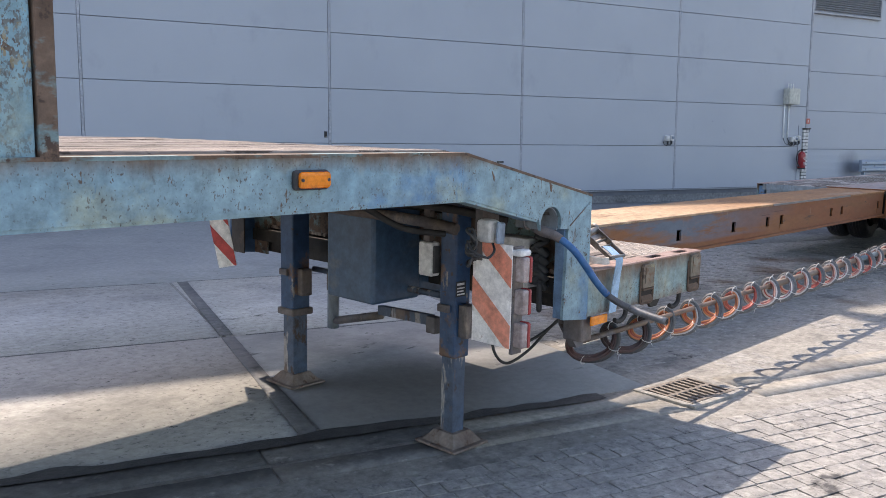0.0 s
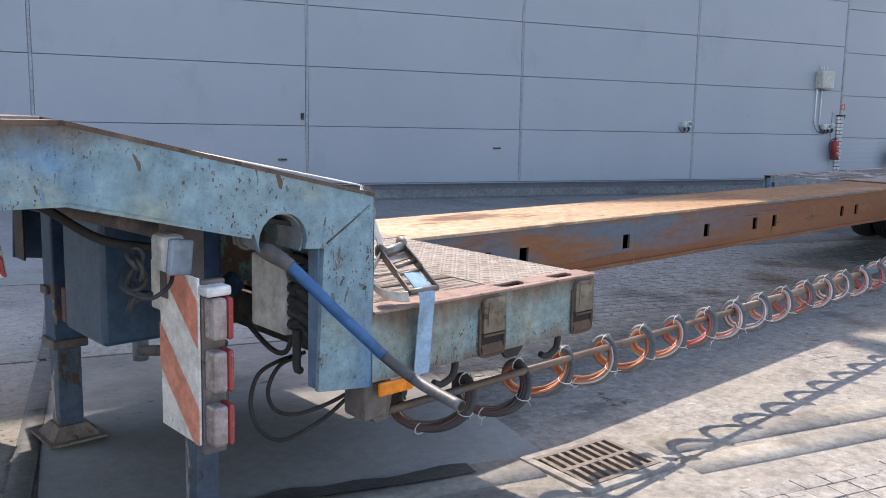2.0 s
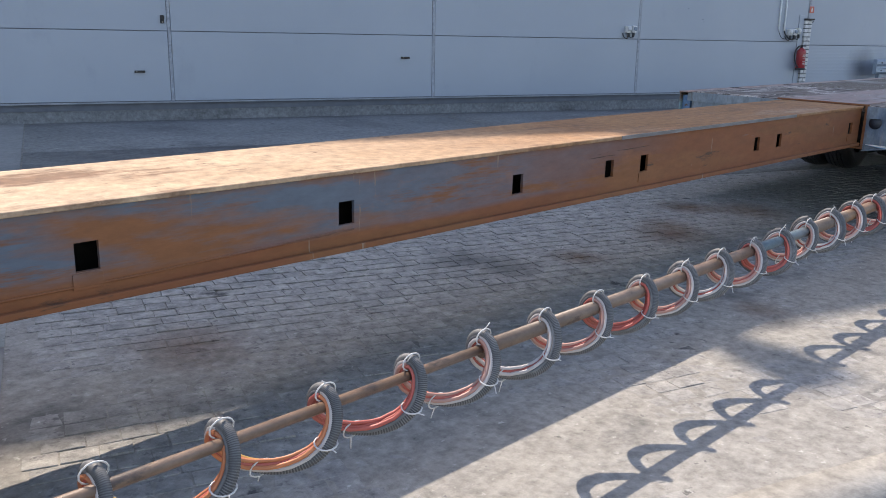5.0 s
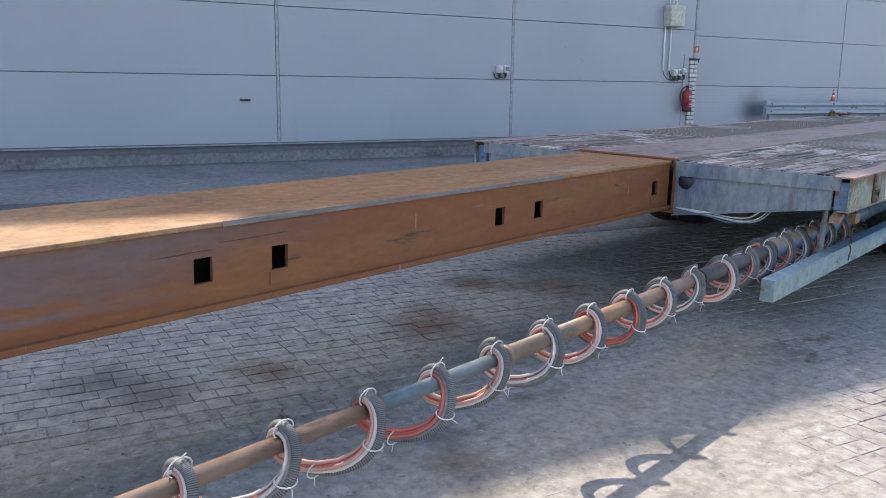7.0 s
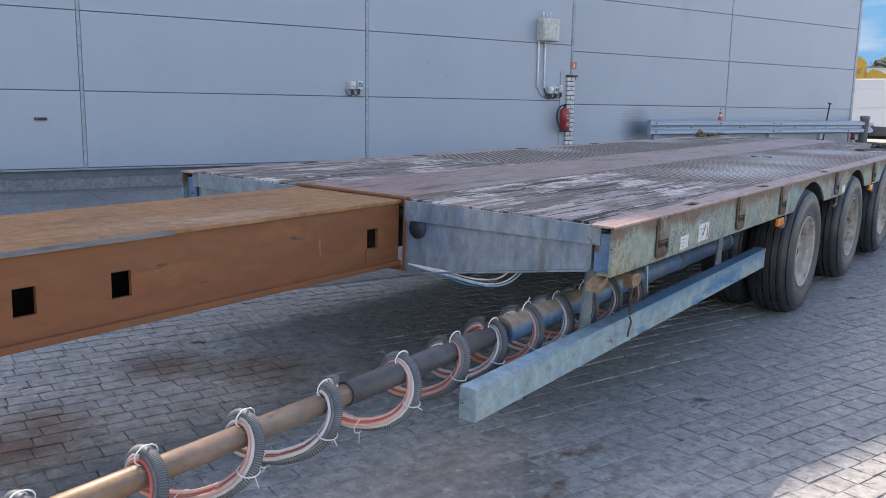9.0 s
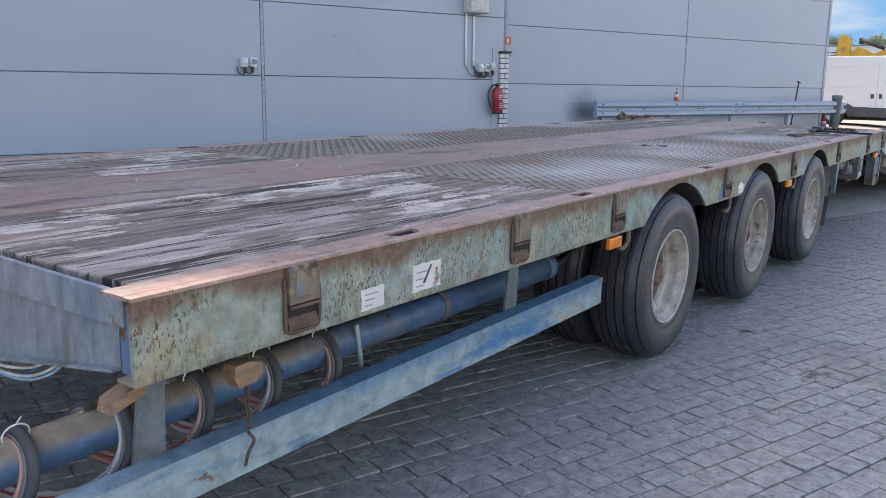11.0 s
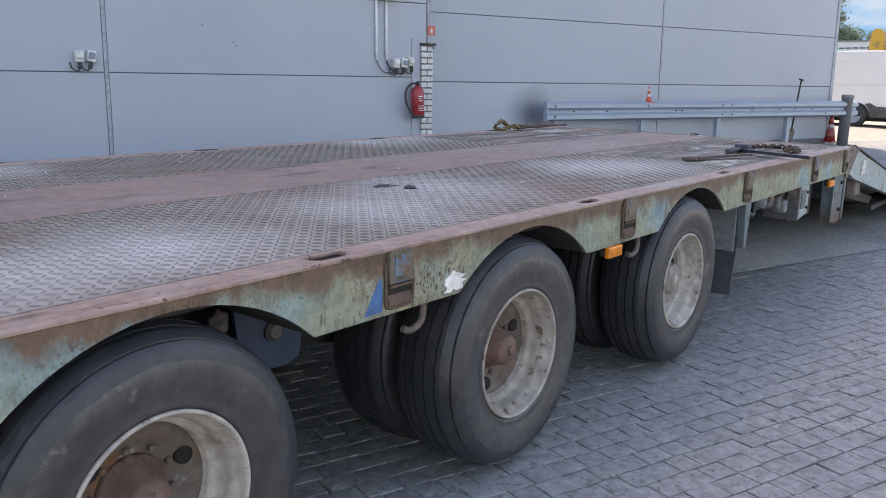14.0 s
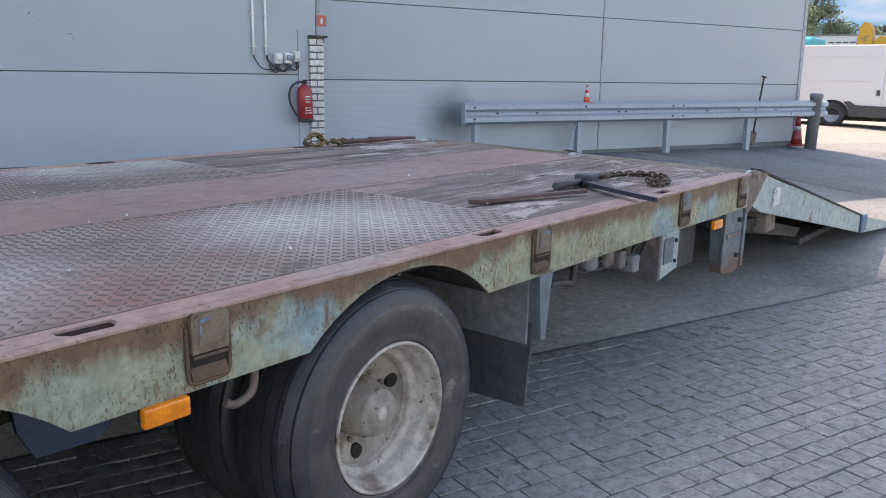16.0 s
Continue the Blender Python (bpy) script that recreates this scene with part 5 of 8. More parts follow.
part("flange_edge_strip", box(B(), 7.62, 9.58, BY0 - 0.0155, BY0 - 0.012, BZ1 - 0.0165, BZ1 + 0.001), beam_blue, trailer, "bare blue-grey edge of the flange")
part("beam_bottom_flange", box(B(), 3.75, 10.738, BY0 - 0.022, BY1 + 0.022, BZ0, BZ0 + 0.022, 0.003), beam_mat, trailer)


def web_piece(xa, xb, za, zb):
    part("web_plate", box(B(), xa, xb, BY0, BY0 + 0.014, za, zb), beam_mat, trailer)


web_piece(3.75, 10.738, HZ1, BZ1 - 0.016)
web_piece(3.75, 10.738, BZ0 + 0.022, HZ0)
edges = [3.75, *[e for h in HOLES for e in (h - HW, h + HW)], 10.738]
for xa, xb in zip(edges[::2], edges[1::2]):
    web_piece(xa, xb, HZ0, HZ1)
part("beam_web", box(B(), 3.75, 10.738, BY1 - 0.014, BY1, BZ0 + 0.022, BZ1 - 0.016), beam_mat, trailer)
# near-black core added inside so the beam's openings look shaded
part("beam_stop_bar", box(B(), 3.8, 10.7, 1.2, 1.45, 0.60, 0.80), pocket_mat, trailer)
for x in (7.855, 10.567, 5.07):
    part("hole_cover", box(B(), x - 0.045, x + 0.04, BY0 - 0.004, BY0, HZ0 - 0.05, HZ0 - 0.004, 0.001), beam_mat, trailer)
part("beam_weld_line", tube(B(), [(3.75, BY0 - 0.001, HZ0 - 0.045), (5.2, BY0 - 0.001, HZ0 - 0.04), (6.0, BY0 - 0.001, HZ0 - 0.02)], 0.004, 6), beam_mat, trailer)

# collar where the beam enters the rear frame
b = B()
for y0, y1, z0, z1 in ((BY0 - 0.045, BY1 + 0.045, DECK - 0.002, DECK + 0.01), (BY0 - 0.045, BY0 - 0.024, 0.573, DECK - 0.002), (BY1 + 0.024, BY1 + 0.045, 0.573, DECK - 0.002), (BY0 - 0.045, BY1 + 0.045, 0.555, 0.573)):
    box(b, 10.737, 10.762, y0, y1, z0, z1, 0.002)
part("beam_collar", b, beam_mat, trailer, "rusty brown collar plate round the beam")

# rear deck frame: side rails with wheel arches
ARCH = [13.615, 15.0, 16.42]
RX0, RX1, RB = 10.70, 19.26, 0.690


def rail_outline():
    pts = [(RX0, DECK - 0.004), (RX1, DECK - 0.004), (RX1, RB)]
    for c in ARCH[::-1]:
        pts += circle_pts(c, 0.262, 0.580, 47.3, 132.7, 16)
    return [*pts, (RX0, RB)]


def flat_plate(outline, y0, y1):
    """A plate from an outline that is not convex: cut into triangles."""
    b = B()
    lo = [b.verts.new((x, y0, z)) for x, z in outline]
    es = [b.edges.new((lo[i], lo[(i + 1) % len(lo)])) for i in range(len(lo))]
    bmesh.ops.triangle_fill(b, use_beauty=True, edges=es)
    out = bmesh.ops.extrude_face_region(b, geom=list(b.faces))
    for v in out["geom"]:
        if isinstance(v, bmesh.types.BMVert):
            v.co.y = y1
    bmesh.ops.recalc_face_normals(b, faces=b.faces)
    return b


for y0, y1 in ((0.0, 0.012), (W - 0.012, W)):
    part("side_rail", flat_plate(rail_outline(), y0, y1), rail_paint, trailer)
    for c in ARCH:
        arc = circle_pts(c, 0.262, 0.581, 47.3, 132.7, 16)
        arc2 = circle_pts(c, 0.262, 0.587, 47.3, 132.7, 16)
        s = 1 if y0 < 1 else -1
        ya, yb = (0.012, 0.62) if s > 0 else (W - 0.62, W - 0.012)
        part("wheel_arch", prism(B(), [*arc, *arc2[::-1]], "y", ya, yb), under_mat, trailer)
RSLOTS = [(x, 0.13) for x in (11.53, 12.63, 14.03, 15.40, 16.80, 18.15)]
part("top_flange", slotted(RX0 - 0.005, RX1 + 0.004, -0.007, 0.095, DECK - 0.005, DECK + 0.004, RSLOTS, 0.022, 0.072), flange_mat, trailer, "worn reddish edge strip")
part("top_flange", box(B(), RX0 - 0.005, RX1 + 0.004, W - 0.095, W + 0.007, DECK - 0.005, DECK + 0.004, 0.0025), flange_mat, trailer)
part("rail_lip", box(B(), RX0, 13.21, 0.012, 0.06, RB, RB + 0.008), rail_paint, trailer)
part("rail_lip", box(B(), 16.83, RX1, 0.012, 0.06, RB, RB + 0.008), rail_paint, trailer)
for x in (11.10, 12.105, 12.88, 14.268, 15.665, 17.065, 18.33, 19.10):
    add_pocket(x, RB + 0.030, REAR_POCKET)
for x, long in RSLOTS:
    part("top_slot", slot_trough(x, long, 0.022, 0.072, DECK - 0.005), slot_rust, trailer)
    # far slots: dark sheets laid on the flange instead of shaded holes
    part("top_slot", box(B(), x, x + 0.13, W - 0.072, W - 0.022, DECK + 0.0, DECK + 0.0055), pocket_mat, trailer)

# front cross beam of the rear deck, deeper towards the middle
for s in (0, 1):
    def fl(y):
        return y if s == 0 else W - y
    pts = [(fl(0.10), DECK - 0.075), (fl(0.985), DECK - 0.075), (fl(0.985), 0.545), (fl(0.10), RB + 0.005)]
    part("front_cross_beam", prism(B(), pts, "x", 10.735, 10.75), cross_paint, trailer)
    part("front_cross_strip", prism(B(), [(fl(0.062), DECK - 0.004), (fl(0.985), DECK - 0.004), (fl(0.985), DECK - 0.088), (fl(0.062), DECK - 0.075)], "x", 10.722, 10.737), cross_paint, trailer)
    part("front_cross_foot", prism(B(), [(fl(0.10), RB + 0.012), (fl(0.985), 0.552), (fl(0.985), 0.545), (fl(0.10), RB + 0.005)], "x", 10.715, 10.80), cross_paint, trailer)
    part("corner_box", prism(B(), [(fl(0.016), DECK - 0.03), (fl(0.085), DECK - 0.03), (fl(0.085), RB + 0.006), (fl(0.016), RB + 0.006)], "x", 10.728, 10.80), corner_paint, trailer)
    # dark disc on the plate, drawn for the shade in a hole
    b = B()
    lathe(b, [(0.0, 0.0), (0.045, 0.0), (0.045, 0.004), (0.0, 0.004)], 20, "z")
    bmesh.ops.transform(b, matrix=pose(10.7335, fl(0.92), 0.755, 0, -90, 0), verts=b.verts)
    part("lightening_hole", b, tool_blue, trailer)
# unseen housing, added and made deep to block light under the deck
part("beam_housing", prism(B(), [(11.45, DECK - 0.08), (17.25, DECK - 0.08), (17.25, 0.31), (13.1, 0.31), (12.75, 0.53), (11.45, 0.55)], "y", 0.98, 1.67), under_mat, trailer)
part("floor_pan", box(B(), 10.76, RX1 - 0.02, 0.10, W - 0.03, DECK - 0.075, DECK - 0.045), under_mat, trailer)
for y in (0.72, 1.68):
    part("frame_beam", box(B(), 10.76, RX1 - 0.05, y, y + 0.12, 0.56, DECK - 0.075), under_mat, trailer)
for x in (11.5, 12.4, 13.05, 14.25, 15.65, 17.3, 18.2):
    part("frame_cross_member", box(B(), x, x + 0.06, 0.03, W - 0.03, 0.70, DECK - 0.075), under_mat, trailer)
part("rear_cross_plate", box(B(), RX1 - 0.012, RX1, 0.012, W - 0.012, RB, DECK - 0.005), rail_paint, trailer)

# deck: planks, middle plate, tread plates
TP0, TP1 = 12.74, 17.20
for side in (0, 1):
    for k in range(6):
        wv = 0.156
        y0 = (0.10 + wv * k) if side == 0 else (1.63 + 0.129 * k)
        w2 = wv if side == 0 else 0.129
        for x0, x1 in ((10.765, TP0 - 0.006), (TP1 + 0.006, RX1 - 0.015)):
            cut = x0 + (x1 - x0) * (0.35 + 0.4 * random.random())
            pieces = [(x0, cut), (cut + 0.005, x1)] if k % 2 else [(x0, x1)]
            for a, c in pieces:
                part("plank", box(B(), a, c, y0 + 0.004, y0 + w2 - 0.003, DECK - 0.044, DECK - 0.004 + 0.007 * random.random(), 0.004), plank_mat if x0 < 14 else rear_plank, trailer)
part("centre_plate", box(B(), 10.765, RX1 - 0.014, 1.035, 1.622, DECK - 0.04, DECK + 0.006, 0.002), strip_red, trailer, "smooth reddish middle plate")
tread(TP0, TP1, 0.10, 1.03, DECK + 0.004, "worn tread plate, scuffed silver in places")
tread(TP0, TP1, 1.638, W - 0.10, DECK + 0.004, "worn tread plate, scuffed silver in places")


# wheels
def wheel_meshes():
    R = 0.406
    grooves = [p for g in (0.064, 0.104, 0.146, 0.186) for p in ((R - 1.4 * (g - 0.126) ** 2, g - 0.0040), (R - 0.016, g - 0.0030), (R - 0.016, g + 0.0030), (R - 1.4 * (g - 0.126) ** 2, g + 0.0040))]
    tyre = lathe(B(), [(0.222, 0.014), (0.232, 0.004), (0.240, 0.000), (0.243, 0.001), (0.262, -0.004), (0.285, -0.010), (0.306, -0.013), (0.322, -0.0125), (0.340, -0.010), (0.343, -0.0085), (0.360, -0.004), (0.372, 0.002), (0.379, 0.008),
                       (0.3805, 0.0115), (0.371, 0.0125), (0.371, 0.0150), (0.3835, 0.0165), (0.391, 0.030), (0.398, 0.044), *grooves, (0.398, 0.208), (0.391, 0.222), (0.380, 0.240), (0.352, 0.256), (0.30, 0.264), (0.222, 0.240)], 132)
    for v in tyre.verts:
        r, t = v.co.xz.length, math.atan2(v.co.z, v.co.x)
        if r > 0.386 and 0.05 < v.co.y < 0.20:
            v.co.y += 0.0022 * math.sin(t * 33)
            if r > 0.394:
                k = 1 + 0.006 * min(0, noise.noise(Vector((t * 40, v.co.y * 60, 3))))
                v.co.x, v.co.z = v.co.x * k, v.co.z * k
    for f in tyre.faces:
        r = (f.calc_center_median().xz).length
        f.smooth = r < 0.370
    rim = lathe(B(), [(0.223, 0.016), (0.2275, 0.008), (0.2275, 0.002), (0.2235, -0.002), (0.2185, 0.000), (0.2155, 0.010), (0.213, 0.026), (0.203, 0.036), (0.197, 0.050), (0.195, 0.074), (0.189, 0.086),
                      (0.178, 0.089), (0.1735, 0.096), (0.171, 0.112), (0.162, 0.122), (0.150, 0.125), (0.128, 0.131), (0.105, 0.141), (0.086, 0.148), (0.0, 0.150)], 72)
    for f in tyre.faces:
        m = f.calc_center_median()
        f.material_index = 1 if 0.23 < m.xz.length < 0.338 + 0.016 * noise.noise(m * 14) and m.y < 0.012 else 0
    for f in rim.faces:
        f.material_index = 1 if f.calc_center_median().xz.length < 0.172 else 0
    # dark discs set on the dish stand in for shaded hand holes
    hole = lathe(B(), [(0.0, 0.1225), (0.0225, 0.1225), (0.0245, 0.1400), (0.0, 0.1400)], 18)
    hub = lathe(B(), [(0.0, 0.046), (0.030, 0.048), (0.047, 0.055), (0.055, 0.066), (0.057, 0.090), (0.063, 0.094), (0.064, 0.110), (0.070, 0.113), (0.071, 0.128), (0.084, 0.132), (0.088, 0.142), (0.088, 0.156)], 32)
    nut = tube(B(), [(0, 0.128, 0), (0, 0.148, 0)], 0.0085, 6)
    broad = lathe(B(), [(0.0, 0.044), (0.050, 0.045), (0.054, 0.049), (0.058, 0.050), (0.069, 0.054), (0.074, 0.062), (0.075, 0.082), (0.080, 0.086), (0.081, 0.104), (0.086, 0.110), (0.090, 0.132), (0.092, 0.156)], 36)
    cap = lathe(B(), [(0.0, 0.038), (0.018, 0.039), (0.021, 0.0435), (0.022, 0.052), (0.0, 0.052)], 20)
    cap2 = lathe(B(), [(0.0, 0.041), (0.014, 0.042), (0.016, 0.0465), (0.0, 0.052)], 20)
    hub_me = mesh_of("hub", hub, hub_rusty)
    pale = mesh_of("hub", broad, dish_mat)
    rim_me = mesh_of("wheel", rim, [rim_mat, dish_mat])
    first = rim_me.copy()
    first.materials[1] = rust_dish
    rusty = rim_me.copy()
    rusty.materials[0], rusty.materials[1] = rust_rim, rust_dish
    return dict(tyre=mesh_of("tyre", tyre, [rubber, sidewall_mat]), rim=rim_me, rim1=first, rim2=rusty, hole=mesh_of("hand_hole", hole, pocket_mat),
                hub=hub_me, hub2=pale, nut=mesh_of("wheel_nut", nut, rust_dish), cap=mesh_of("hub_cap", cap, rim_mat), cap2=mesh_of("hub_cap", cap2, hub_rusty))


WM = wheel_meshes()
AXLES = [13.565, 14.953, 16.338]
for k, ax in enumerate(AXLES):
    for side in (0, 1):
        for inner in (0, 1):
            w = part("wheel", WM[("rim1", "rim2", "rim")[k]], None, trailer, ("rust-stained white steel wheel" if k == 1 else "chipped white steel wheel") if not inner else "")
            turn = (30, 100, 60)[k] + side * 20 + inner * 11
            if side == 0:
                w.matrix_basis = pose(ax, -0.012 + 0.292 * inner, (0.400, 0.405, 0.409)[k], 0, turn, 0)
            else:
                w.matrix_basis = pose(ax, W + 0.012 - 0.292 * inner, (0.400, 0.405, 0.409)[k], 0, turn, 180)
            part("tyre", WM["tyre"], None, w)
            if not inner:
                part("hub", WM["hub2" if k == 2 else "hub"], None, w, "pale painted hub" if k == 2 else "rusty brown hub")
                part("hub_cap", WM["cap" if k == 2 else "cap2"], None, w)
                for i in range(3):
                    a = radians(120 * i + 20 + turn * (1 if side == 0 else -1))
                    part("hand_hole", WM["hole"], None, w).location = (0.138 * math.cos(a), 0, 0.138 * math.sin(a))
                for i in range(10):
                    a = radians(36 * i + 18)
                    part("wheel_nut", WM["nut"], None, w).location = (0.104 * math.cos(a), 0, 0.104 * math.sin(a))
    part("axle", tube(B(), [(ax, 0.5, 0.408), (ax, 2.0, 0.408)], 0.07, 16), under_mat, trailer)
    part("air_bag", lathe(B(), [(0.0, 0.46), (0.10, 0.46), (0.12, 0.50), (0.10, 0.54), (0.12, 0.58), (0.10, 0.62), (0.0, 0.63)], 20, "z"), black_rubber, trailer).location = (ax + 0.25, 0.75, 0.02)
    hg_y = 0.24
    hg = part("spring_hanger", prism(B(), [(ax - 0.90, 0.71), (ax - 0.62, 0.71), (ax - 0.65, 0.475), (ax - 0.70, 0.455), (ax - 0.84, 0.462), (ax - 0.88, 0.54)], "y", 0.15, 0.165), hanger_paint, trailer, "grimy dark blue suspension hanger")
    hg.location = (0, hg_y, 0)
    part("hanger_plate", prism(B(), [(ax - 0.88, 0.71), (ax - 0.64, 0.71), (ax - 0.68, 0.515), (ax - 0.83, 0.512)], "y", 0.28, 0.295), under_mat, hg)
    part("hanger_bolt", tube(B(), [(ax - 0.755, 0.13, 0.576), (ax - 0.755, 0.30, 0.576)], 0.022, 8), inner_leg, hg)
    part("bolt_washer", tube(B(), [(ax - 0.755, 0.142, 0.576), (ax - 0.755, 0.150, 0.576)], 0.034, 14), under_mat, hg)
    for zr in (0.565, 0.522):
        part("link_rod", tube(B(), [(ax - 0.70, 0.20, zr), (ax - 0.10, 0.56, zr - 0.08)], 0.016, 8), inner_leg, hg)
    b = B()
    bmesh.ops.create_icosphere(b, subdivisions=3, radius=0.036)
    for v in b.verts:
        v.co = Vector((v.co.x * 0.9, v.co.y * 0.7, v.co.z * 1.2)) * (1 + 0.6 * noise.noise(v.co * 30 + Vector((k, 0, 0))))
    bmesh.ops.transform(b, matrix=pose(ax - 0.935, 0.17, 0.632), verts=b.verts)
    part("mud_clod", b, inner_leg, hg, "dried mud hanging on the bracket")
    # hangers, chambers and drums are added to darken the space behind the wheels
    for ya in (0.60, 1.80):
        part("trailing_arm", prism(B(), [(ax - 0.66, 0.60), (ax - 0.56, 0.64), (ax - 0.10, 0.50), (ax + 0.34, 0.50), (ax + 0.34, 0.42), (ax - 0.12, 0.33), (ax - 0.60, 0.46)], "y", ya, ya + 0.10), under_mat, trailer)
        part("arm_hanger", prism(B(), [(ax - 0.78, 0.72), (ax - 0.46, 0.72), (ax - 0.52, 0.44), (ax - 0.66, 0.40)], "y", ya - 0.03, ya + 0.13), under_mat, trailer)
        part("brake_chamber", lathe(B(), [(0, 0), (0.06, 0.0), (0.085, 0.03), (0.085, 0.11), (0.06, 0.14), (0, 0.14)], 18), under_mat, trailer).matrix_basis = pose(ax - 0.22, ya + 0.12, 0.42)
    part("brake_drum", tube(B(), [(ax, 0.545, 0.404), (ax, 0.60, 0.404)], 0.19, 24), under_mat, trailer)
    part("brake_drum", tube(B(), [(ax, 1.90, 0.404), (ax, 1.955, 0.404)], 0.19, 24), under_mat, trailer)
# mudguard flap behind the last wheel
part("mudguard_plate", box(B(), 17.125, 17.138, 0.045, 0.66, 0.42, 0.71, 0.003), guard_grey, trailer, "dusty grey mudguard plate")
part("flap_stay", prism(B(), [(17.125, 0.70), (17.215, 0.70), (17.185, 0.44), (17.155, 0.44)], "y", 0.0, 0.04), tail_paint, trailer)
part("mud_flap", prism(B(), [(0.03, 0.50), (0.66, 0.50), (0.64, 0.15), (0.05, 0.17)], "x", 17.142, 17.152), flap_rubber, trailer, "dusty black rubber mud flap")

# unseen far-side tanks and flap, added to stop light below the deck
for x in (11.35, 12.20):
    part("air_tank", lathe(B(), [(0, 0), (0.10, 0.01), (0.14, 0.06), (0.14, 0.70), (0.10, 0.75), (0, 0.76)], 20), under_mat, trailer).matrix_basis = pose(x, 2.06, 0.50, 0, 0, -90)
part("mud_flap", prism(B(), [(W - 0.03, 0.70), (W - 0.66, 0.70), (W - 0.64, 0.15), (W - 0.05, 0.17)], "x", 17.142, 17.152), flap_rubber, trailer)

PY = 0.295
# side underrun bar with its two hangers
b = B()
prism(b, [(9.98, 0.335), (9.98, 0.440), (13.01, 0.480), (13.01, 0.368)], "y", 0.085, 0.148)
part("side_guard_bar", b, bar_paint, trailer, "light blue box-section side guard")
part("bar_end_edge", box(B(), 12.985, 13.013, 0.082, 0.151, 0.462, 0.483, 0.003), foot_mat, trailer, "rusty bent bar end")
part("bar_end_edge", box(B(), 13.006, 13.014, 0.130, 0.151, 0.366, 0.470, 0.002), inner_leg, trailer)
# mirrored far bar, unseen, added to cut light reaching the ground
part("side_guard_bar", prism(B(), [(9.98, 0.335), (9.98, 0.440), (13.01, 0.480), (13.01, 0.368)], "y", W - 0.148, W - 0.085), bar_paint, trailer)
for k in range(2):
    part("air_line", tube(B(), curve([(12.86, PY + 0.02 * k, 0.545 - 0.06 * k), (13.0, PY + 0.02, 0.545 - 0.05 * k), (13.2, PY + 0.05, 0.56 - 0.04 * k), (13.4, PY + 0.1, 0.60)], 5), 0.013, 8), under_mat, trailer)
for x in (10.79, 12.33):
    part("guard_hanger", prism(B(), [(x - 0.015, 0.38), (x + 0.075, 0.38), (x + 0.085, 0.70), (x + 0.025, 0.70)], "y", 0.149, 0.158), tail_paint, trailer)
# wood blocks, chain, stickers
part("wood_block", prism(B(), [(10.665, 0.635), (10.745, 0.66), (10.745, 0.688), (10.672, 0.662)], "y", 0.03, 0.082), wood_raw, trailer, "splintered raw wood block")
part("wood_block", prism(B(), [(10.975, 0.625), (10.99, 0.595), (11.04, 0.598), (11.062, 0.615), (11.06, 0.642), (11.02, 0.652), (10.98, 0.650)], "y", 0.035, 0.075), wood_raw, trailer, "splintered raw wood block")
b = B()
for k in range(9):
    z = 0.655 - 0.021 * k
    c = Vector((11.035 + 0.003 * math.sin(k), 0.06, z))
    ring = [c + Vector(((0.006 if k % 2 else 0.0) * math.cos(t) * 1.0 + (0.0 if k % 2 else 0.0), (0.0 if k % 2 else 0.006) * math.cos(t), 0.014 * math.sin(t))) for t in [2 * math.pi * i / 10 for i in range(10)]]
    tube(b, ring, 0.0028, 5, closed=True)
part("hanging_chain", b, chain_mat, trailer)
part("chain_hook", tube(B(), curve([(11.035, 0.06, 0.465), (11.05, 0.058, 0.44), (11.03, 0.056, 0.415), (11.02, 0.056, 0.385)], 5), 0.0042, 8), chain_mat, trailer)
for x0, x1, z0, z1 in ((11.367, 11.457, 0.704, 0.762), (11.58, 11.713, 0.712, 0.790), (14.53, 14.62, 0.70, 0.755)):
    rs = random.Random(int(x0 * 100))
    rim_pts = []
    for p, q in (((x0, z0), (x1, z0)), ((x1, z0), (x1, z1)), ((x1, z1), (x0, z1)), ((x0, z1), (x0, z0))):
        for i in range(6):
            rim_pts.append((p[0] + (q[0] - p[0]) * i / 6 + rs.uniform(-0.003, 0.0015), p[1] + (q[1] - p[1]) * i / 6 + rs.uniform(-0.003, 0.0015)))
    if x0 > 14:
        rim_pts = [(14.575 + (0.042 + 0.022 * rs.uniform(-1, 1)) * math.cos(a) * 1.15, 0.727 + (0.030 + 0.014 * rs.uniform(-1, 1)) * math.sin(a) + 0.2 * 0.042 * math.cos(a)) for a in [-2 * math.pi * q / 22 for q in range(22)]]
    s = part("sticker", prism(B(), rim_pts, "y", -0.0025, -0.0006), label_white if x0 < 14 else strap_grey, trailer, "torn white sticker")
    if x0 == 11.58:
        part("printed_line", prism(B(), [(x0 + 0.045, z0 + 0.02), (x0 + 0.056, z0 + 0.018), (x0 + 0.088, z0 + 0.068), (x0 + 0.080, z0 + 0.069), (x0 + 0.058, z0 + 0.036)], "y", -0.0038, -0.0026), ink, s)
        for k in range(2):
            part("printed_line", box(B(), x0 + 0.106, x0 + 0.115, -0.0036, -0.0027, z0 + 0.018 + 0.03 * k, z0 + 0.026 + 0.03 * k), sign_red2, s)
        for k in range(3):
            part("printed_line", box(B(), x0 + 0.015, x0 + 0.05 + 0.01 * k, -0.0036, -0.0027, z0 + 0.012 + 0.02 * k, z0 + 0.0145 + 0.02 * k), plinth_mat, s)
    elif x0 == 11.367:
        for k in range(3):
            part("printed_line", box(B(), x0 + 0.012, x0 + 0.04 + 0.012 * k, -0.0036, -0.0027, z0 + 0.010 + 0.015 * k, z0 + 0.0125 + 0.015 * k), plinth_mat, s)
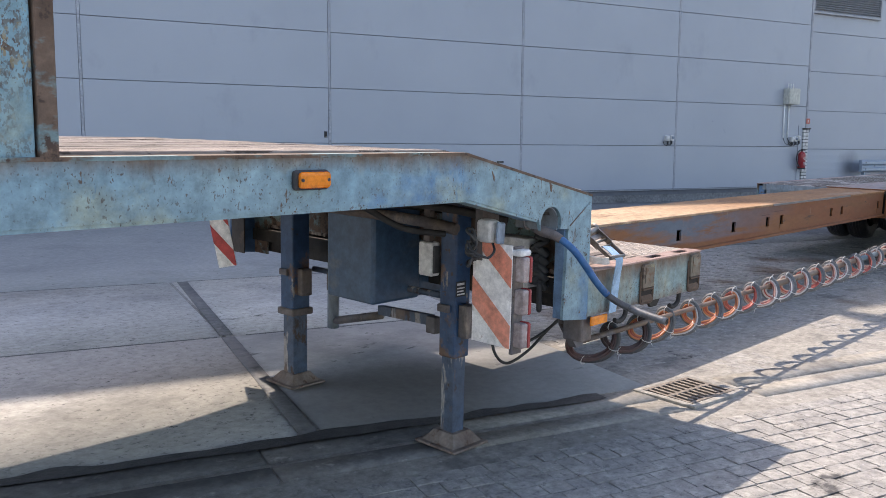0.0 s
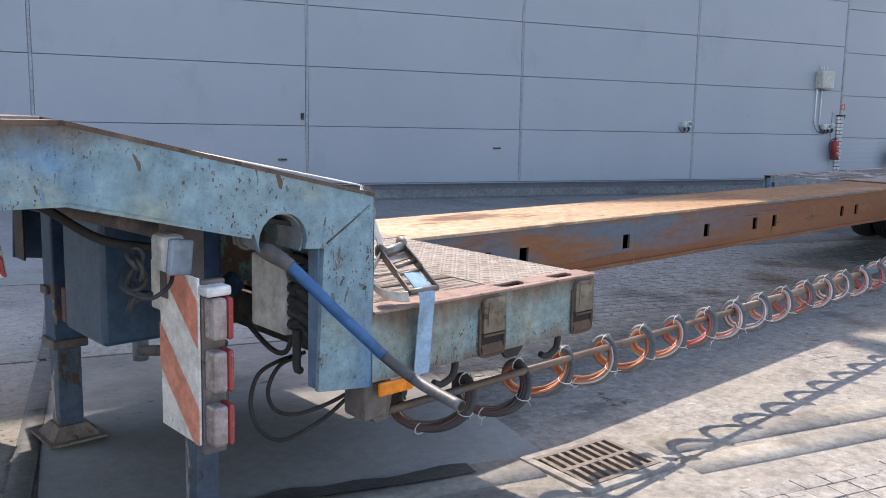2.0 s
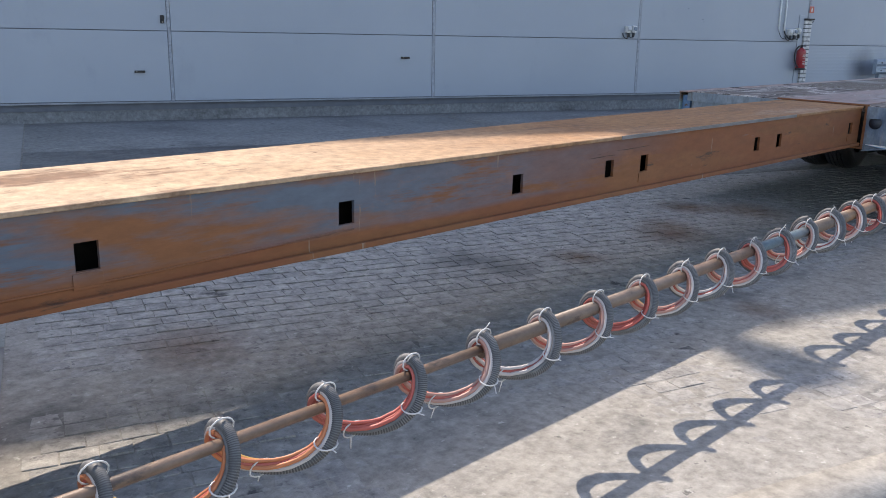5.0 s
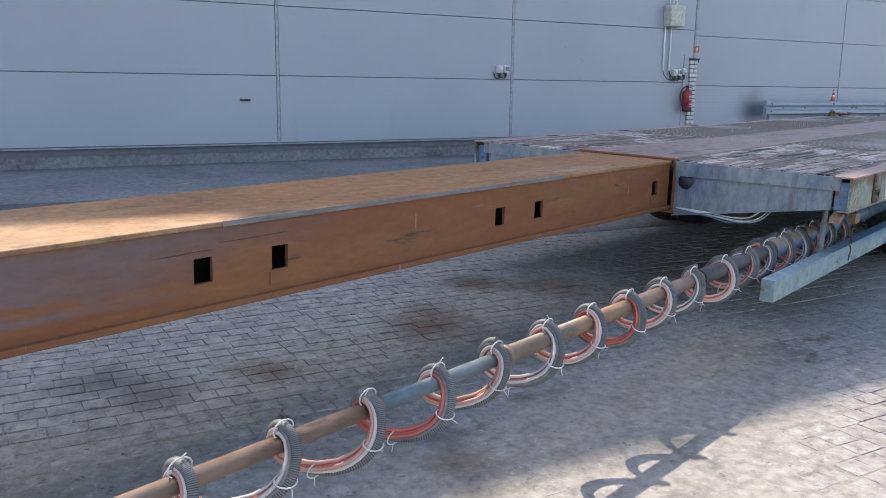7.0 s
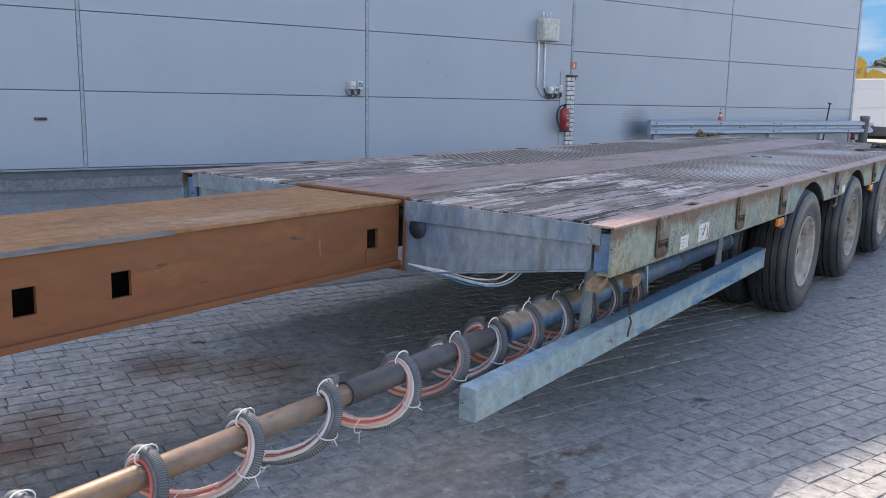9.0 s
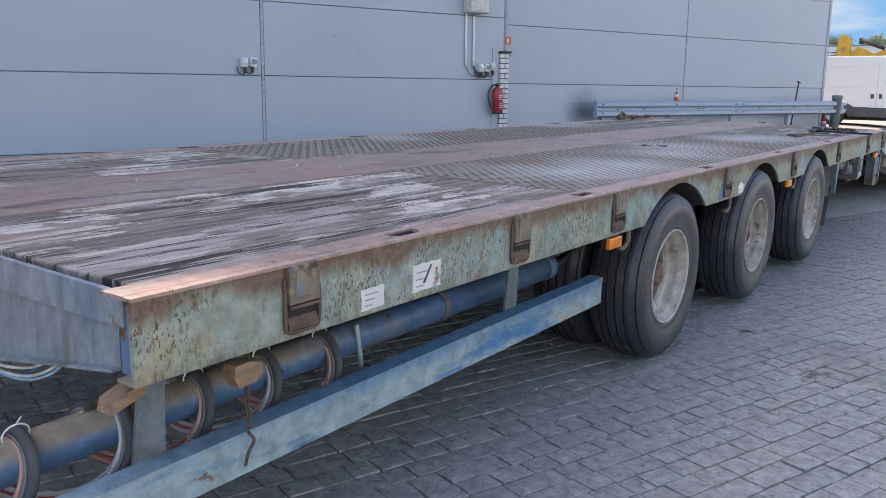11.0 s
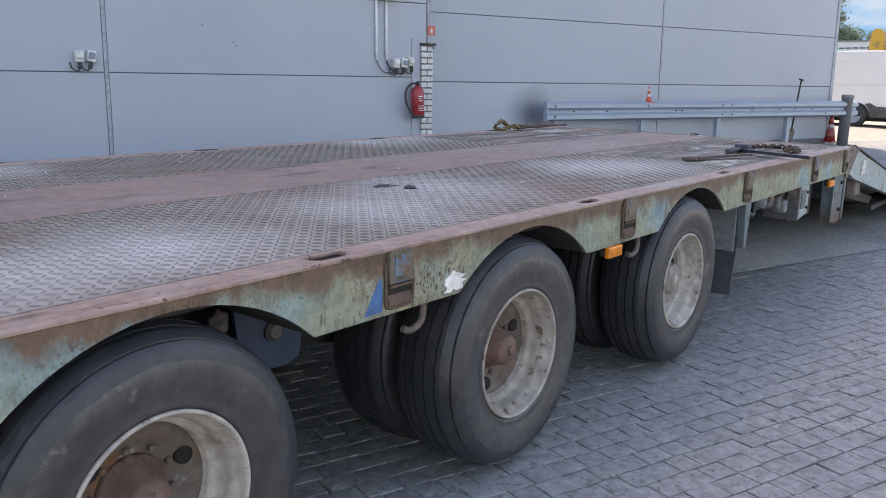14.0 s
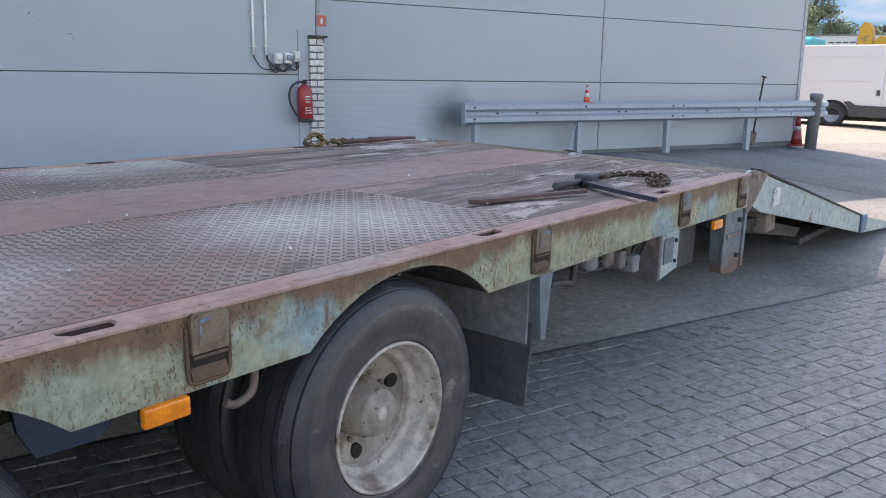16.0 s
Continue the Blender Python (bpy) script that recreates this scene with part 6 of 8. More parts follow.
part("paint_patch", prism(B(), [(14.185, 0.700), (14.255, 0.702), (14.258, 0.745), (14.252, 0.800), (14.240, 0.790), (14.212, 0.745)], "y", -0.0008, 0.0), blue_patch, trailer, "bare patch of deep blue paint")
for x, zc in ((12.845, 0.664), (15.545, 0.668), (18.76, 0.655)):
    m = part("side_marker", box(B(), x, x + 0.115, -0.016, 0.006, zc - 0.026, zc + 0.020, 0.006), amber, trailer, "amber side marker lamp")
    part("bracket", box(B(), x + 0.01, x + 0.12, 0.007, 0.03, zc - 0.02, RB + 0.01), under_mat, m)


def hook(x, y, z, flip=1):
    return tube(B(), curve([(x, y, z), (x, y - 0.004, z - 0.03), (x - 0.012 * flip, y - 0.005, z - 0.065), (x - 0.055 * flip, y - 0.004, z - 0.082), (x - 0.085 * flip, y, z - 0.072)], 5), 0.0108, 8)


for x in (13.09, 14.45, 15.86, 4.09, 3.60):
    part("rope_hook", hook(x, 0.02, RB + 0.006, 1), rust_dish if x > 10 else under_mat, trailer)
part("rope_hook", prism(B(), [(3.80, 0.69), (3.95, 0.69), (3.90, 0.635), (3.85, 0.635)], "y", 0.03, 0.045), under_mat, trailer)

# telescopic cable pole and its spiral of conduits
part("cable_pole", tube(B(), [(3.48, PY - 0.06, 0.475), (5.92, PY, 0.455)], 0.0138, 12), pole_mat, trailer, "thin rusty telescopic pole")
part("cable_pole", tube(B(), [(5.90, PY, 0.455), (7.62, PY, 0.4617)], 0.0228, 14), pole_mat, trailer, "rusty telescopic pole")
part("cable_pole", tube(B(), [(7.62, PY, 0.4617), (8.22, PY, 0.464)], 0.0228, 14), pole_mid, trailer, "blue-grey telescopic pole")
part("cable_pole", tube(B(), [(8.20, PY, 0.464), (9.9, PY, 0.48)], 0.030, 16), pole_mat, trailer, "rusty telescopic pole")
part("pole_collar", lathe(B(), [(0.0, 0), (0.035, 0), (0.036, 0.012), (0.0335, 0.022), (0.0, 0.022)], 16), pole_mat, trailer).matrix_basis = pose(8.195, PY, 0.464, 0, 0, 90)
part("pole_collar", lathe(B(), [(0.0, 0), (0.027, 0), (0.027, 0.02), (0.0, 0.02)], 14), pole_mat, trailer).matrix_basis = pose(5.90, PY, 0.455, 0, 0, 90)
part("pole_sleeve", tube(B(), [(9.62, PY, 0.478), (10.46, PY, 0.487)], 0.036, 18), sleeve_mat, trailer, "black inner sleeve")
part("outer_tube", tube(B(), [(10.44, PY, 0.487), (12.86, PY, 0.515)], 0.051, 24), tube_paint, trailer, "blue outer tube of the cable pole")
part("clamp_stay", bar3(B(), (11.62, PY - 0.052, 0.56), (11.645, PY - 0.052, 0.42), 0.014, 0.008, (1, 0, 0)), ramp_paint, trailer)
part("outer_tube_end", tube(B(), [(12.84, PY, 0.515), (12.90, PY, 0.516)], 0.056, 20), tube_paint, trailer)
part("pole_bracket", prism(B(), [(3.28, 0.69), (3.40, 0.69), (3.455, 0.60), (3.435, 0.50), (3.39, 0.495), (3.30, 0.61)], "y", 0.13, 0.17), inner_leg, trailer)
for k in range(2):
    part("tube_clamp", lathe(B(), [(0.0515, 0), (0.0565, 0), (0.0565, 0.03), (0.0515, 0.03)], 20), inner_leg, trailer).matrix_basis = pose(11.52 + 0.60 * k, PY, 0.498 + 0.0076 * k, 0, 0, 90)

PITCH = 0.2805


def coil(k, x_top, dark):
    """One turn: over the pole, down the near side, under and up behind to the turn before."""
    rnd = random.Random(k)
    lift = 0.012 * (x_top - 7) / 3 + (0.006 if x_top > 8.2 else 0.0)
    inside = 0.0265 if x_top < 8.2 else 0.034 if x_top < 9.6 else (0.036 if x_top < 10.40 else 0.051)
    wide = inside - 0.0265
    mid, half = 0.421 + lift + wide * 0.35, 0.083 + wide * 0.75
    wires = (grimy_wire, grimy_wire, white_wire, grimy_wire, grimy_wire) if x_top < 4.4 else (hose_mat, red_wire, orange_wire, red_wire, white_wire if k % 2 else orange_wire) if x_top > 10.0 else (white_wire if k % 2 else hose_mat, red_wire, deep_orange if x_top < 5.6 else orange_wire, yellow_wire if x_top < 5.6 or k % 5 == 1 else red_wire, deep_orange if x_top < 5.6 else white_wire if k % 4 == 0 else orange_wire if k % 2 else red_wire)
    strands = [("conduit", 0.0150, 0.008, 0.0, hose_dark if dark else hose_mat), ("wire", 0.0058, -0.013, 0.004, wires[0]), ("wire", 0.0062, -0.019, 0.013, wires[4]),
               ("wire", 0.0062, -0.008, 0.019, wires[1]), ("wire", 0.0062, 0.005, 0.023, wires[2]), ("wire", 0.0056, 0.017, 0.019, wires[3] if k % 3 else wires[0]), ("wire", 0.0056, -0.003, 0.028, wires[4])]
    first = None
    lean = rnd.uniform(-0.012, 0.012)
    for i, (nm, r, dx, dr, mt) in enumerate(strands):
        pts, radii = [], []
        n = 220 if i == 0 else 30
        for j in range(n + 1):
            t = 2 * math.pi * j / n
            # squeezed at the top, slack below
            rad_y = 0.052 + wide + 0.024 * (1 - math.cos(t)) / 2 - dr
            rad_z = half - dr
            spread = 0.5 + 0.5 * (1 - math.cos(t)) / 2
            x = x_top - PITCH * (t / (2 * math.pi)) + 0.052 * math.sin(t) + dx * spread
            y = PY - rad_y * math.sin(t) + lean * (1 - math.cos(t))
            z = mid + rad_z * math.cos(t) - (0.003 * rnd.random() if i else 0)
            pts.append((x, y, z))
            radii.append(r * (0.88 if (i == 0 and j % 2) else 1.0))
        bt = tube(B(), pts, r, 8 if i == 0 else 6, radii=radii)
        if i == 0:
            bt.faces.ensure_lookup_table()
            for q in range(n * 8):
                bt.faces[q].material_index = (q // 8) % 2
        ob = part(nm if first else "cable_turn", bt, [mt, groove_mat] if i == 0 else mt, first or trailer)
        first = first or ob
    for t in (0.15, 1.9, 3.4):
        x = x_top - PITCH * (t / (2 * math.pi)) + 0.052 * math.sin(t)
        rad_y = 0.052 + wide + 0.024 * (1 - math.cos(t)) / 2
        c = Vector((x, PY - (rad_y - 0.004) * math.sin(t) + lean * (1 - math.cos(t)), mid + (half - 0.004) * math.cos(t)))
        rad = Vector((0, -math.sin(t), math.cos(t)))
        ring = [c + rad * (0.025 * math.cos(a)) + Vector((1, 0, 0)) * (0.030 * math.sin(a)) for a in [2 * math.pi * i / 14 for i in range(14)]]
        b = tube(B(), ring, 0.0022, 5, closed=True)
        tip = c + rad * 0.024
        tube(b, [tip, tip + rad * (0.006 if t < 1 else 0.014) + Vector((rnd.uniform(-0.02, 0.02), 0, rnd.uniform(-0.025, 0.012)))], 0.0016, 5)
        part("cable_tie", b, tie_mat, first)


x, k = 3.92, 0
while x < 11.55:
    coil(k, x + (0.05 if 9.75 < x < 10.1 else 0.0), x < 4.4 or x > 10.2)
    x += PITCH if x < 10.3 else 0.226
    k += 1

# ---- gear under the gooseneck ----
for yl in (0.572, 1.815):
    LX, LH = (3.055, 0.049) if yl < 1 else (3.08, 0.058)
    leg = part("landing_leg", box(B(), LX - LH, LX + LH, yl - LH, yl + LH, 0.43, 1.22, 0.008), leg_paint, trailer, "dark blue landing leg")
    part("inner_leg", box(B(), LX - LH + 0.01, LX + LH - 0.01, yl - LH + 0.01, yl + LH - 0.01, 0.03, 0.45, 0.006), leg_inner, leg, "rust-streaked inner leg")
    b = box(B(), LX - 0.115, LX + 0.115, yl - 0.125, yl + 0.125, 0.020, 0.032, 0.003)
    lo = [b.verts.new((LX + sx * 0.095, yl + sy * 0.10, 0.032)) for sx, sy in ((-1, -1), (1, -1), (1, 1), (-1, 1))]
    hi = [b.verts.new((LX + sx * 0.058, yl + sy * 0.06, 0.082)) for sx, sy in ((-1, -1), (1, -1), (1, 1), (-1, 1))]
    for k in range(4):
        b.faces.new((lo[k], lo[(k + 1) % 4], hi[(k + 1) % 4], hi[k]))
    b.faces.new(hi)
    part("foot", b, foot_mat, leg, "rusty foot plate")
    part("bolt_plate", box(B(), LX - LH - 0.016, LX - LH, yl - 0.02, yl + 0.05, 0.64, 0.675, 0.004), inner_leg, leg)
    if yl > 1:
        part("clamp", box(B(), LX - 0.072, LX + 0.072, yl - 0.072, yl + 0.072, 0.415, 0.455, 0.008), inner_leg, leg)
    part("gear_housing", box(B(), LX - 0.03, LX + 0.04, yl - 0.105, yl - LH, 0.53, 0.68, 0.008), inner_leg, leg, "rusty gear housing")
part("leg_shaft", tube(B(), [(3.16, 0.62, 0.67), (3.16, 1.75, 0.67)], 0.016, 10), leg_inner, trailer)
part("leg_brace", bar3(B(), (3.142, 0.80, 0.545), (3.37, 1.42, 0.46), 0.05, 0.035, (0, 0, 1)), leg_inner, trailer)
part("leg_brace", bar3(B(), (3.12, 0.66, 0.79), (3.235, 0.665, 0.865), 0.06, 0.04, (1, 0, 0)), leg_paint, trailer)
part("brace_foot", box(B(), 3.10, 3.145, 0.74, 0.80, 0.49, 0.57, 0.004), inner_leg, trailer)
part("cross_tube", tube(B(), [(3.46, 1.93, 0.296), (3.40, 1.45, 0.42)], 0.024, 10), inner_leg, trailer)
plate = part("name_plate", box(B(), 3.005, 3.070, 0.519, 0.5225, 0.716, 0.786, 0.001), black_rubber, trailer, "small dark plate with pale lines")
for k, (w, z) in enumerate(((0.046, 0.768), (0.050, 0.752), (0.042, 0.738), (0.050, 0.724))):
    part("printed_line", box(B(), 3.011, 3.011 + w, 0.5175, 0.5188, z, z + (0.010 if k == 0 else 0.006)), grey_box, plate)
part("air_pipe", tube(B(), curve([(2.80, 1.25, 1.08), (2.90, 0.95, 1.06), (2.98, 0.70, 1.04), (3.0, 0.52, 1.02)], 6), 0.026, 10), inner_leg, trailer)
part("air_hose", tube(B(), curve([(2.86, 1.75, 1.18), (2.95, 1.45, 1.17), (3.03, 1.20, 1.14), (3.06, 1.09, 1.05), (3.07, 1.07, 0.93)], 6), 0.022, 10), black_rubber, trailer)
part("air_hose", tube(B(), curve([(2.6, 0.85, 1.20), (2.78, 0.72, 1.15), (2.9, 0.45, 1.12), (3.02, 0.25, 1.08)], 6), 0.018, 8), under_mat, trailer)
hz = [(3.13 + (0.045 if i % 2 else 0.0), 0.185 - 0.03 * (i % 2), 1.02 - 0.024 * i) for i in range(10)]
part("coiled_hose", tube(B(), curve(hz, 6), 0.013, 8), black_rubber, trailer)
# tool box between the legs
tank = part("storage_box", box(B(), 2.92, 3.235, 0.98, 1.33, 0.615, 1.13, 0.016), tank_paint, trailer, "dusty dark blue steel storage box")
part("box_tail", box(B(), 3.23, 3.60, 0.985, 1.325, 0.62, 0.735, 0.02), tank_paint, tank)
part("bracket", box(B(), 2.95, 3.07, 1.33, 1.37, 0.63, 0.72, 0.004), inner_leg, tank)
part("drop_pipe", tube(B(), curve([(3.46, 1.95, 0.66), (3.46, 1.95, 0.45), (3.46, 1.95, 0.25)], 4), 0.036, 12), cross_paint, trailer)
j = part("junction_box", box(B(), 2.972, 3.03, 0.645, 0.728, 0.795, 0.950, 0.008), grey_box, trailer, "grey electrical junction box")
part("cable_entry", box(B(), 2.98, 3.022, 0.634, 0.645, 0.81, 0.935, 0.004), hose_dark, j)
part("box_strap", box(B(), 2.985, 3.015, 0.67, 0.71, 0.950, 1.13, 0.003), inner_leg, j)
c = part("connector_box", box(B(), 3.13, 3.22, 0.22, 0.40, 0.785, 1.0, 0.008), grey_box, trailer, "grey connector box with black plugs")
for i in range(5):
    part("cable_gland", tube(B(), curve([(3.15, 0.215, 0.82 + 0.035 * i), (3.15, 0.17, 0.815 + 0.035 * i), (3.17, 0.15, 0.79 + 0.035 * i)], 4), 0.017, 8), hose_dark, c)
so = part("trailer_socket", box(B(), 2.718, 2.776, 0.080, 0.160, 1.028, 1.118, 0.016), grey_box, trailer, "grey trailer socket with a hinged lid")
b = box(B(), -0.038, 0.038, -0.008, 0.008, -0.042, 0.042, 0.0075)
bmesh.ops.transform(b, matrix=pose(2.746, 0.058, 1.070, 0, 8, 22), verts=b.verts)
part("lid", b, lid_blue, so)
part("rusty_bracket", box(B(), 2.76, 2.86, 0.16, 0.20, 0.95, 1.2, 0.004), inner_leg, trailer)
# warning boards with red and white stripes


def board(m, name_label, red, w=0.195, h=0.40):
    bd = part("warning_board", box(B(), -0.006, 0.0, 0.0, w, 0.0, h, 0.001), sign_white, trailer, name_label)
    bd.matrix_basis = m
    s = 0.11
    for c0 in (-0.02, 0.235, 0.49):
        # a band that climbs away from the near edge, clipped to the board
        poly = []
        lo, hi = c0, c0 + s
        cand = [(0.0, lo), (w, lo + 0.17), (w, hi + 0.17), (0.0, hi)]
        for i in range(4):
            p, q = cand[i], cand[(i + 1) % 4]
            n = 12
            for t in range(n):
                y, z = p[0] + (q[0] - p[0]) * t / n, p[1] + (q[1] - p[1]) * t / n
                poly.append((y, min(h, max(0.0, z))))
        clean = []
        for p in poly:
            if not clean or (abs(p[0] - clean[-1][0]) + abs(p[1] - clean[-1][1])) > 1e-4:
                clean.append(p)
        if max(p[1] for p in clean) - min(p[1] for p in clean) < 0.01:
            continue
        part("stripe", prism(B(), clean, "x", -0.0085, -0.0062), red, bd)
    return bd


board(pose(2.77, 0.012, 0.625), "faded red and white striped warning board", sign_red)
board(pose(3.0, 2.275, 0.64, -12, 0, 28), "red and white striped warning board, twisted on its bracket", sign_red2, 0.12, 0.40)
part("board_bracket", box(B(), 2.772, 2.83, 0.005, 0.022, 0.60, 1.02, 0.003), inner_leg, trailer)
for z in (0.885, 0.76, 0.63):
    tl = part("tail_lamp", box(B(), 2.775, 2.812, -0.04, 0.008, z, z + 0.098, 0.008), clear_lens, trailer, "tail lamp with clear front and red rear")
    part("lens", box(B(), 2.812, 2.828, -0.042, 0.008, z - 0.002, z + 0.10, 0.008), red_lens, tl, "red rear lens")
part("lamp_cap", box(B(), 2.765, 2.83, -0.03, 0.02, 0.985, 1.01, 0.008), grey_box, trailer)
# swung-out pipe handle
path = curve([(2.945, 0.075, 1.080), (2.958, 0.02, 1.066), (2.966, -0.05, 1.047), (2.992, -0.110, 1.000), (3.060, -0.126, 0.928), (3.141, -0.128, 0.853), (3.188, -0.158, 0.799), (3.206, -0.225, 0.767), (3.210, -0.310, 0.749), (3.214, -0.400, 0.736)], 5)
k2 = int(len(path) * 0.66)
ph = part("swing_handle", tube(B(), path[10:k2], 0.0145, 14), pipe_blue, trailer, "blue pipe handle with a bare steel end")
k3 = int(len(path) * 0.80)
part("grip_sleeve", tube(B(), path[k2 - 1:k3 + 1], 0.0140, 14), sleeve_mat, ph, "black worn section")
part("bare_end", tube(B(), path[k3:], 0.0145, 14), dull_steel, ph, "bare dusty steel end")
out_way = (path[-1] - path[-2]).normalized()
# dark disc over the pipe end, for the shade inside it
part("bore", tube(B(), [path[-1] + out_way * 0.0004, path[-1] + out_way * 0.0010], 0.0118, 14), pocket_mat, ph, "dark open pipe end")
part("clevis", tube(B(), path[1:12], 0.020, 10, radii=[0.012, 0.015, 0.018, 0.020, 0.021, 0.021, 0.0205, 0.0195, 0.0185, 0.0175, 0.0165]), inner_leg, ph)
ring = [Vector((2.92, 0.06, 1.10)) + Vector((0.022 * math.cos(a), -0.008 * math.cos(a), 0.026 * math.sin(a))) for a in [2 * math.pi * i / 16 for i in range(16)]]
part("eye_ring", tube(B(), ring, 0.005, 6, closed=True), inner_leg, ph)
# loose cables
for pts, r in (([(3.32, 0.40, 0.665), (3.227, 0.414, 0.648), (3.159, 0.414, 0.617), (3.133, 0.412, 0.533), (3.165, 0.410, 0.443), (3.251, 0.409, 0.393), (3.393, 0.405, 0.428), (3.51, 0.39, 0.505), (3.56, 0.36, 0.56)], 0.0068),
               ([(3.30, 0.395, 0.66), (3.225, 0.40, 0.638), (3.186, 0.40, 0.57), (3.21, 0.40, 0.503), (3.288, 0.40, 0.470), (3.42, 0.40, 0.480), (3.53, 0.38, 0.525), (3.57, 0.35, 0.57)], 0.0068),
               ([(3.123, 0.15, 0.82), (3.121, 0.147, 0.76), (3.122, 0.147, 0.715), (3.14, 0.16, 0.70)], 0.012),
               ([(2.75, 0.10, 1.03), (2.722, 0.065, 1.005), (2.68, 0.052, 0.985), (2.65, 0.055, 0.988), (2.62, 0.085, 1.01), (2.64, 0.13, 1.04)], 0.005),
               ([(2.5, 0.9, 1.16), (2.66, 0.8, 1.13), (2.80, 0.66, 1.03), (2.96, 0.55, 1.0)], 0.014),
               ([(3.16, 0.50, 0.78), (3.16, 0.35, 0.72), (3.17, 0.28, 0.72), (3.18, 0.25, 0.78)], 0.008)):
    part("loose_cable", tube(B(), curve(pts, 8), r, 8), black_rubber, trailer)
b = B()
for k in range(5):
    m = pose(2.678 + 0.008 * (k % 2), 0.142, 1.062 - 0.026 * k, 50 + 37 * k, 20 - 15 * k, 70 * k)
    tube(b, [m @ Vector((0.019 * math.cos(a), 0.028 * math.sin(a), 0.006 * math.sin(2 * a + k))) for a in [2 * math.pi * q / 16 for q in range(16)]], 0.0065, 6, closed=True)
part("tangled_hose", b, hose_dark, trailer, "grimy tangle of thin hoses")
for k in range(4):
    sag, off = (0.0, 0.014, 0.030, 0.020)[k], (0.0, 0.035, -0.02, 0.05)[k]
    part("loose_cable", tube(B(), curve([(10.73, 0.965, 0.592), (10.725, 0.90, 0.594 - 0.3 * sag), (10.73, 0.76, 0.590 - 0.7 * sag), (10.75, 0.62 - off, 0.578 - sag), (10.79, 0.53 - off, 0.592 - 0.5 * sag), (10.84, 0.47 - off, 0.66)], 8), 0.0042, 6), (strap_grey, strap_grey, bar_paint, strap_blue)[k], trailer, "thin sagging hose")
part("amber_reflector", box(B(), 3.285, 3.41, -0.012, 0.0, 0.635, 0.675, 0.005), amber, trailer, "amber reflector")
part("ground_bracket", box(B(), 3.26, 3.34, 0.02, 0.12, 0.56, 0.67, 0.01), inner_leg, trailer)
# ---- tail of the trailer ----
part("tail_post", prism(B(), [(19.0, 0.70), (19.30, 0.70), (19.31, 0.335), (19.19, 0.32), (19.05, 0.345)], "y", 0.03, 0.10), tail_paint, trailer, "blue tail post with rusty edge")
part("tail_post_rib", box(B(), 19.01, 19.045, 0.018, 0.03, 0.36, 0.69, 0.003), tail_paint, trailer)
part("tail_post_rib", box(B(), 19.07, 19.27, 0.020, 0.03, 0.53, 0.555, 0.003), inner_leg, trailer)
for z in (0.42, 0.62):
    part("tail_bolt", tube(B(), [(19.24, 0.03, z), (19.24, 0.012, z)], 0.013, 8), under_mat, trailer)
part("tail_post_edge", box(B(), 19.312, 19.35, 0.02, 0.11, 0.34, 0.70, 0.004), tail_paint, trailer)
vb = part("valve_box", prism(B(), [(18.05, 0.68), (18.27, 0.68), (18.27, 0.49), (18.08, 0.46)], "y", 0.03, 0.24), ramp_paint, trailer, "light blue valve box")
vb.location = (0.155, 0, 0)
part("rusty_edge", box(B(), 18.045, 18.075, 0.024, 0.245, 0.46, 0.69, 0.004), inner_leg, vb)
for z in (0.53, 0.63):
    part("cover_screw", tube(B(), [(18.23, 0.03, z), (18.23, 0.020, z)], 0.010, 8), under_mat, vb)
part("cover_plate", box(B(), 18.10, 18.20, 0.022, 0.03, 0.53, 0.65, 0.003), tail_paint, vb)
part("valve", lathe(B(), [(0, 0), (0.03, 0), (0.042, 0.015), (0.042, 0.06), (0.03, 0.085), (0, 0.085)], 16, "z"), guard_grey, trailer).location = (17.66, 0.10, 0.60)
part("valve", box(B(), 17.78, 17.92, 0.08, 0.2, 0.58, 0.68, 0.02), inner_leg, trailer)
part("air_pipe", tube(B(), curve([(17.33, 0.08, 0.60), (17.42, 0.08, 0.595), (17.50, 0.08, 0.58), (17.52, 0.08, 0.66)], 5), 0.014, 8), hose_dark, trailer)
part("air_tank", lathe(B(), [(0, 0), (0.08, 0.01), (0.11, 0.05), (0.11, 0.75), (0.08, 0.79), (0, 0.8)], 20), under_mat, trailer).matrix_basis = pose(18.4, 0.6, 0.55)
part("tail_lamp_bar", box(B(), 18.40, 18.92, 0.14, 0.22, 0.41, 0.69, 0.01), hose_dark, trailer)
for i, (x, z) in enumerate(((17.86, 0.60), (17.95, 0.64), (18.0, 0.56), (17.78, 0.65), (18.33, 0.64))):
    part("brake_valve", box(B(), x, x + 0.06, 0.05 + 0.02 * (i % 2), 0.12, z - 0.03, z + 0.05, 0.012), (inner_leg, under_mat, guard_grey, foot_mat, inner_leg)[i], trailer)
for i in range(5):
    part("air_line", tube(B(), curve([(17.5 + 0.1 * i, 0.12, 0.68), (17.6 + 0.12 * i, 0.09, 0.60 - 0.012 * i), (17.8 + 0.1 * i, 0.10, 0.63), (18.0 + 0.08 * i, 0.12, 0.69)], 6), 0.007, 6), black_rubber, trailer)
part("tow_bracket", prism(B(), [(19.34, 0.56), (19.85, 0.545), (19.85, 0.49), (19.34, 0.50)], "y", 0.12, 0.18), under_mat, trailer)
part("tow_bracket", box(B(), 19.84, 20.02, 0.06, 0.18, 0.45, 0.60, 0.01), foot_mat, trailer)
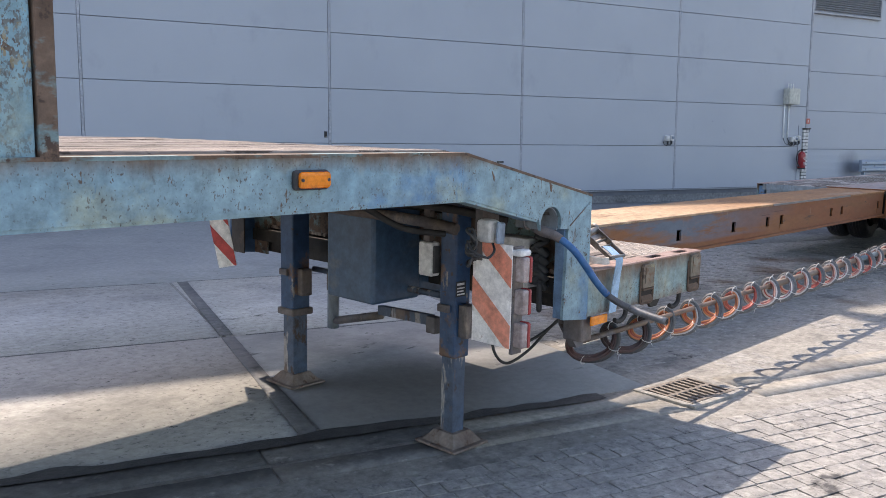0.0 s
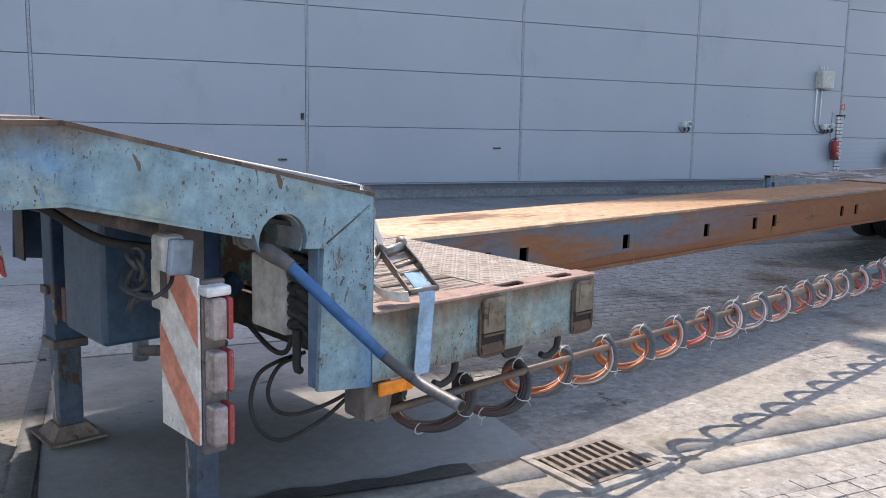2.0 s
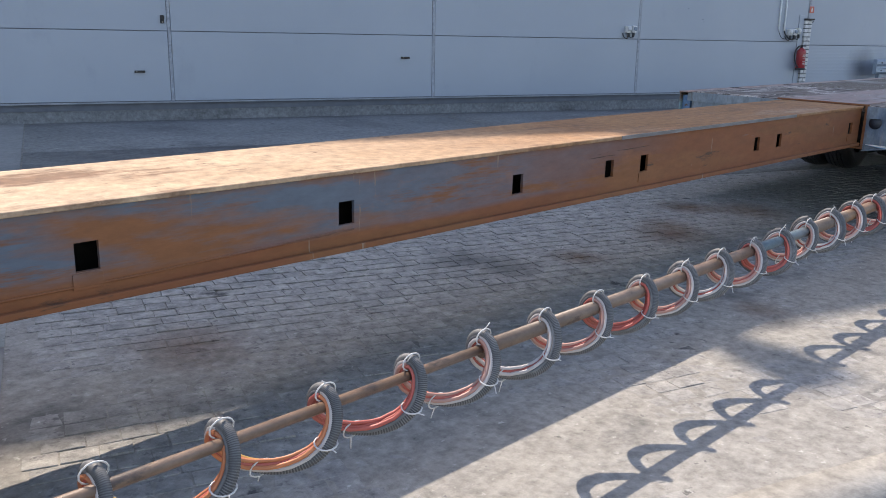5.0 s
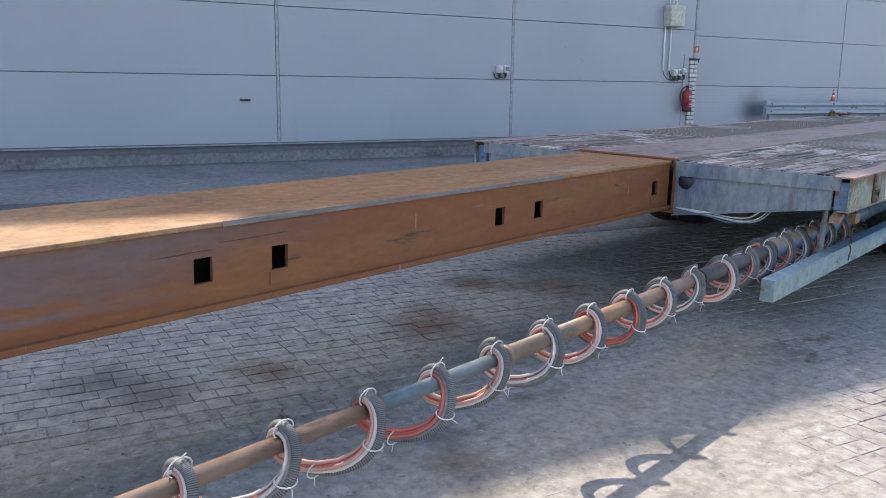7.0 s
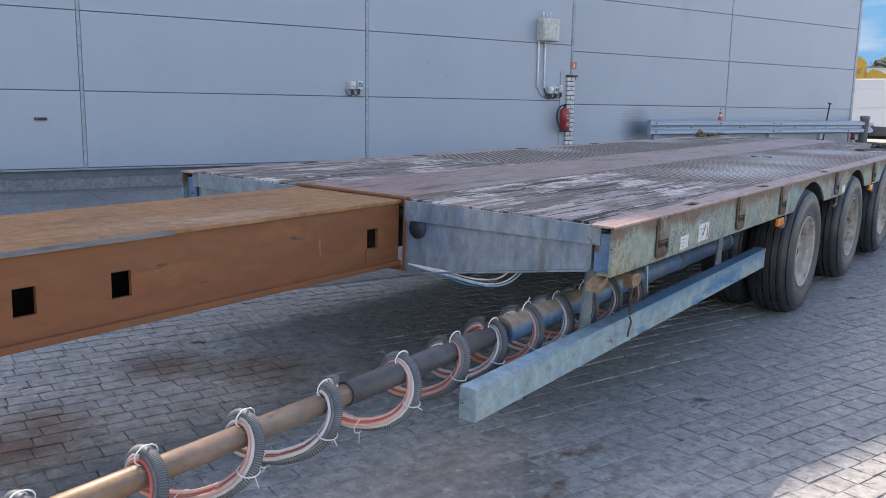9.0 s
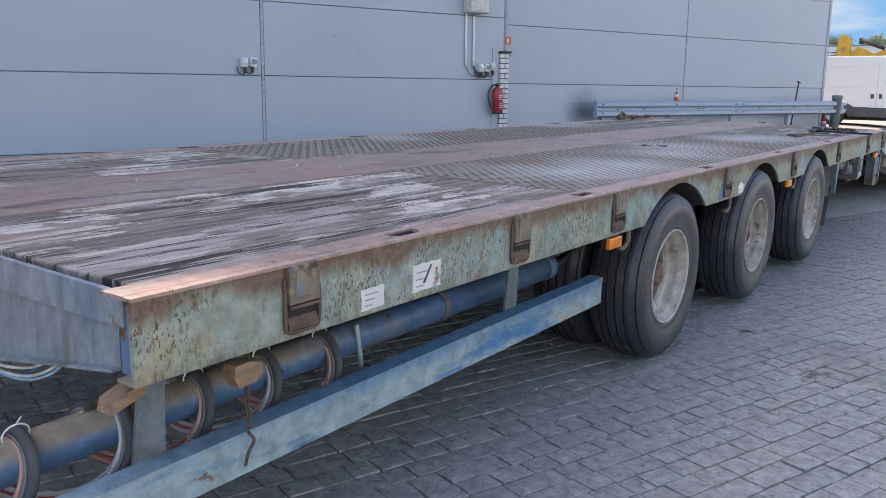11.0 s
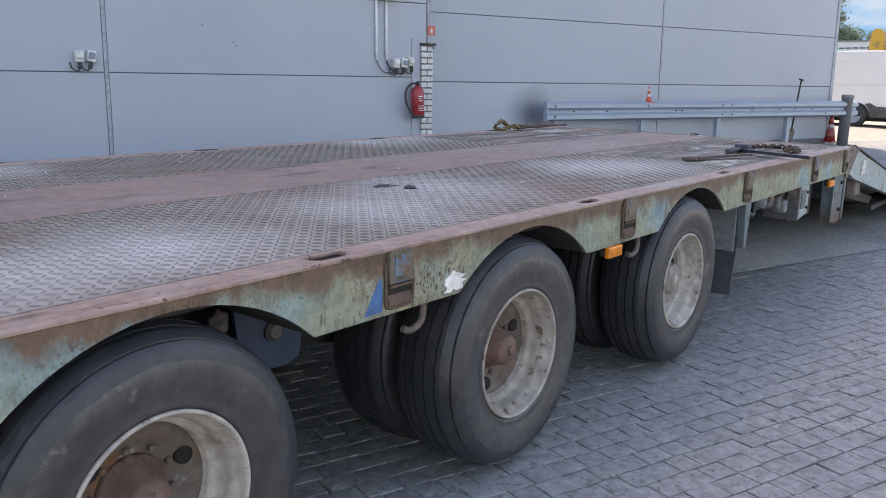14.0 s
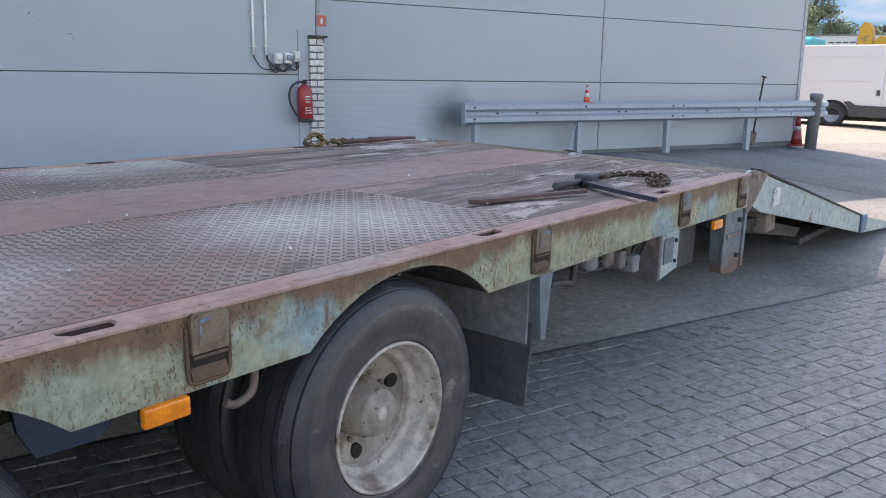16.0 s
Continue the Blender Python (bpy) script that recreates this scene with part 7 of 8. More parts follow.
# loading ramps, lowered
RAMP = [(19.36, 0.852), (19.47, 0.872), (19.98, 0.757), (21.04, 0.545), (22.23, 0.275), (22.42, 0.24), (23.8, 0.0), (23.8, -0.03), (22.36, 0.105), (20.82, 0.393), (19.6, 0.618), (19.36, 0.70)]
for s, (ya, yb) in enumerate(((0.03, 1.235), (1.265, 2.47))):
    rp = part("loading_ramp", prism(B(), RAMP, "y", ya, ya + 0.05), ramp_paint, trailer, "pale grey-blue lowered loading ramp with timber treads")
    part("ramp_side", prism(B(), RAMP, "y", yb - 0.05, yb), ramp_paint, rp)
    for k in range(26):
        x0 = 19.50 + 0.165 * k
        z0 = 0.872 - 0.217 * (x0 - 19.47) if x0 < 22.3 else 0.258 - 0.172 * (x0 - 22.3)
        part("tread_board", prism(B(), [(x0, z0), (x0 + 0.160, z0 - 0.034), (x0 + 0.164, z0 - 0.069), (x0, z0 - 0.035)], "y", ya + 0.054, yb - 0.054), pale_board, rp)
    part("ramp_edge", bar3(B(), (19.5, ya + 0.02, 0.874), (22.3, ya + 0.02, 0.263), 0.012, 0.06, (0, 0, 1)), under_mat, rp)
    part("ramp_hinge", tube(B(), [(19.34, ya, 0.80), (19.34, yb, 0.80)], 0.03, 12), inner_leg, rp)
    part("hinge_plate", prism(B(), [(19.30, 0.87), (19.40, 0.885), (19.62, 0.84), (19.44, 0.70), (19.34, 0.64), (19.30, 0.66)], "y", ya - 0.014, ya - 0.002), foot_mat, rp, "rusty hinge plate")
    part("ramp_lock", box(B(), 22.26, 22.44, ya - 0.02, ya, 0.115, 0.265, 0.01), tube_paint, rp)
    part("ramp_foot", box(B(), 20.9, 22.0, ya + 0.1, ya + 0.3, 0.20, 0.25, 0.01), under_mat, rp)
part("ramp_underframe", prism(B(), [(19.60, 0.58), (20.9, 0.33), (20.8, 0.28), (19.60, 0.48)], "y", 0.14, 2.38), under_mat, trailer)
part("ramp_plate", box(B(), 19.80, 19.92, 0.018, 0.0295, 0.63, 0.74, 0.002), label_white, trailer)

# strap over the gooseneck and its ratchet
strap = thing("ratchet_strap", TR @ pose(0, 0, 0.022), "blue and grey lashing strap with a steel ratchet", "strap")
sp = [(3.284, 0.082, 1.174), (3.318, 0.098, 1.130), (3.362, 0.119, 1.072), (3.405, 0.138, 1.012)]


def band(pts, w, t=0.003, across=(0, 1, 0.35)):
    b = B()
    rows = []
    P = curve(pts, 6)
    for i, p in enumerate(P):
        d = (P[min(i + 1, len(P) - 1)] - P[max(i - 1, 0)]).normalized()
        side = d.cross(Vector(across)).normalized()
        nrm = side.cross(d).normalized()
        rows.append([b.verts.new(p + side * (w / 2 * a) + nrm * (t * c)) for a, c in ((-1, 0), (1, 0), (1, 1), (-1, 1))])
    for a, c in zip(rows, rows[1:]):
        for j in range(4):
            b.faces.new((a[j], a[(j + 1) % 4], c[(j + 1) % 4], c[j]))
    b.faces.new(rows[0])
    b.faces.new(rows[-1][::-1])
    bmesh.ops.recalc_face_normals(b, faces=b.faces)
    return b


part("webbing", bar3(B(), (2.55, 0.48, 1.352), (3.275, 0.078, 1.193), 0.052, 0.003, (0.4, 1, 0)), strap_grey, strap)
part("webbing", band(sp, 0.054, 0.003, (-0.112, 0.13, -0.03)), strap_grey, strap, "dirty grey webbing")
part("webbing", band([(3.416, 0.016, 0.946), (3.414, -0.036, 0.913), (3.418, -0.052, 0.888), (3.426, -0.036, 0.80), (3.432, -0.020, 0.655)], 0.058, 0.003, (0, 1, -0.5)), strap_blue, strap, "pale blue webbing")
part("webbing", band([(3.385, 0.12, 0.985), (3.345, 0.10, 0.95), (3.318, 0.075, 0.92), (3.325, 0.04, 0.895), (3.345, -0.01, 0.889), (3.362, -0.036, 0.892)], 0.032, 0.003, (1, -0.3, 0.3)), strap_grey, strap)
part("folded_end", band([(3.292, 0.095, 1.168), (3.345, 0.150, 1.166), (3.395, 0.190, 1.158), (3.408, 0.205, 1.146), (3.402, 0.215, 1.136)], 0.034, 0.004, (0.6, -0.8, 0)), inner_leg, strap, "dirty folded end of the webbing")
b = B()
bmesh.ops.create_icosphere(b, subdivisions=3, radius=0.03)
for v in b.verts:
    v.co = Vector((v.co.x * 0.8, v.co.y, v.co.z * 1.5)) * (1 + 0.7 * noise.noise(v.co * 45))
bmesh.ops.transform(b, matrix=pose(3.365, 0.165, 1.118), verts=b.verts)
part("frayed_padding", b, pale_board, strap, "frayed pale padding on the webbing")
RA0, RA1, RB0, RB1 = Vector((3.385, 0.118, 0.994)), Vector((3.363, -0.040, 0.903)), Vector((3.455, 0.108, 1.012)), Vector((3.463, -0.045, 0.905))
for tp, bt in ((RA0, RA1), (RB0, RB1)):
    part("ratchet_side", bar3(B(), tp, tp.lerp(bt, 0.55), 0.032, 0.004, (-0.3, -0.45, 0.85)), steel, strap)
    part("ratchet_arm", bar3(B(), tp.lerp(bt, 0.5), bt, 0.020, 0.004, (-0.3, -0.45, 0.85)), inner_leg if bt is RB1 else steel, strap)
    part("ratchet_wheel", lathe(B(), [(0.0, -0.006), (0.008, -0.008), (0.021, -0.004), (0.022, 0.004), (0.008, 0.008), (0.0, 0.006)], 14), steel, strap).matrix_basis = pose(tp[0], tp[1], tp[2], 0, 0, 90)
for t, rr in ((0.06, 0.016), (0.40, 0.006), (0.58, 0.005), (0.985, 0.009)):
    part("ratchet_bar", tube(B(), [RA0.lerp(RA1, t), RB0.lerp(RB1, t)], rr, 10), steel, strap)
part("spool_plate", bar3(B(), RA0.lerp(RA1, 0.25), RB0.lerp(RB1, 0.25), 0.026, 0.004, (-0.1, -0.86, -0.49)), steel, strap)

# ---- chains and tools lying on the deck ----


def chain(name, pts, material, label, link=0.035, wire=0.0065):
    t = thing(name, Matrix(), label, "chain")
    P = curve(pts, 10)
    d, i, odd = 0.0, 0, 0
    last = P[0]
    for p in P[1:]:
        if (p - last).length >= link * 0.8:
            mid, dr = (p + last) / 2, (p - last).normalized()
            sd = dr.cross(Vector((0, 0, 1))).normalized()
            up = sd if odd else sd.cross(dr)
            up = (up + Vector((0, 0, 0.3))).normalized()
            ring = [mid + dr * (link * 0.75 * math.cos(a)) + up * (link * 0.42 * math.sin(a)) + Vector((0, 0, link * 0.3)) for a in [2 * math.pi * q / 10 for q in range(10)]]
            part("link", tube(B(), ring, wire, 5, closed=True), material, t)
            last, odd = p, 1 - odd
    return t


DZ = 0.925
chain("lashing_chain", [(18.22, 2.70, DZ - 0.02), (18.36, 2.735, DZ - 0.02), (18.50, 2.74, DZ - 0.02), (18.64, 2.70, DZ - 0.02), (18.69, 2.58, DZ - 0.02), (18.58, 2.47, DZ - 0.02), (18.46, 2.42, DZ - 0.02), (18.37, 2.44, DZ - 0.02), (18.42, 2.50, DZ - 0.015)], chain_mat, "rusty lashing chain lying on the deck", 0.034, 0.0065)
far_pts = [(18.28 + 0.075 * math.cos(a), 4.70 + 0.02 * math.sin(2 * a), 0.985 + 0.035 * math.sin(a)) for a in [0.5 + 0.52 * i for i in range(14)]]
far_pts += [(18.38 + 0.018 * i, 4.67 + 0.045 * math.sin(i * 1.7), 0.962 + 0.006 * (i % 3)) for i in range(12)]
chain("lashing_chain", far_pts, chain_brass, "heap of dull yellow-brown chain on the far edge of the deck", 0.034, 0.0062)
binder = thing("load_binder", pose(18.08, 2.665, DZ - 0.020), "dark blue lever load binder lying on the deck", "load binder")
part("lever", prism(B(), [(0.03, 0.045), (0.075, 0.02), (-0.215, -0.40), (-0.275, -0.50), (-0.285, -0.495), (-0.235, -0.385), (-0.02, -0.02)], "z", 0.008, 0.026), tool_blue, binder)
part("screw", tube(B(), [(0.05, 0.02, 0.022), (-0.22, 0.015, 0.020)], 0.016, 10), hose_dark, binder)
part("jaw", box(B(), 0.02, 0.11, -0.03, 0.06, 0.0, 0.055, 0.012), tool_blue, binder)
part("hook", tube(B(), curve([(0.11, 0.02, 0.03), (0.18, 0.03, 0.03), (0.22, 0.0, 0.03), (0.19, -0.03, 0.03)], 5), 0.012, 8), chain_mat, binder)
bar = thing("pry_bar", pose(17.37, 2.70, DZ - 0.018, 0, 0, -17), "rusty flat bar lying on the deck planks", "bar")
part("bar", prism(B(), [(-0.09, -0.006), (-0.06, -0.030), (0.02, -0.034), (0.16, -0.022), (0.54, -0.014), (0.54, 0.014), (0.16, 0.022), (0.02, 0.030), (-0.06, 0.026), (-0.09, 0.008)], "z", 0.0, 0.014), grimy_wire, bar)
binder2 = thing("load_binder", pose(18.70, 4.62, 0.958, 0, 0, -7), "dark load binder beside the heap of chain", "load binder")
part("lever", tube(B(), [(0, 0, 0.022), (0.2, 0.02, 0.022), (0.44, 0.03, 0.018)], 0.014, 8, radii=[0.020, 0.014, 0.008]), grimy_wire, binder2)
part("screw", tube(B(), [(-0.25, -0.02, 0.02), (0.02, 0, 0.02)], 0.016, 10), chain_mat, binder2)
for k, (sx, sy, sr) in enumerate(((15.15, 3.10, 0.055), (15.25, 3.05, 0.04), (15.20, 2.99, 0.03))):
    debris = thing("rubber_scrap", pose(sx, sy, 0.905, 0, 0, 50 * k), "black torn scrap lying on the tread plate", "scrap", "scraps on the tread plate")
    b = B()
    bmesh.ops.create_icosphere(b, subdivisions=3, radius=sr)
    for v in b.verts:
        q = v.co * (14 * 0.055 / sr)
        r = 1.0 + 1.3 * noise.noise(q + Vector((k, 0, 0)))
        v.co = Vector((v.co.x * r * 1.2, v.co.y * r * 0.7, max(-0.002, v.co.z * 0.22 * r)))
    part("scrap", b, black_rubber, debris)

rc = random.Random(21)
b = B()
for k in range(46):
    x, y = rc.choice(((rc.uniform(11.6, 14.2), rc.uniform(3.4, 4.0)), (rc.uniform(12.8, 16.5), rc.uniform(4.0, 4.7)), (rc.uniform(15.5, 18.6), rc.uniform(2.5, 4.4))))
    r = rc.choice((0.003, 0.004, 0.005, 0.008))
    z = 0.840 + 0.00297 * x + 0.0218 * (y - 2.303) + 0.010 + r * 0.3
    bmesh.ops.create_icosphere(b, subdivisions=1, radius=r, matrix=pose(x, y, z, rc.uniform(0, 90), rc.uniform(0, 90), rc.uniform(0, 90)) @ Matrix.Diagonal((rc.uniform(0.8, 1.7), 1, 0.5, 1)))
tagged(part("crumbs", b, label_white), "pale crumbs and grit scattered over the deck", "grit", kind="stuff")

# ---- beyond the building ----
van = thing("delivery_van", pose(39.0, 7.6, 0.20, 0, 0, -90), "tall white delivery van with dark lower trim", "van")
# local x runs to the van's nose, local y away from the yard
out = [(-0.9, 0.45), (-0.95, 0.9), (-0.9, 1.95), (-0.8, 2.08), (-0.4, 2.13), (3.0, 2.13), (3.5, 2.05), (4.2, 1.35), (4.9, 1.12), (5.1, 0.85), (5.1, 0.45)]
part("body", prism(B(), out, "y", 0.0, 1.9), white_paint, van)
part("roof_edge", prism(B(), [(-0.8, 2.085), (-0.4, 2.135), (3.0, 2.135), (3.5, 2.055), (3.5, 2.075), (3.0, 2.165), (-0.4, 2.165), (-0.8, 2.105)], "y", 0.10, 1.8), white_paint, van)
part("lower_trim", prism(B(), [(-0.92, 0.30), (-0.94, 0.50), (0.36, 0.52), (0.42, 0.30)], "y", -0.03, 0.0), van_trim, van)
part("lower_trim", prism(B(), [(1.26, 0.30), (1.22, 0.52), (1.10, 0.68), (1.24, 0.70), (1.40, 0.60), (3.7, 0.54), (3.7, 0.26)], "y", -0.03, 0.0), van_trim, van)
arch = [(0.82 + 0.43 * math.cos(math.pi * i / 14), 0.33 + 0.40 * math.sin(math.pi * i / 14)) for i in range(15)]
# flat dark sheet on the body, painted for the shaded wheel opening
part("wheel_arch", prism(B(), arch, "y", -0.006, 0.0), glass_dark, van)
part("underbody", box(B(), -0.7, 4.9, 0.25, 1.7, 0.18, 0.46), under_mat, van)
part("side_window", prism(B(), [(2.28, 1.27), (2.25, 1.32), (2.25, 1.74), (2.30, 1.79), (3.3, 1.79), (3.75, 1.30)], "y", -0.012, -0.002), glass_dark, van)
for xh in (1.87, 2.10):
    part("door_handle", box(B(), xh, xh + 0.09, -0.03, -0.002, 0.86, 1.00, 0.01), van_trim, van)
part("rub_strip", box(B(), 0.25, 1.75, -0.022, -0.002, 1.22, 1.265, 0.006), white_paint, van)
part("body_crease", box(B(), -0.85, 2.28, -0.010, 0.0, 1.84, 1.86, 0.003), white_paint, van)
for xg in (2.02, -0.5):
    part("door_gap", box(B(), xg, xg + 0.007, -0.003, 0.0, 0.62, 2.0), louvre_mat, van)
for xw in (0.82, 4.15):
    w = part("wheel", lathe(B(), [(0, 0.03), (0.18, 0.02), (0.2, 0.0), (0.2, 0.06)], 24), galv, van)
    w.location = (xw, -0.01, 0.33)
    part("tyre", lathe(B(), [(0.2, 0.005), (0.25, -0.01), (0.32, 0.0), (0.335, 0.03), (0.335, 0.18), (0.2, 0.2)], 28), black_rubber, w)
digger = thing("yellow_crane", pose(60.0, 10.3, 0.2, 0, 0, -90), "yellow crane arm standing behind the van", "crane")
part("mast", prism(B(), [(-0.80, 2.4), (-0.85, 3.2), (-0.78, 3.85), (-0.62, 4.05), (-0.40, 4.02), (-0.22, 3.75), (-0.16, 2.4)], "y", 0.0, 0.6), yellow_paint, digger)
part("mast_shoulder", box(B(), -0.90, -0.72, 0.1, 0.5, 2.9, 3.3, 0.04), under_mat, digger)
part("arm", prism(B(), [(-0.25, 2.5), (-0.25, 3.05), (0.15, 3.40), (0.55, 3.30), (0.95, 3.05), (1.5, 3.25), (1.75, 3.1), (1.75, 2.6)], "y", 0.15, 0.6), yellow_paint, digger)
part("ram", tube(B(), [(0.35, 0.05, 3.78), (0.85, 0.05, 3.55), (1.5, 0.05, 3.30)], 0.10, 10), under_mat, digger)
part("hook_block", box(B(), 0.22, 0.45, 0.0, 0.3, 3.55, 3.88, 0.05), under_mat, digger)
part("chassis", box(B(), -0.9, 2.2, 0.7, 2.3, -0.2, 2.5, 0.1), yellow_paint, digger)
shed = thing("far_shed", pose(75, 2, 0.2), "long pale low shed far across the yard with dark lettering", "shed")
part("wall", box(B(), 0, 10, -20, 40, -0.2, 4.15), shed_mat, shed)
part("roof", box(B(), -0.06, 10.1, -20.1, 40.1, 4.15, 4.24), plinth_mat, shed)
for k in range(5):
    y0 = 14.30 - 0.43 * k
    part("lettering_bar", box(B(), -0.03, 0.0, y0 - 0.34, y0, 3.70, 3.78), van_trim, shed)
    part("lettering_bar", box(B(), -0.03, 0.0, y0 - 0.34, y0, 3.48, 3.55), van_trim, shed)
hedge = thing("clipped_hedge", pose(72, 2, 0.2), "low dry green hedge in front of the shed", "hedge")
part("leaves", box(B(), 0, 0.8, -12, 34, -0.2, 2.98, 0.2), hedge_mat, hedge)
tealbox = thing("turquoise_container", pose(60, 13.3, 0.2), "turquoise steel tank beyond the yard", "container")
part("shell", box(B(), 0, 2.4, -0.12, 1.5, 0.0, 3.38, 0.15), teal_paint, tealbox)
part("lid", box(B(), 0.5, 1.9, 0.2, 1.2, 3.38, 3.46, 0.03), teal_paint, tealbox)


bm2 = B()
arc = [Vector((340 * math.cos(a), 340 * math.sin(a), 0)) for a in [radians(-20 + 3.0 * i) for i in range(24)]]
low, top = [bm2.verts.new((p.x, p.y, -10)) for p in arc], [bm2.verts.new((p.x, p.y, 130)) for p in arc]
for i in range(len(arc) - 1):
    bm2.faces.new((low[i + 1], low[i], top[i], top[i + 1])).smooth = True
back_mat = bpy.data.materials.new("distant_sky")
back_mat.use_nodes = True
nt = back_mat.node_tree
em, ns, rp2, geo, mp2 = [nt.nodes.new("ShaderNode" + k) for k in ("Emission", "TexNoise", "ValToRGB", "NewGeometry", "Mapping")]
mp2.inputs["Scale"].default_value = (0.02, 0.02, 0.07)
nt.links.new(geo.outputs["Position"], mp2.inputs[0])
nt.links.new(mp2.outputs[0], ns.inputs["Vector"])
ns.inputs["Scale"].default_value, ns.inputs["Detail"].default_value = 1.0, 6.0
rp2.color_ramp.elements[0].position, rp2.color_ramp.elements[0].color = 0.56, (0.066, 0.172, 0.315, 1)
rp2.color_ramp.elements[1].position, rp2.color_ramp.elements[1].color = 0.82, (0.25, 0.29, 0.34, 1)
nt.links.new(ns.outputs["Fac"], rp2.inputs[0])
nt.links.new(rp2.outputs[0], em.inputs[0])
nt.links.new(em.outputs[0], nt.nodes["Material Output"].inputs[0])
backdrop = tagged(part("backdrop", bm2, back_mat), "distant pale blue sky with thin cloud", "sky", kind="structure")


def tree(m, h, spread, seed, low=0.30):
    rnd = random.Random(seed)
    t = thing("tree", m, "broad leafy green tree far behind the yard", "tree", "trees behind the yard")
    b = B()
    tube(b, curve([(0, 0, 0), (0.1, 0.1, h * 0.3), (-0.1, 0.15, h * 0.6), (0.1, 0, h * 0.9)], 4), 0.2, 8, radii=[0.018 * h * (1 - 0.065 * i) for i in range(13)])
    tips = []
    for i in range(26):
        a, z = rnd.uniform(0, 6.28), h * rnd.uniform(low, 0.88)
        r = spread * rnd.uniform(0.5, 1.0) * (1.1 - 0.6 * z / h)
        tip = Vector((r * math.cos(a), r * math.sin(a), z + rnd.uniform(0.05, 0.15) * h))
        tube(b, [(0, 0, z - 0.05 * h), tip * 0.6 + Vector((0, 0, z * 0.4)), tip], 0.1, 6, radii=[0.006 * h, 0.004 * h, 0.002 * h])
        tips.append(tip)
    part("trunk", b, bark, t)
    verts, faces = [], []
    for i in range(15000):
        c = rnd.choice(tips)
        p = c + Vector((rnd.gauss(0, 1), rnd.gauss(0, 1), rnd.gauss(0, 0.8))) * spread * 0.26
        s = rnd.uniform(0.07, 0.15)
        n = Vector((rnd.gauss(0, 1), rnd.gauss(0, 1), rnd.gauss(0, 1) + 0.5)).normalized()
        a = n.orthogonal().normalized()
        c2 = n.cross(a)
        k = len(verts)
        verts += [p + a * s, p + c2 * s * 0.6, p - a * s, p - c2 * s * 0.6]
        faces.append((k, k + 1, k + 2, k + 3))
    me = bpy.data.meshes.new("crown")
    me.from_pydata([tuple(v) for v in verts], [], faces)
    me.materials.append(leaf)
    tagged(part("crown", me, None, t), kind="stuff")


tree(pose(120, 29.7, 0), 14.5, 2.1, 1, 0.2)
tree(pose(122, 27.6, 0), 7.9, 2.2, 2, 0.4)
tree(pose(120, 19.6, 0), 7.0, 1.35, 3, 0.4)
tree(pose(122, 23.8, 0), 7.2, 1.6, 4, 0.4)
tree(pose(118, 8.0, 0), 7.5, 3.0, 5)

# ---- paving, last ----
paving = thing("block_paving", Matrix(), "worn grey block paving with sandy joints", "pavement", kind="structure")
PU, PV = 0.122, 0.100


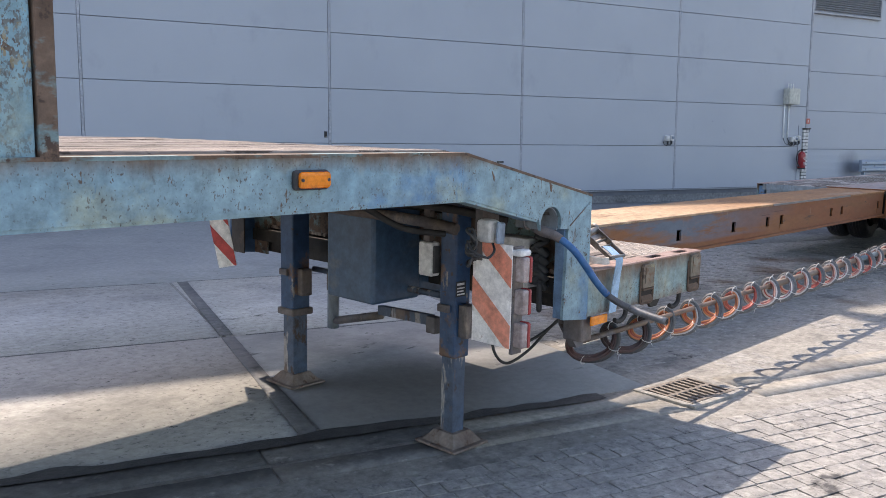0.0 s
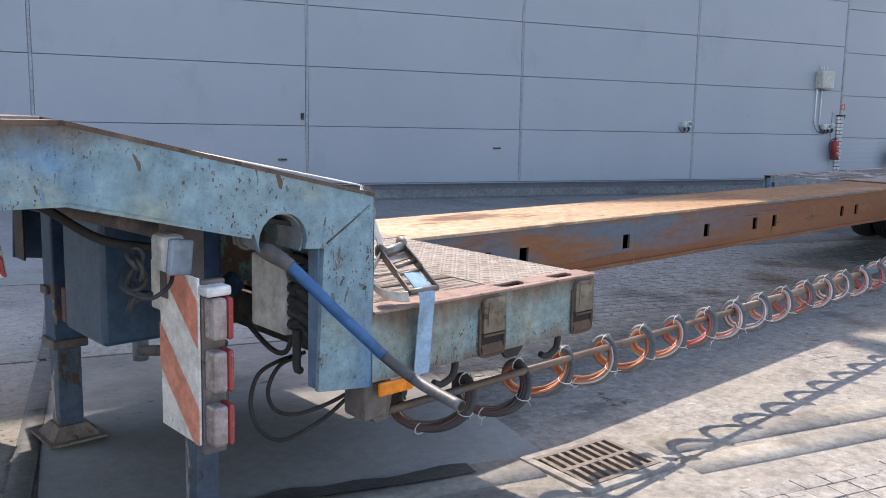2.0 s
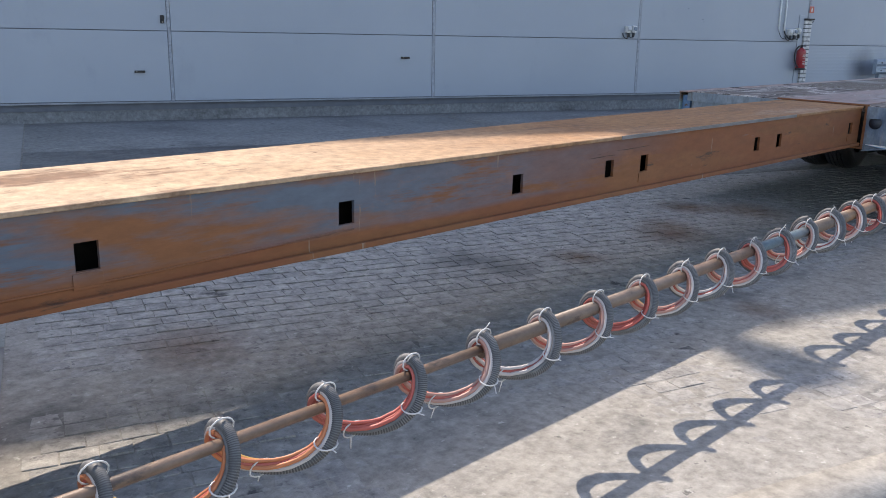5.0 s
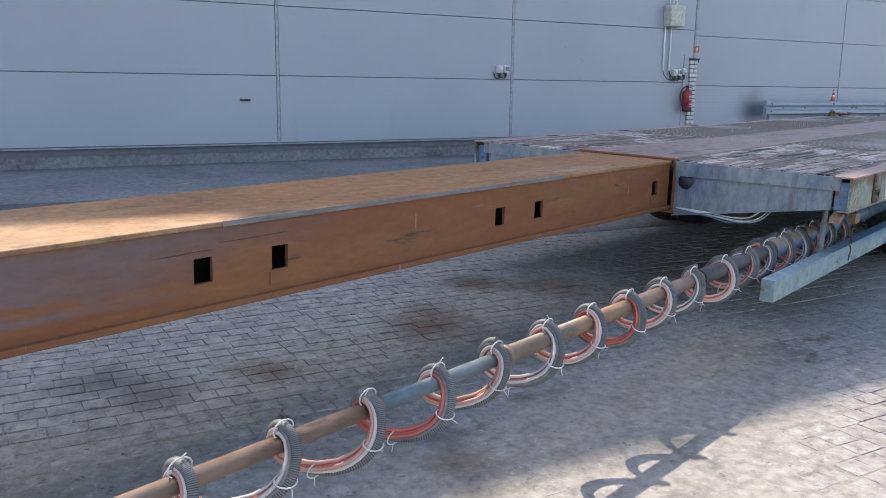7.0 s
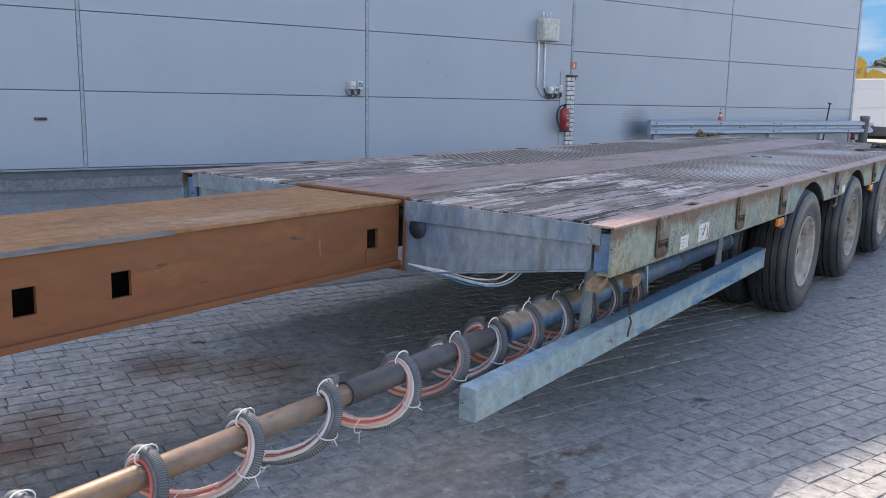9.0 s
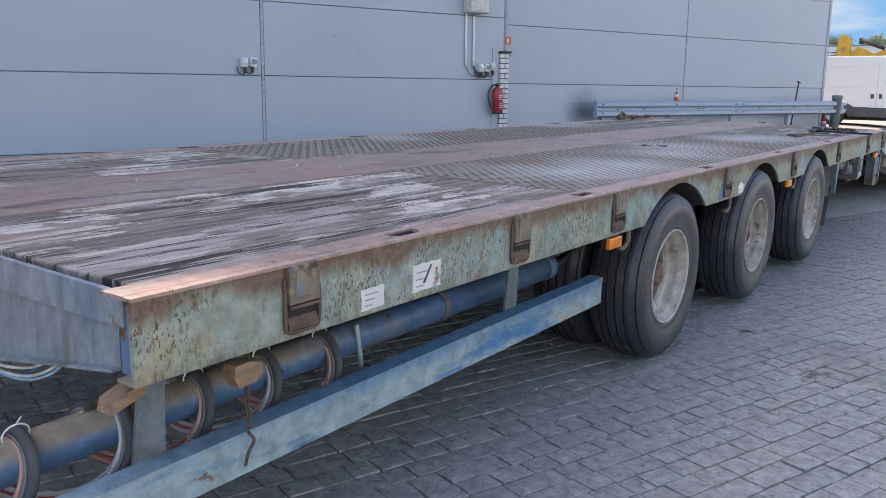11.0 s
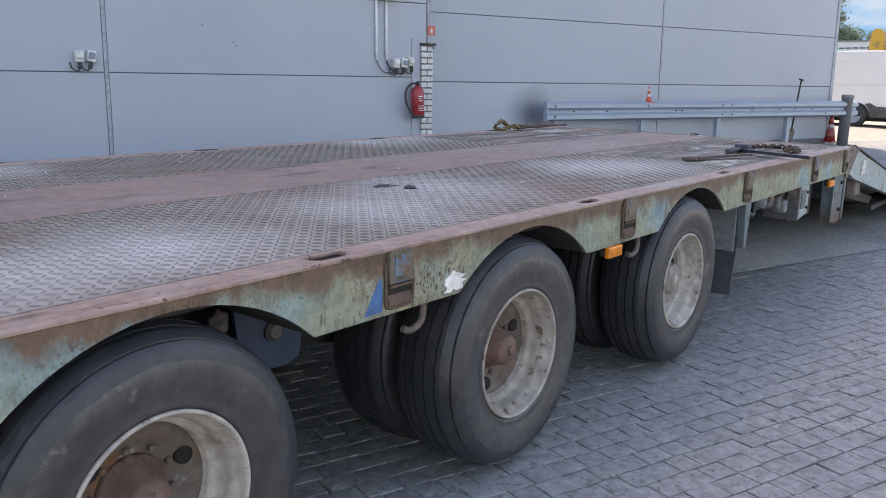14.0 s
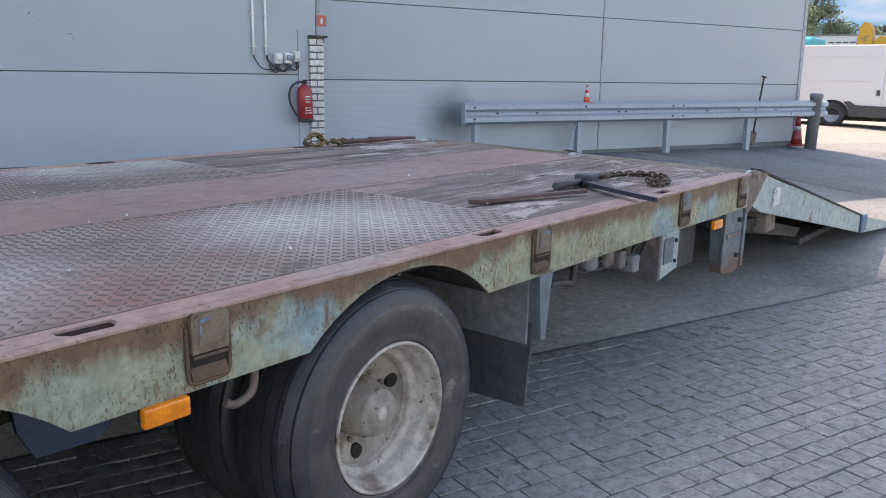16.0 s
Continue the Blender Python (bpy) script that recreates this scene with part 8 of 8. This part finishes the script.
def paver_shape(rnd):
    """A worn sett: eight uneven corners, rounded top edge."""
    hx, hy = PU / 2 - 0.0012, PV / 2 - 0.0012
    c = [rnd.uniform(0.002, 0.013) for _ in range(8)]
    w = [rnd.uniform(-0.004, 0.0015) for _ in range(4)]
    base = [(-hx + c[0], -hy - w[0]), (hx - c[1], -hy - w[0]), (hx + w[1], -hy + c[2] * 0.7), (hx + w[1], hy - c[3] * 0.7),
            (hx - c[4], hy + w[2]), (-hx + c[5], hy + w[2]), (-hx - w[3], hy - c[6] * 0.7), (-hx - w[3], -hy + c[7] * 0.7)]
    inner = [(x * 0.985, y * 0.972) for x, y in base]
    t = [rnd.uniform(-0.002, 0.001) for _ in range(8)]
    v = [(x, y, -0.03) for x, y in base] + [(x, y, -0.0018) for x, y in base] + [(x, y, q) for (x, y), q in zip(inner, t)] + [(0, 0, rnd.uniform(0, 0.003))]
    f = []
    for i in range(8):
        j = (i + 1) % 8
        f += [(i, j, 8 + j, 8 + i), (8 + i, 8 + j, 16 + j, 16 + i), (16 + i, 16 + j, 24)]
    return v, f


rnd = random.Random(7)
shapes = []
for k in range(14):
    v, f = paver_shape(rnd)
    me = bpy.data.meshes.new("paver")
    me.from_pydata(v, [], f)
    me.materials.append(paver_mat)
    shapes.append((v, f, me))
verts, faces = [], []
count = 0
turn0 = radians(TURN_W)
v0 = EDGE_V - 0.03
while v0 > -16:
    high = PV * rnd.uniform(0.94, 1.06)
    vc, v0 = v0 - high / 2, v0 - high
    u0 = -16.0 + rnd.uniform(0, 0.2)
    while u0 < 12.0:
        long = PU * rnd.uniform(0.78, 1.18)
        uc, u0 = u0 + long / 2, u0 + long
        if vc > -11.04:
            if uc < EDGE_U + 0.10:
                continue
        elif vc > -11.60:
            continue
        p = in_yard(uc, vc)
        if p.y < 0.9 or p.x < 1.6 or p.x > 26 or p.y > 9:
            continue
        a = turn0 + radians(rnd.uniform(-2.0, 2.0))
        dz = rnd.uniform(-0.0022, 0.0022) + 0.005 * noise.noise(Vector((p.x * 0.9, p.y * 0.9, 0)))
        dusty = step(-8.1, -9.6, vc) * (1 - step(9.5, 12.5, p.x)) if vc > -11.04 else 0.0
        dz -= dusty * (0.0088 + 0.007 * noise.noise(Vector((p.x * 1.3, p.y * 1.3, 9))))
        sv, sf, me = shapes[rnd.randrange(14)]
        kx, ky = long / PU, high / PV
        if 14.6 < p.x < 17.6 and 1.2 < p.y < 2.2 and count < 300:
            ob = part("paver", me, None, paving)
            ob.matrix_basis = Matrix.LocRotScale(p + Vector((0, 0, dz)), Euler((0, 0, a)), (kx, ky, 1))
            count += 1
        else:
            k = len(verts)
            ca, sa = math.cos(a), math.sin(a)
            verts += [(p.x + x * kx * ca - y * ky * sa, p.y + x * kx * sa + y * ky * ca, p.z + z + dz) for x, y, z in sv]
            faces += [tuple(i + k for i in q) for q in sf]
me = bpy.data.meshes.new("pavers")
me.from_pydata(verts, [], faces)
me.materials.append(paver_rest_mat)
tagged(part("pavers", me, None, paving), kind="stuff")
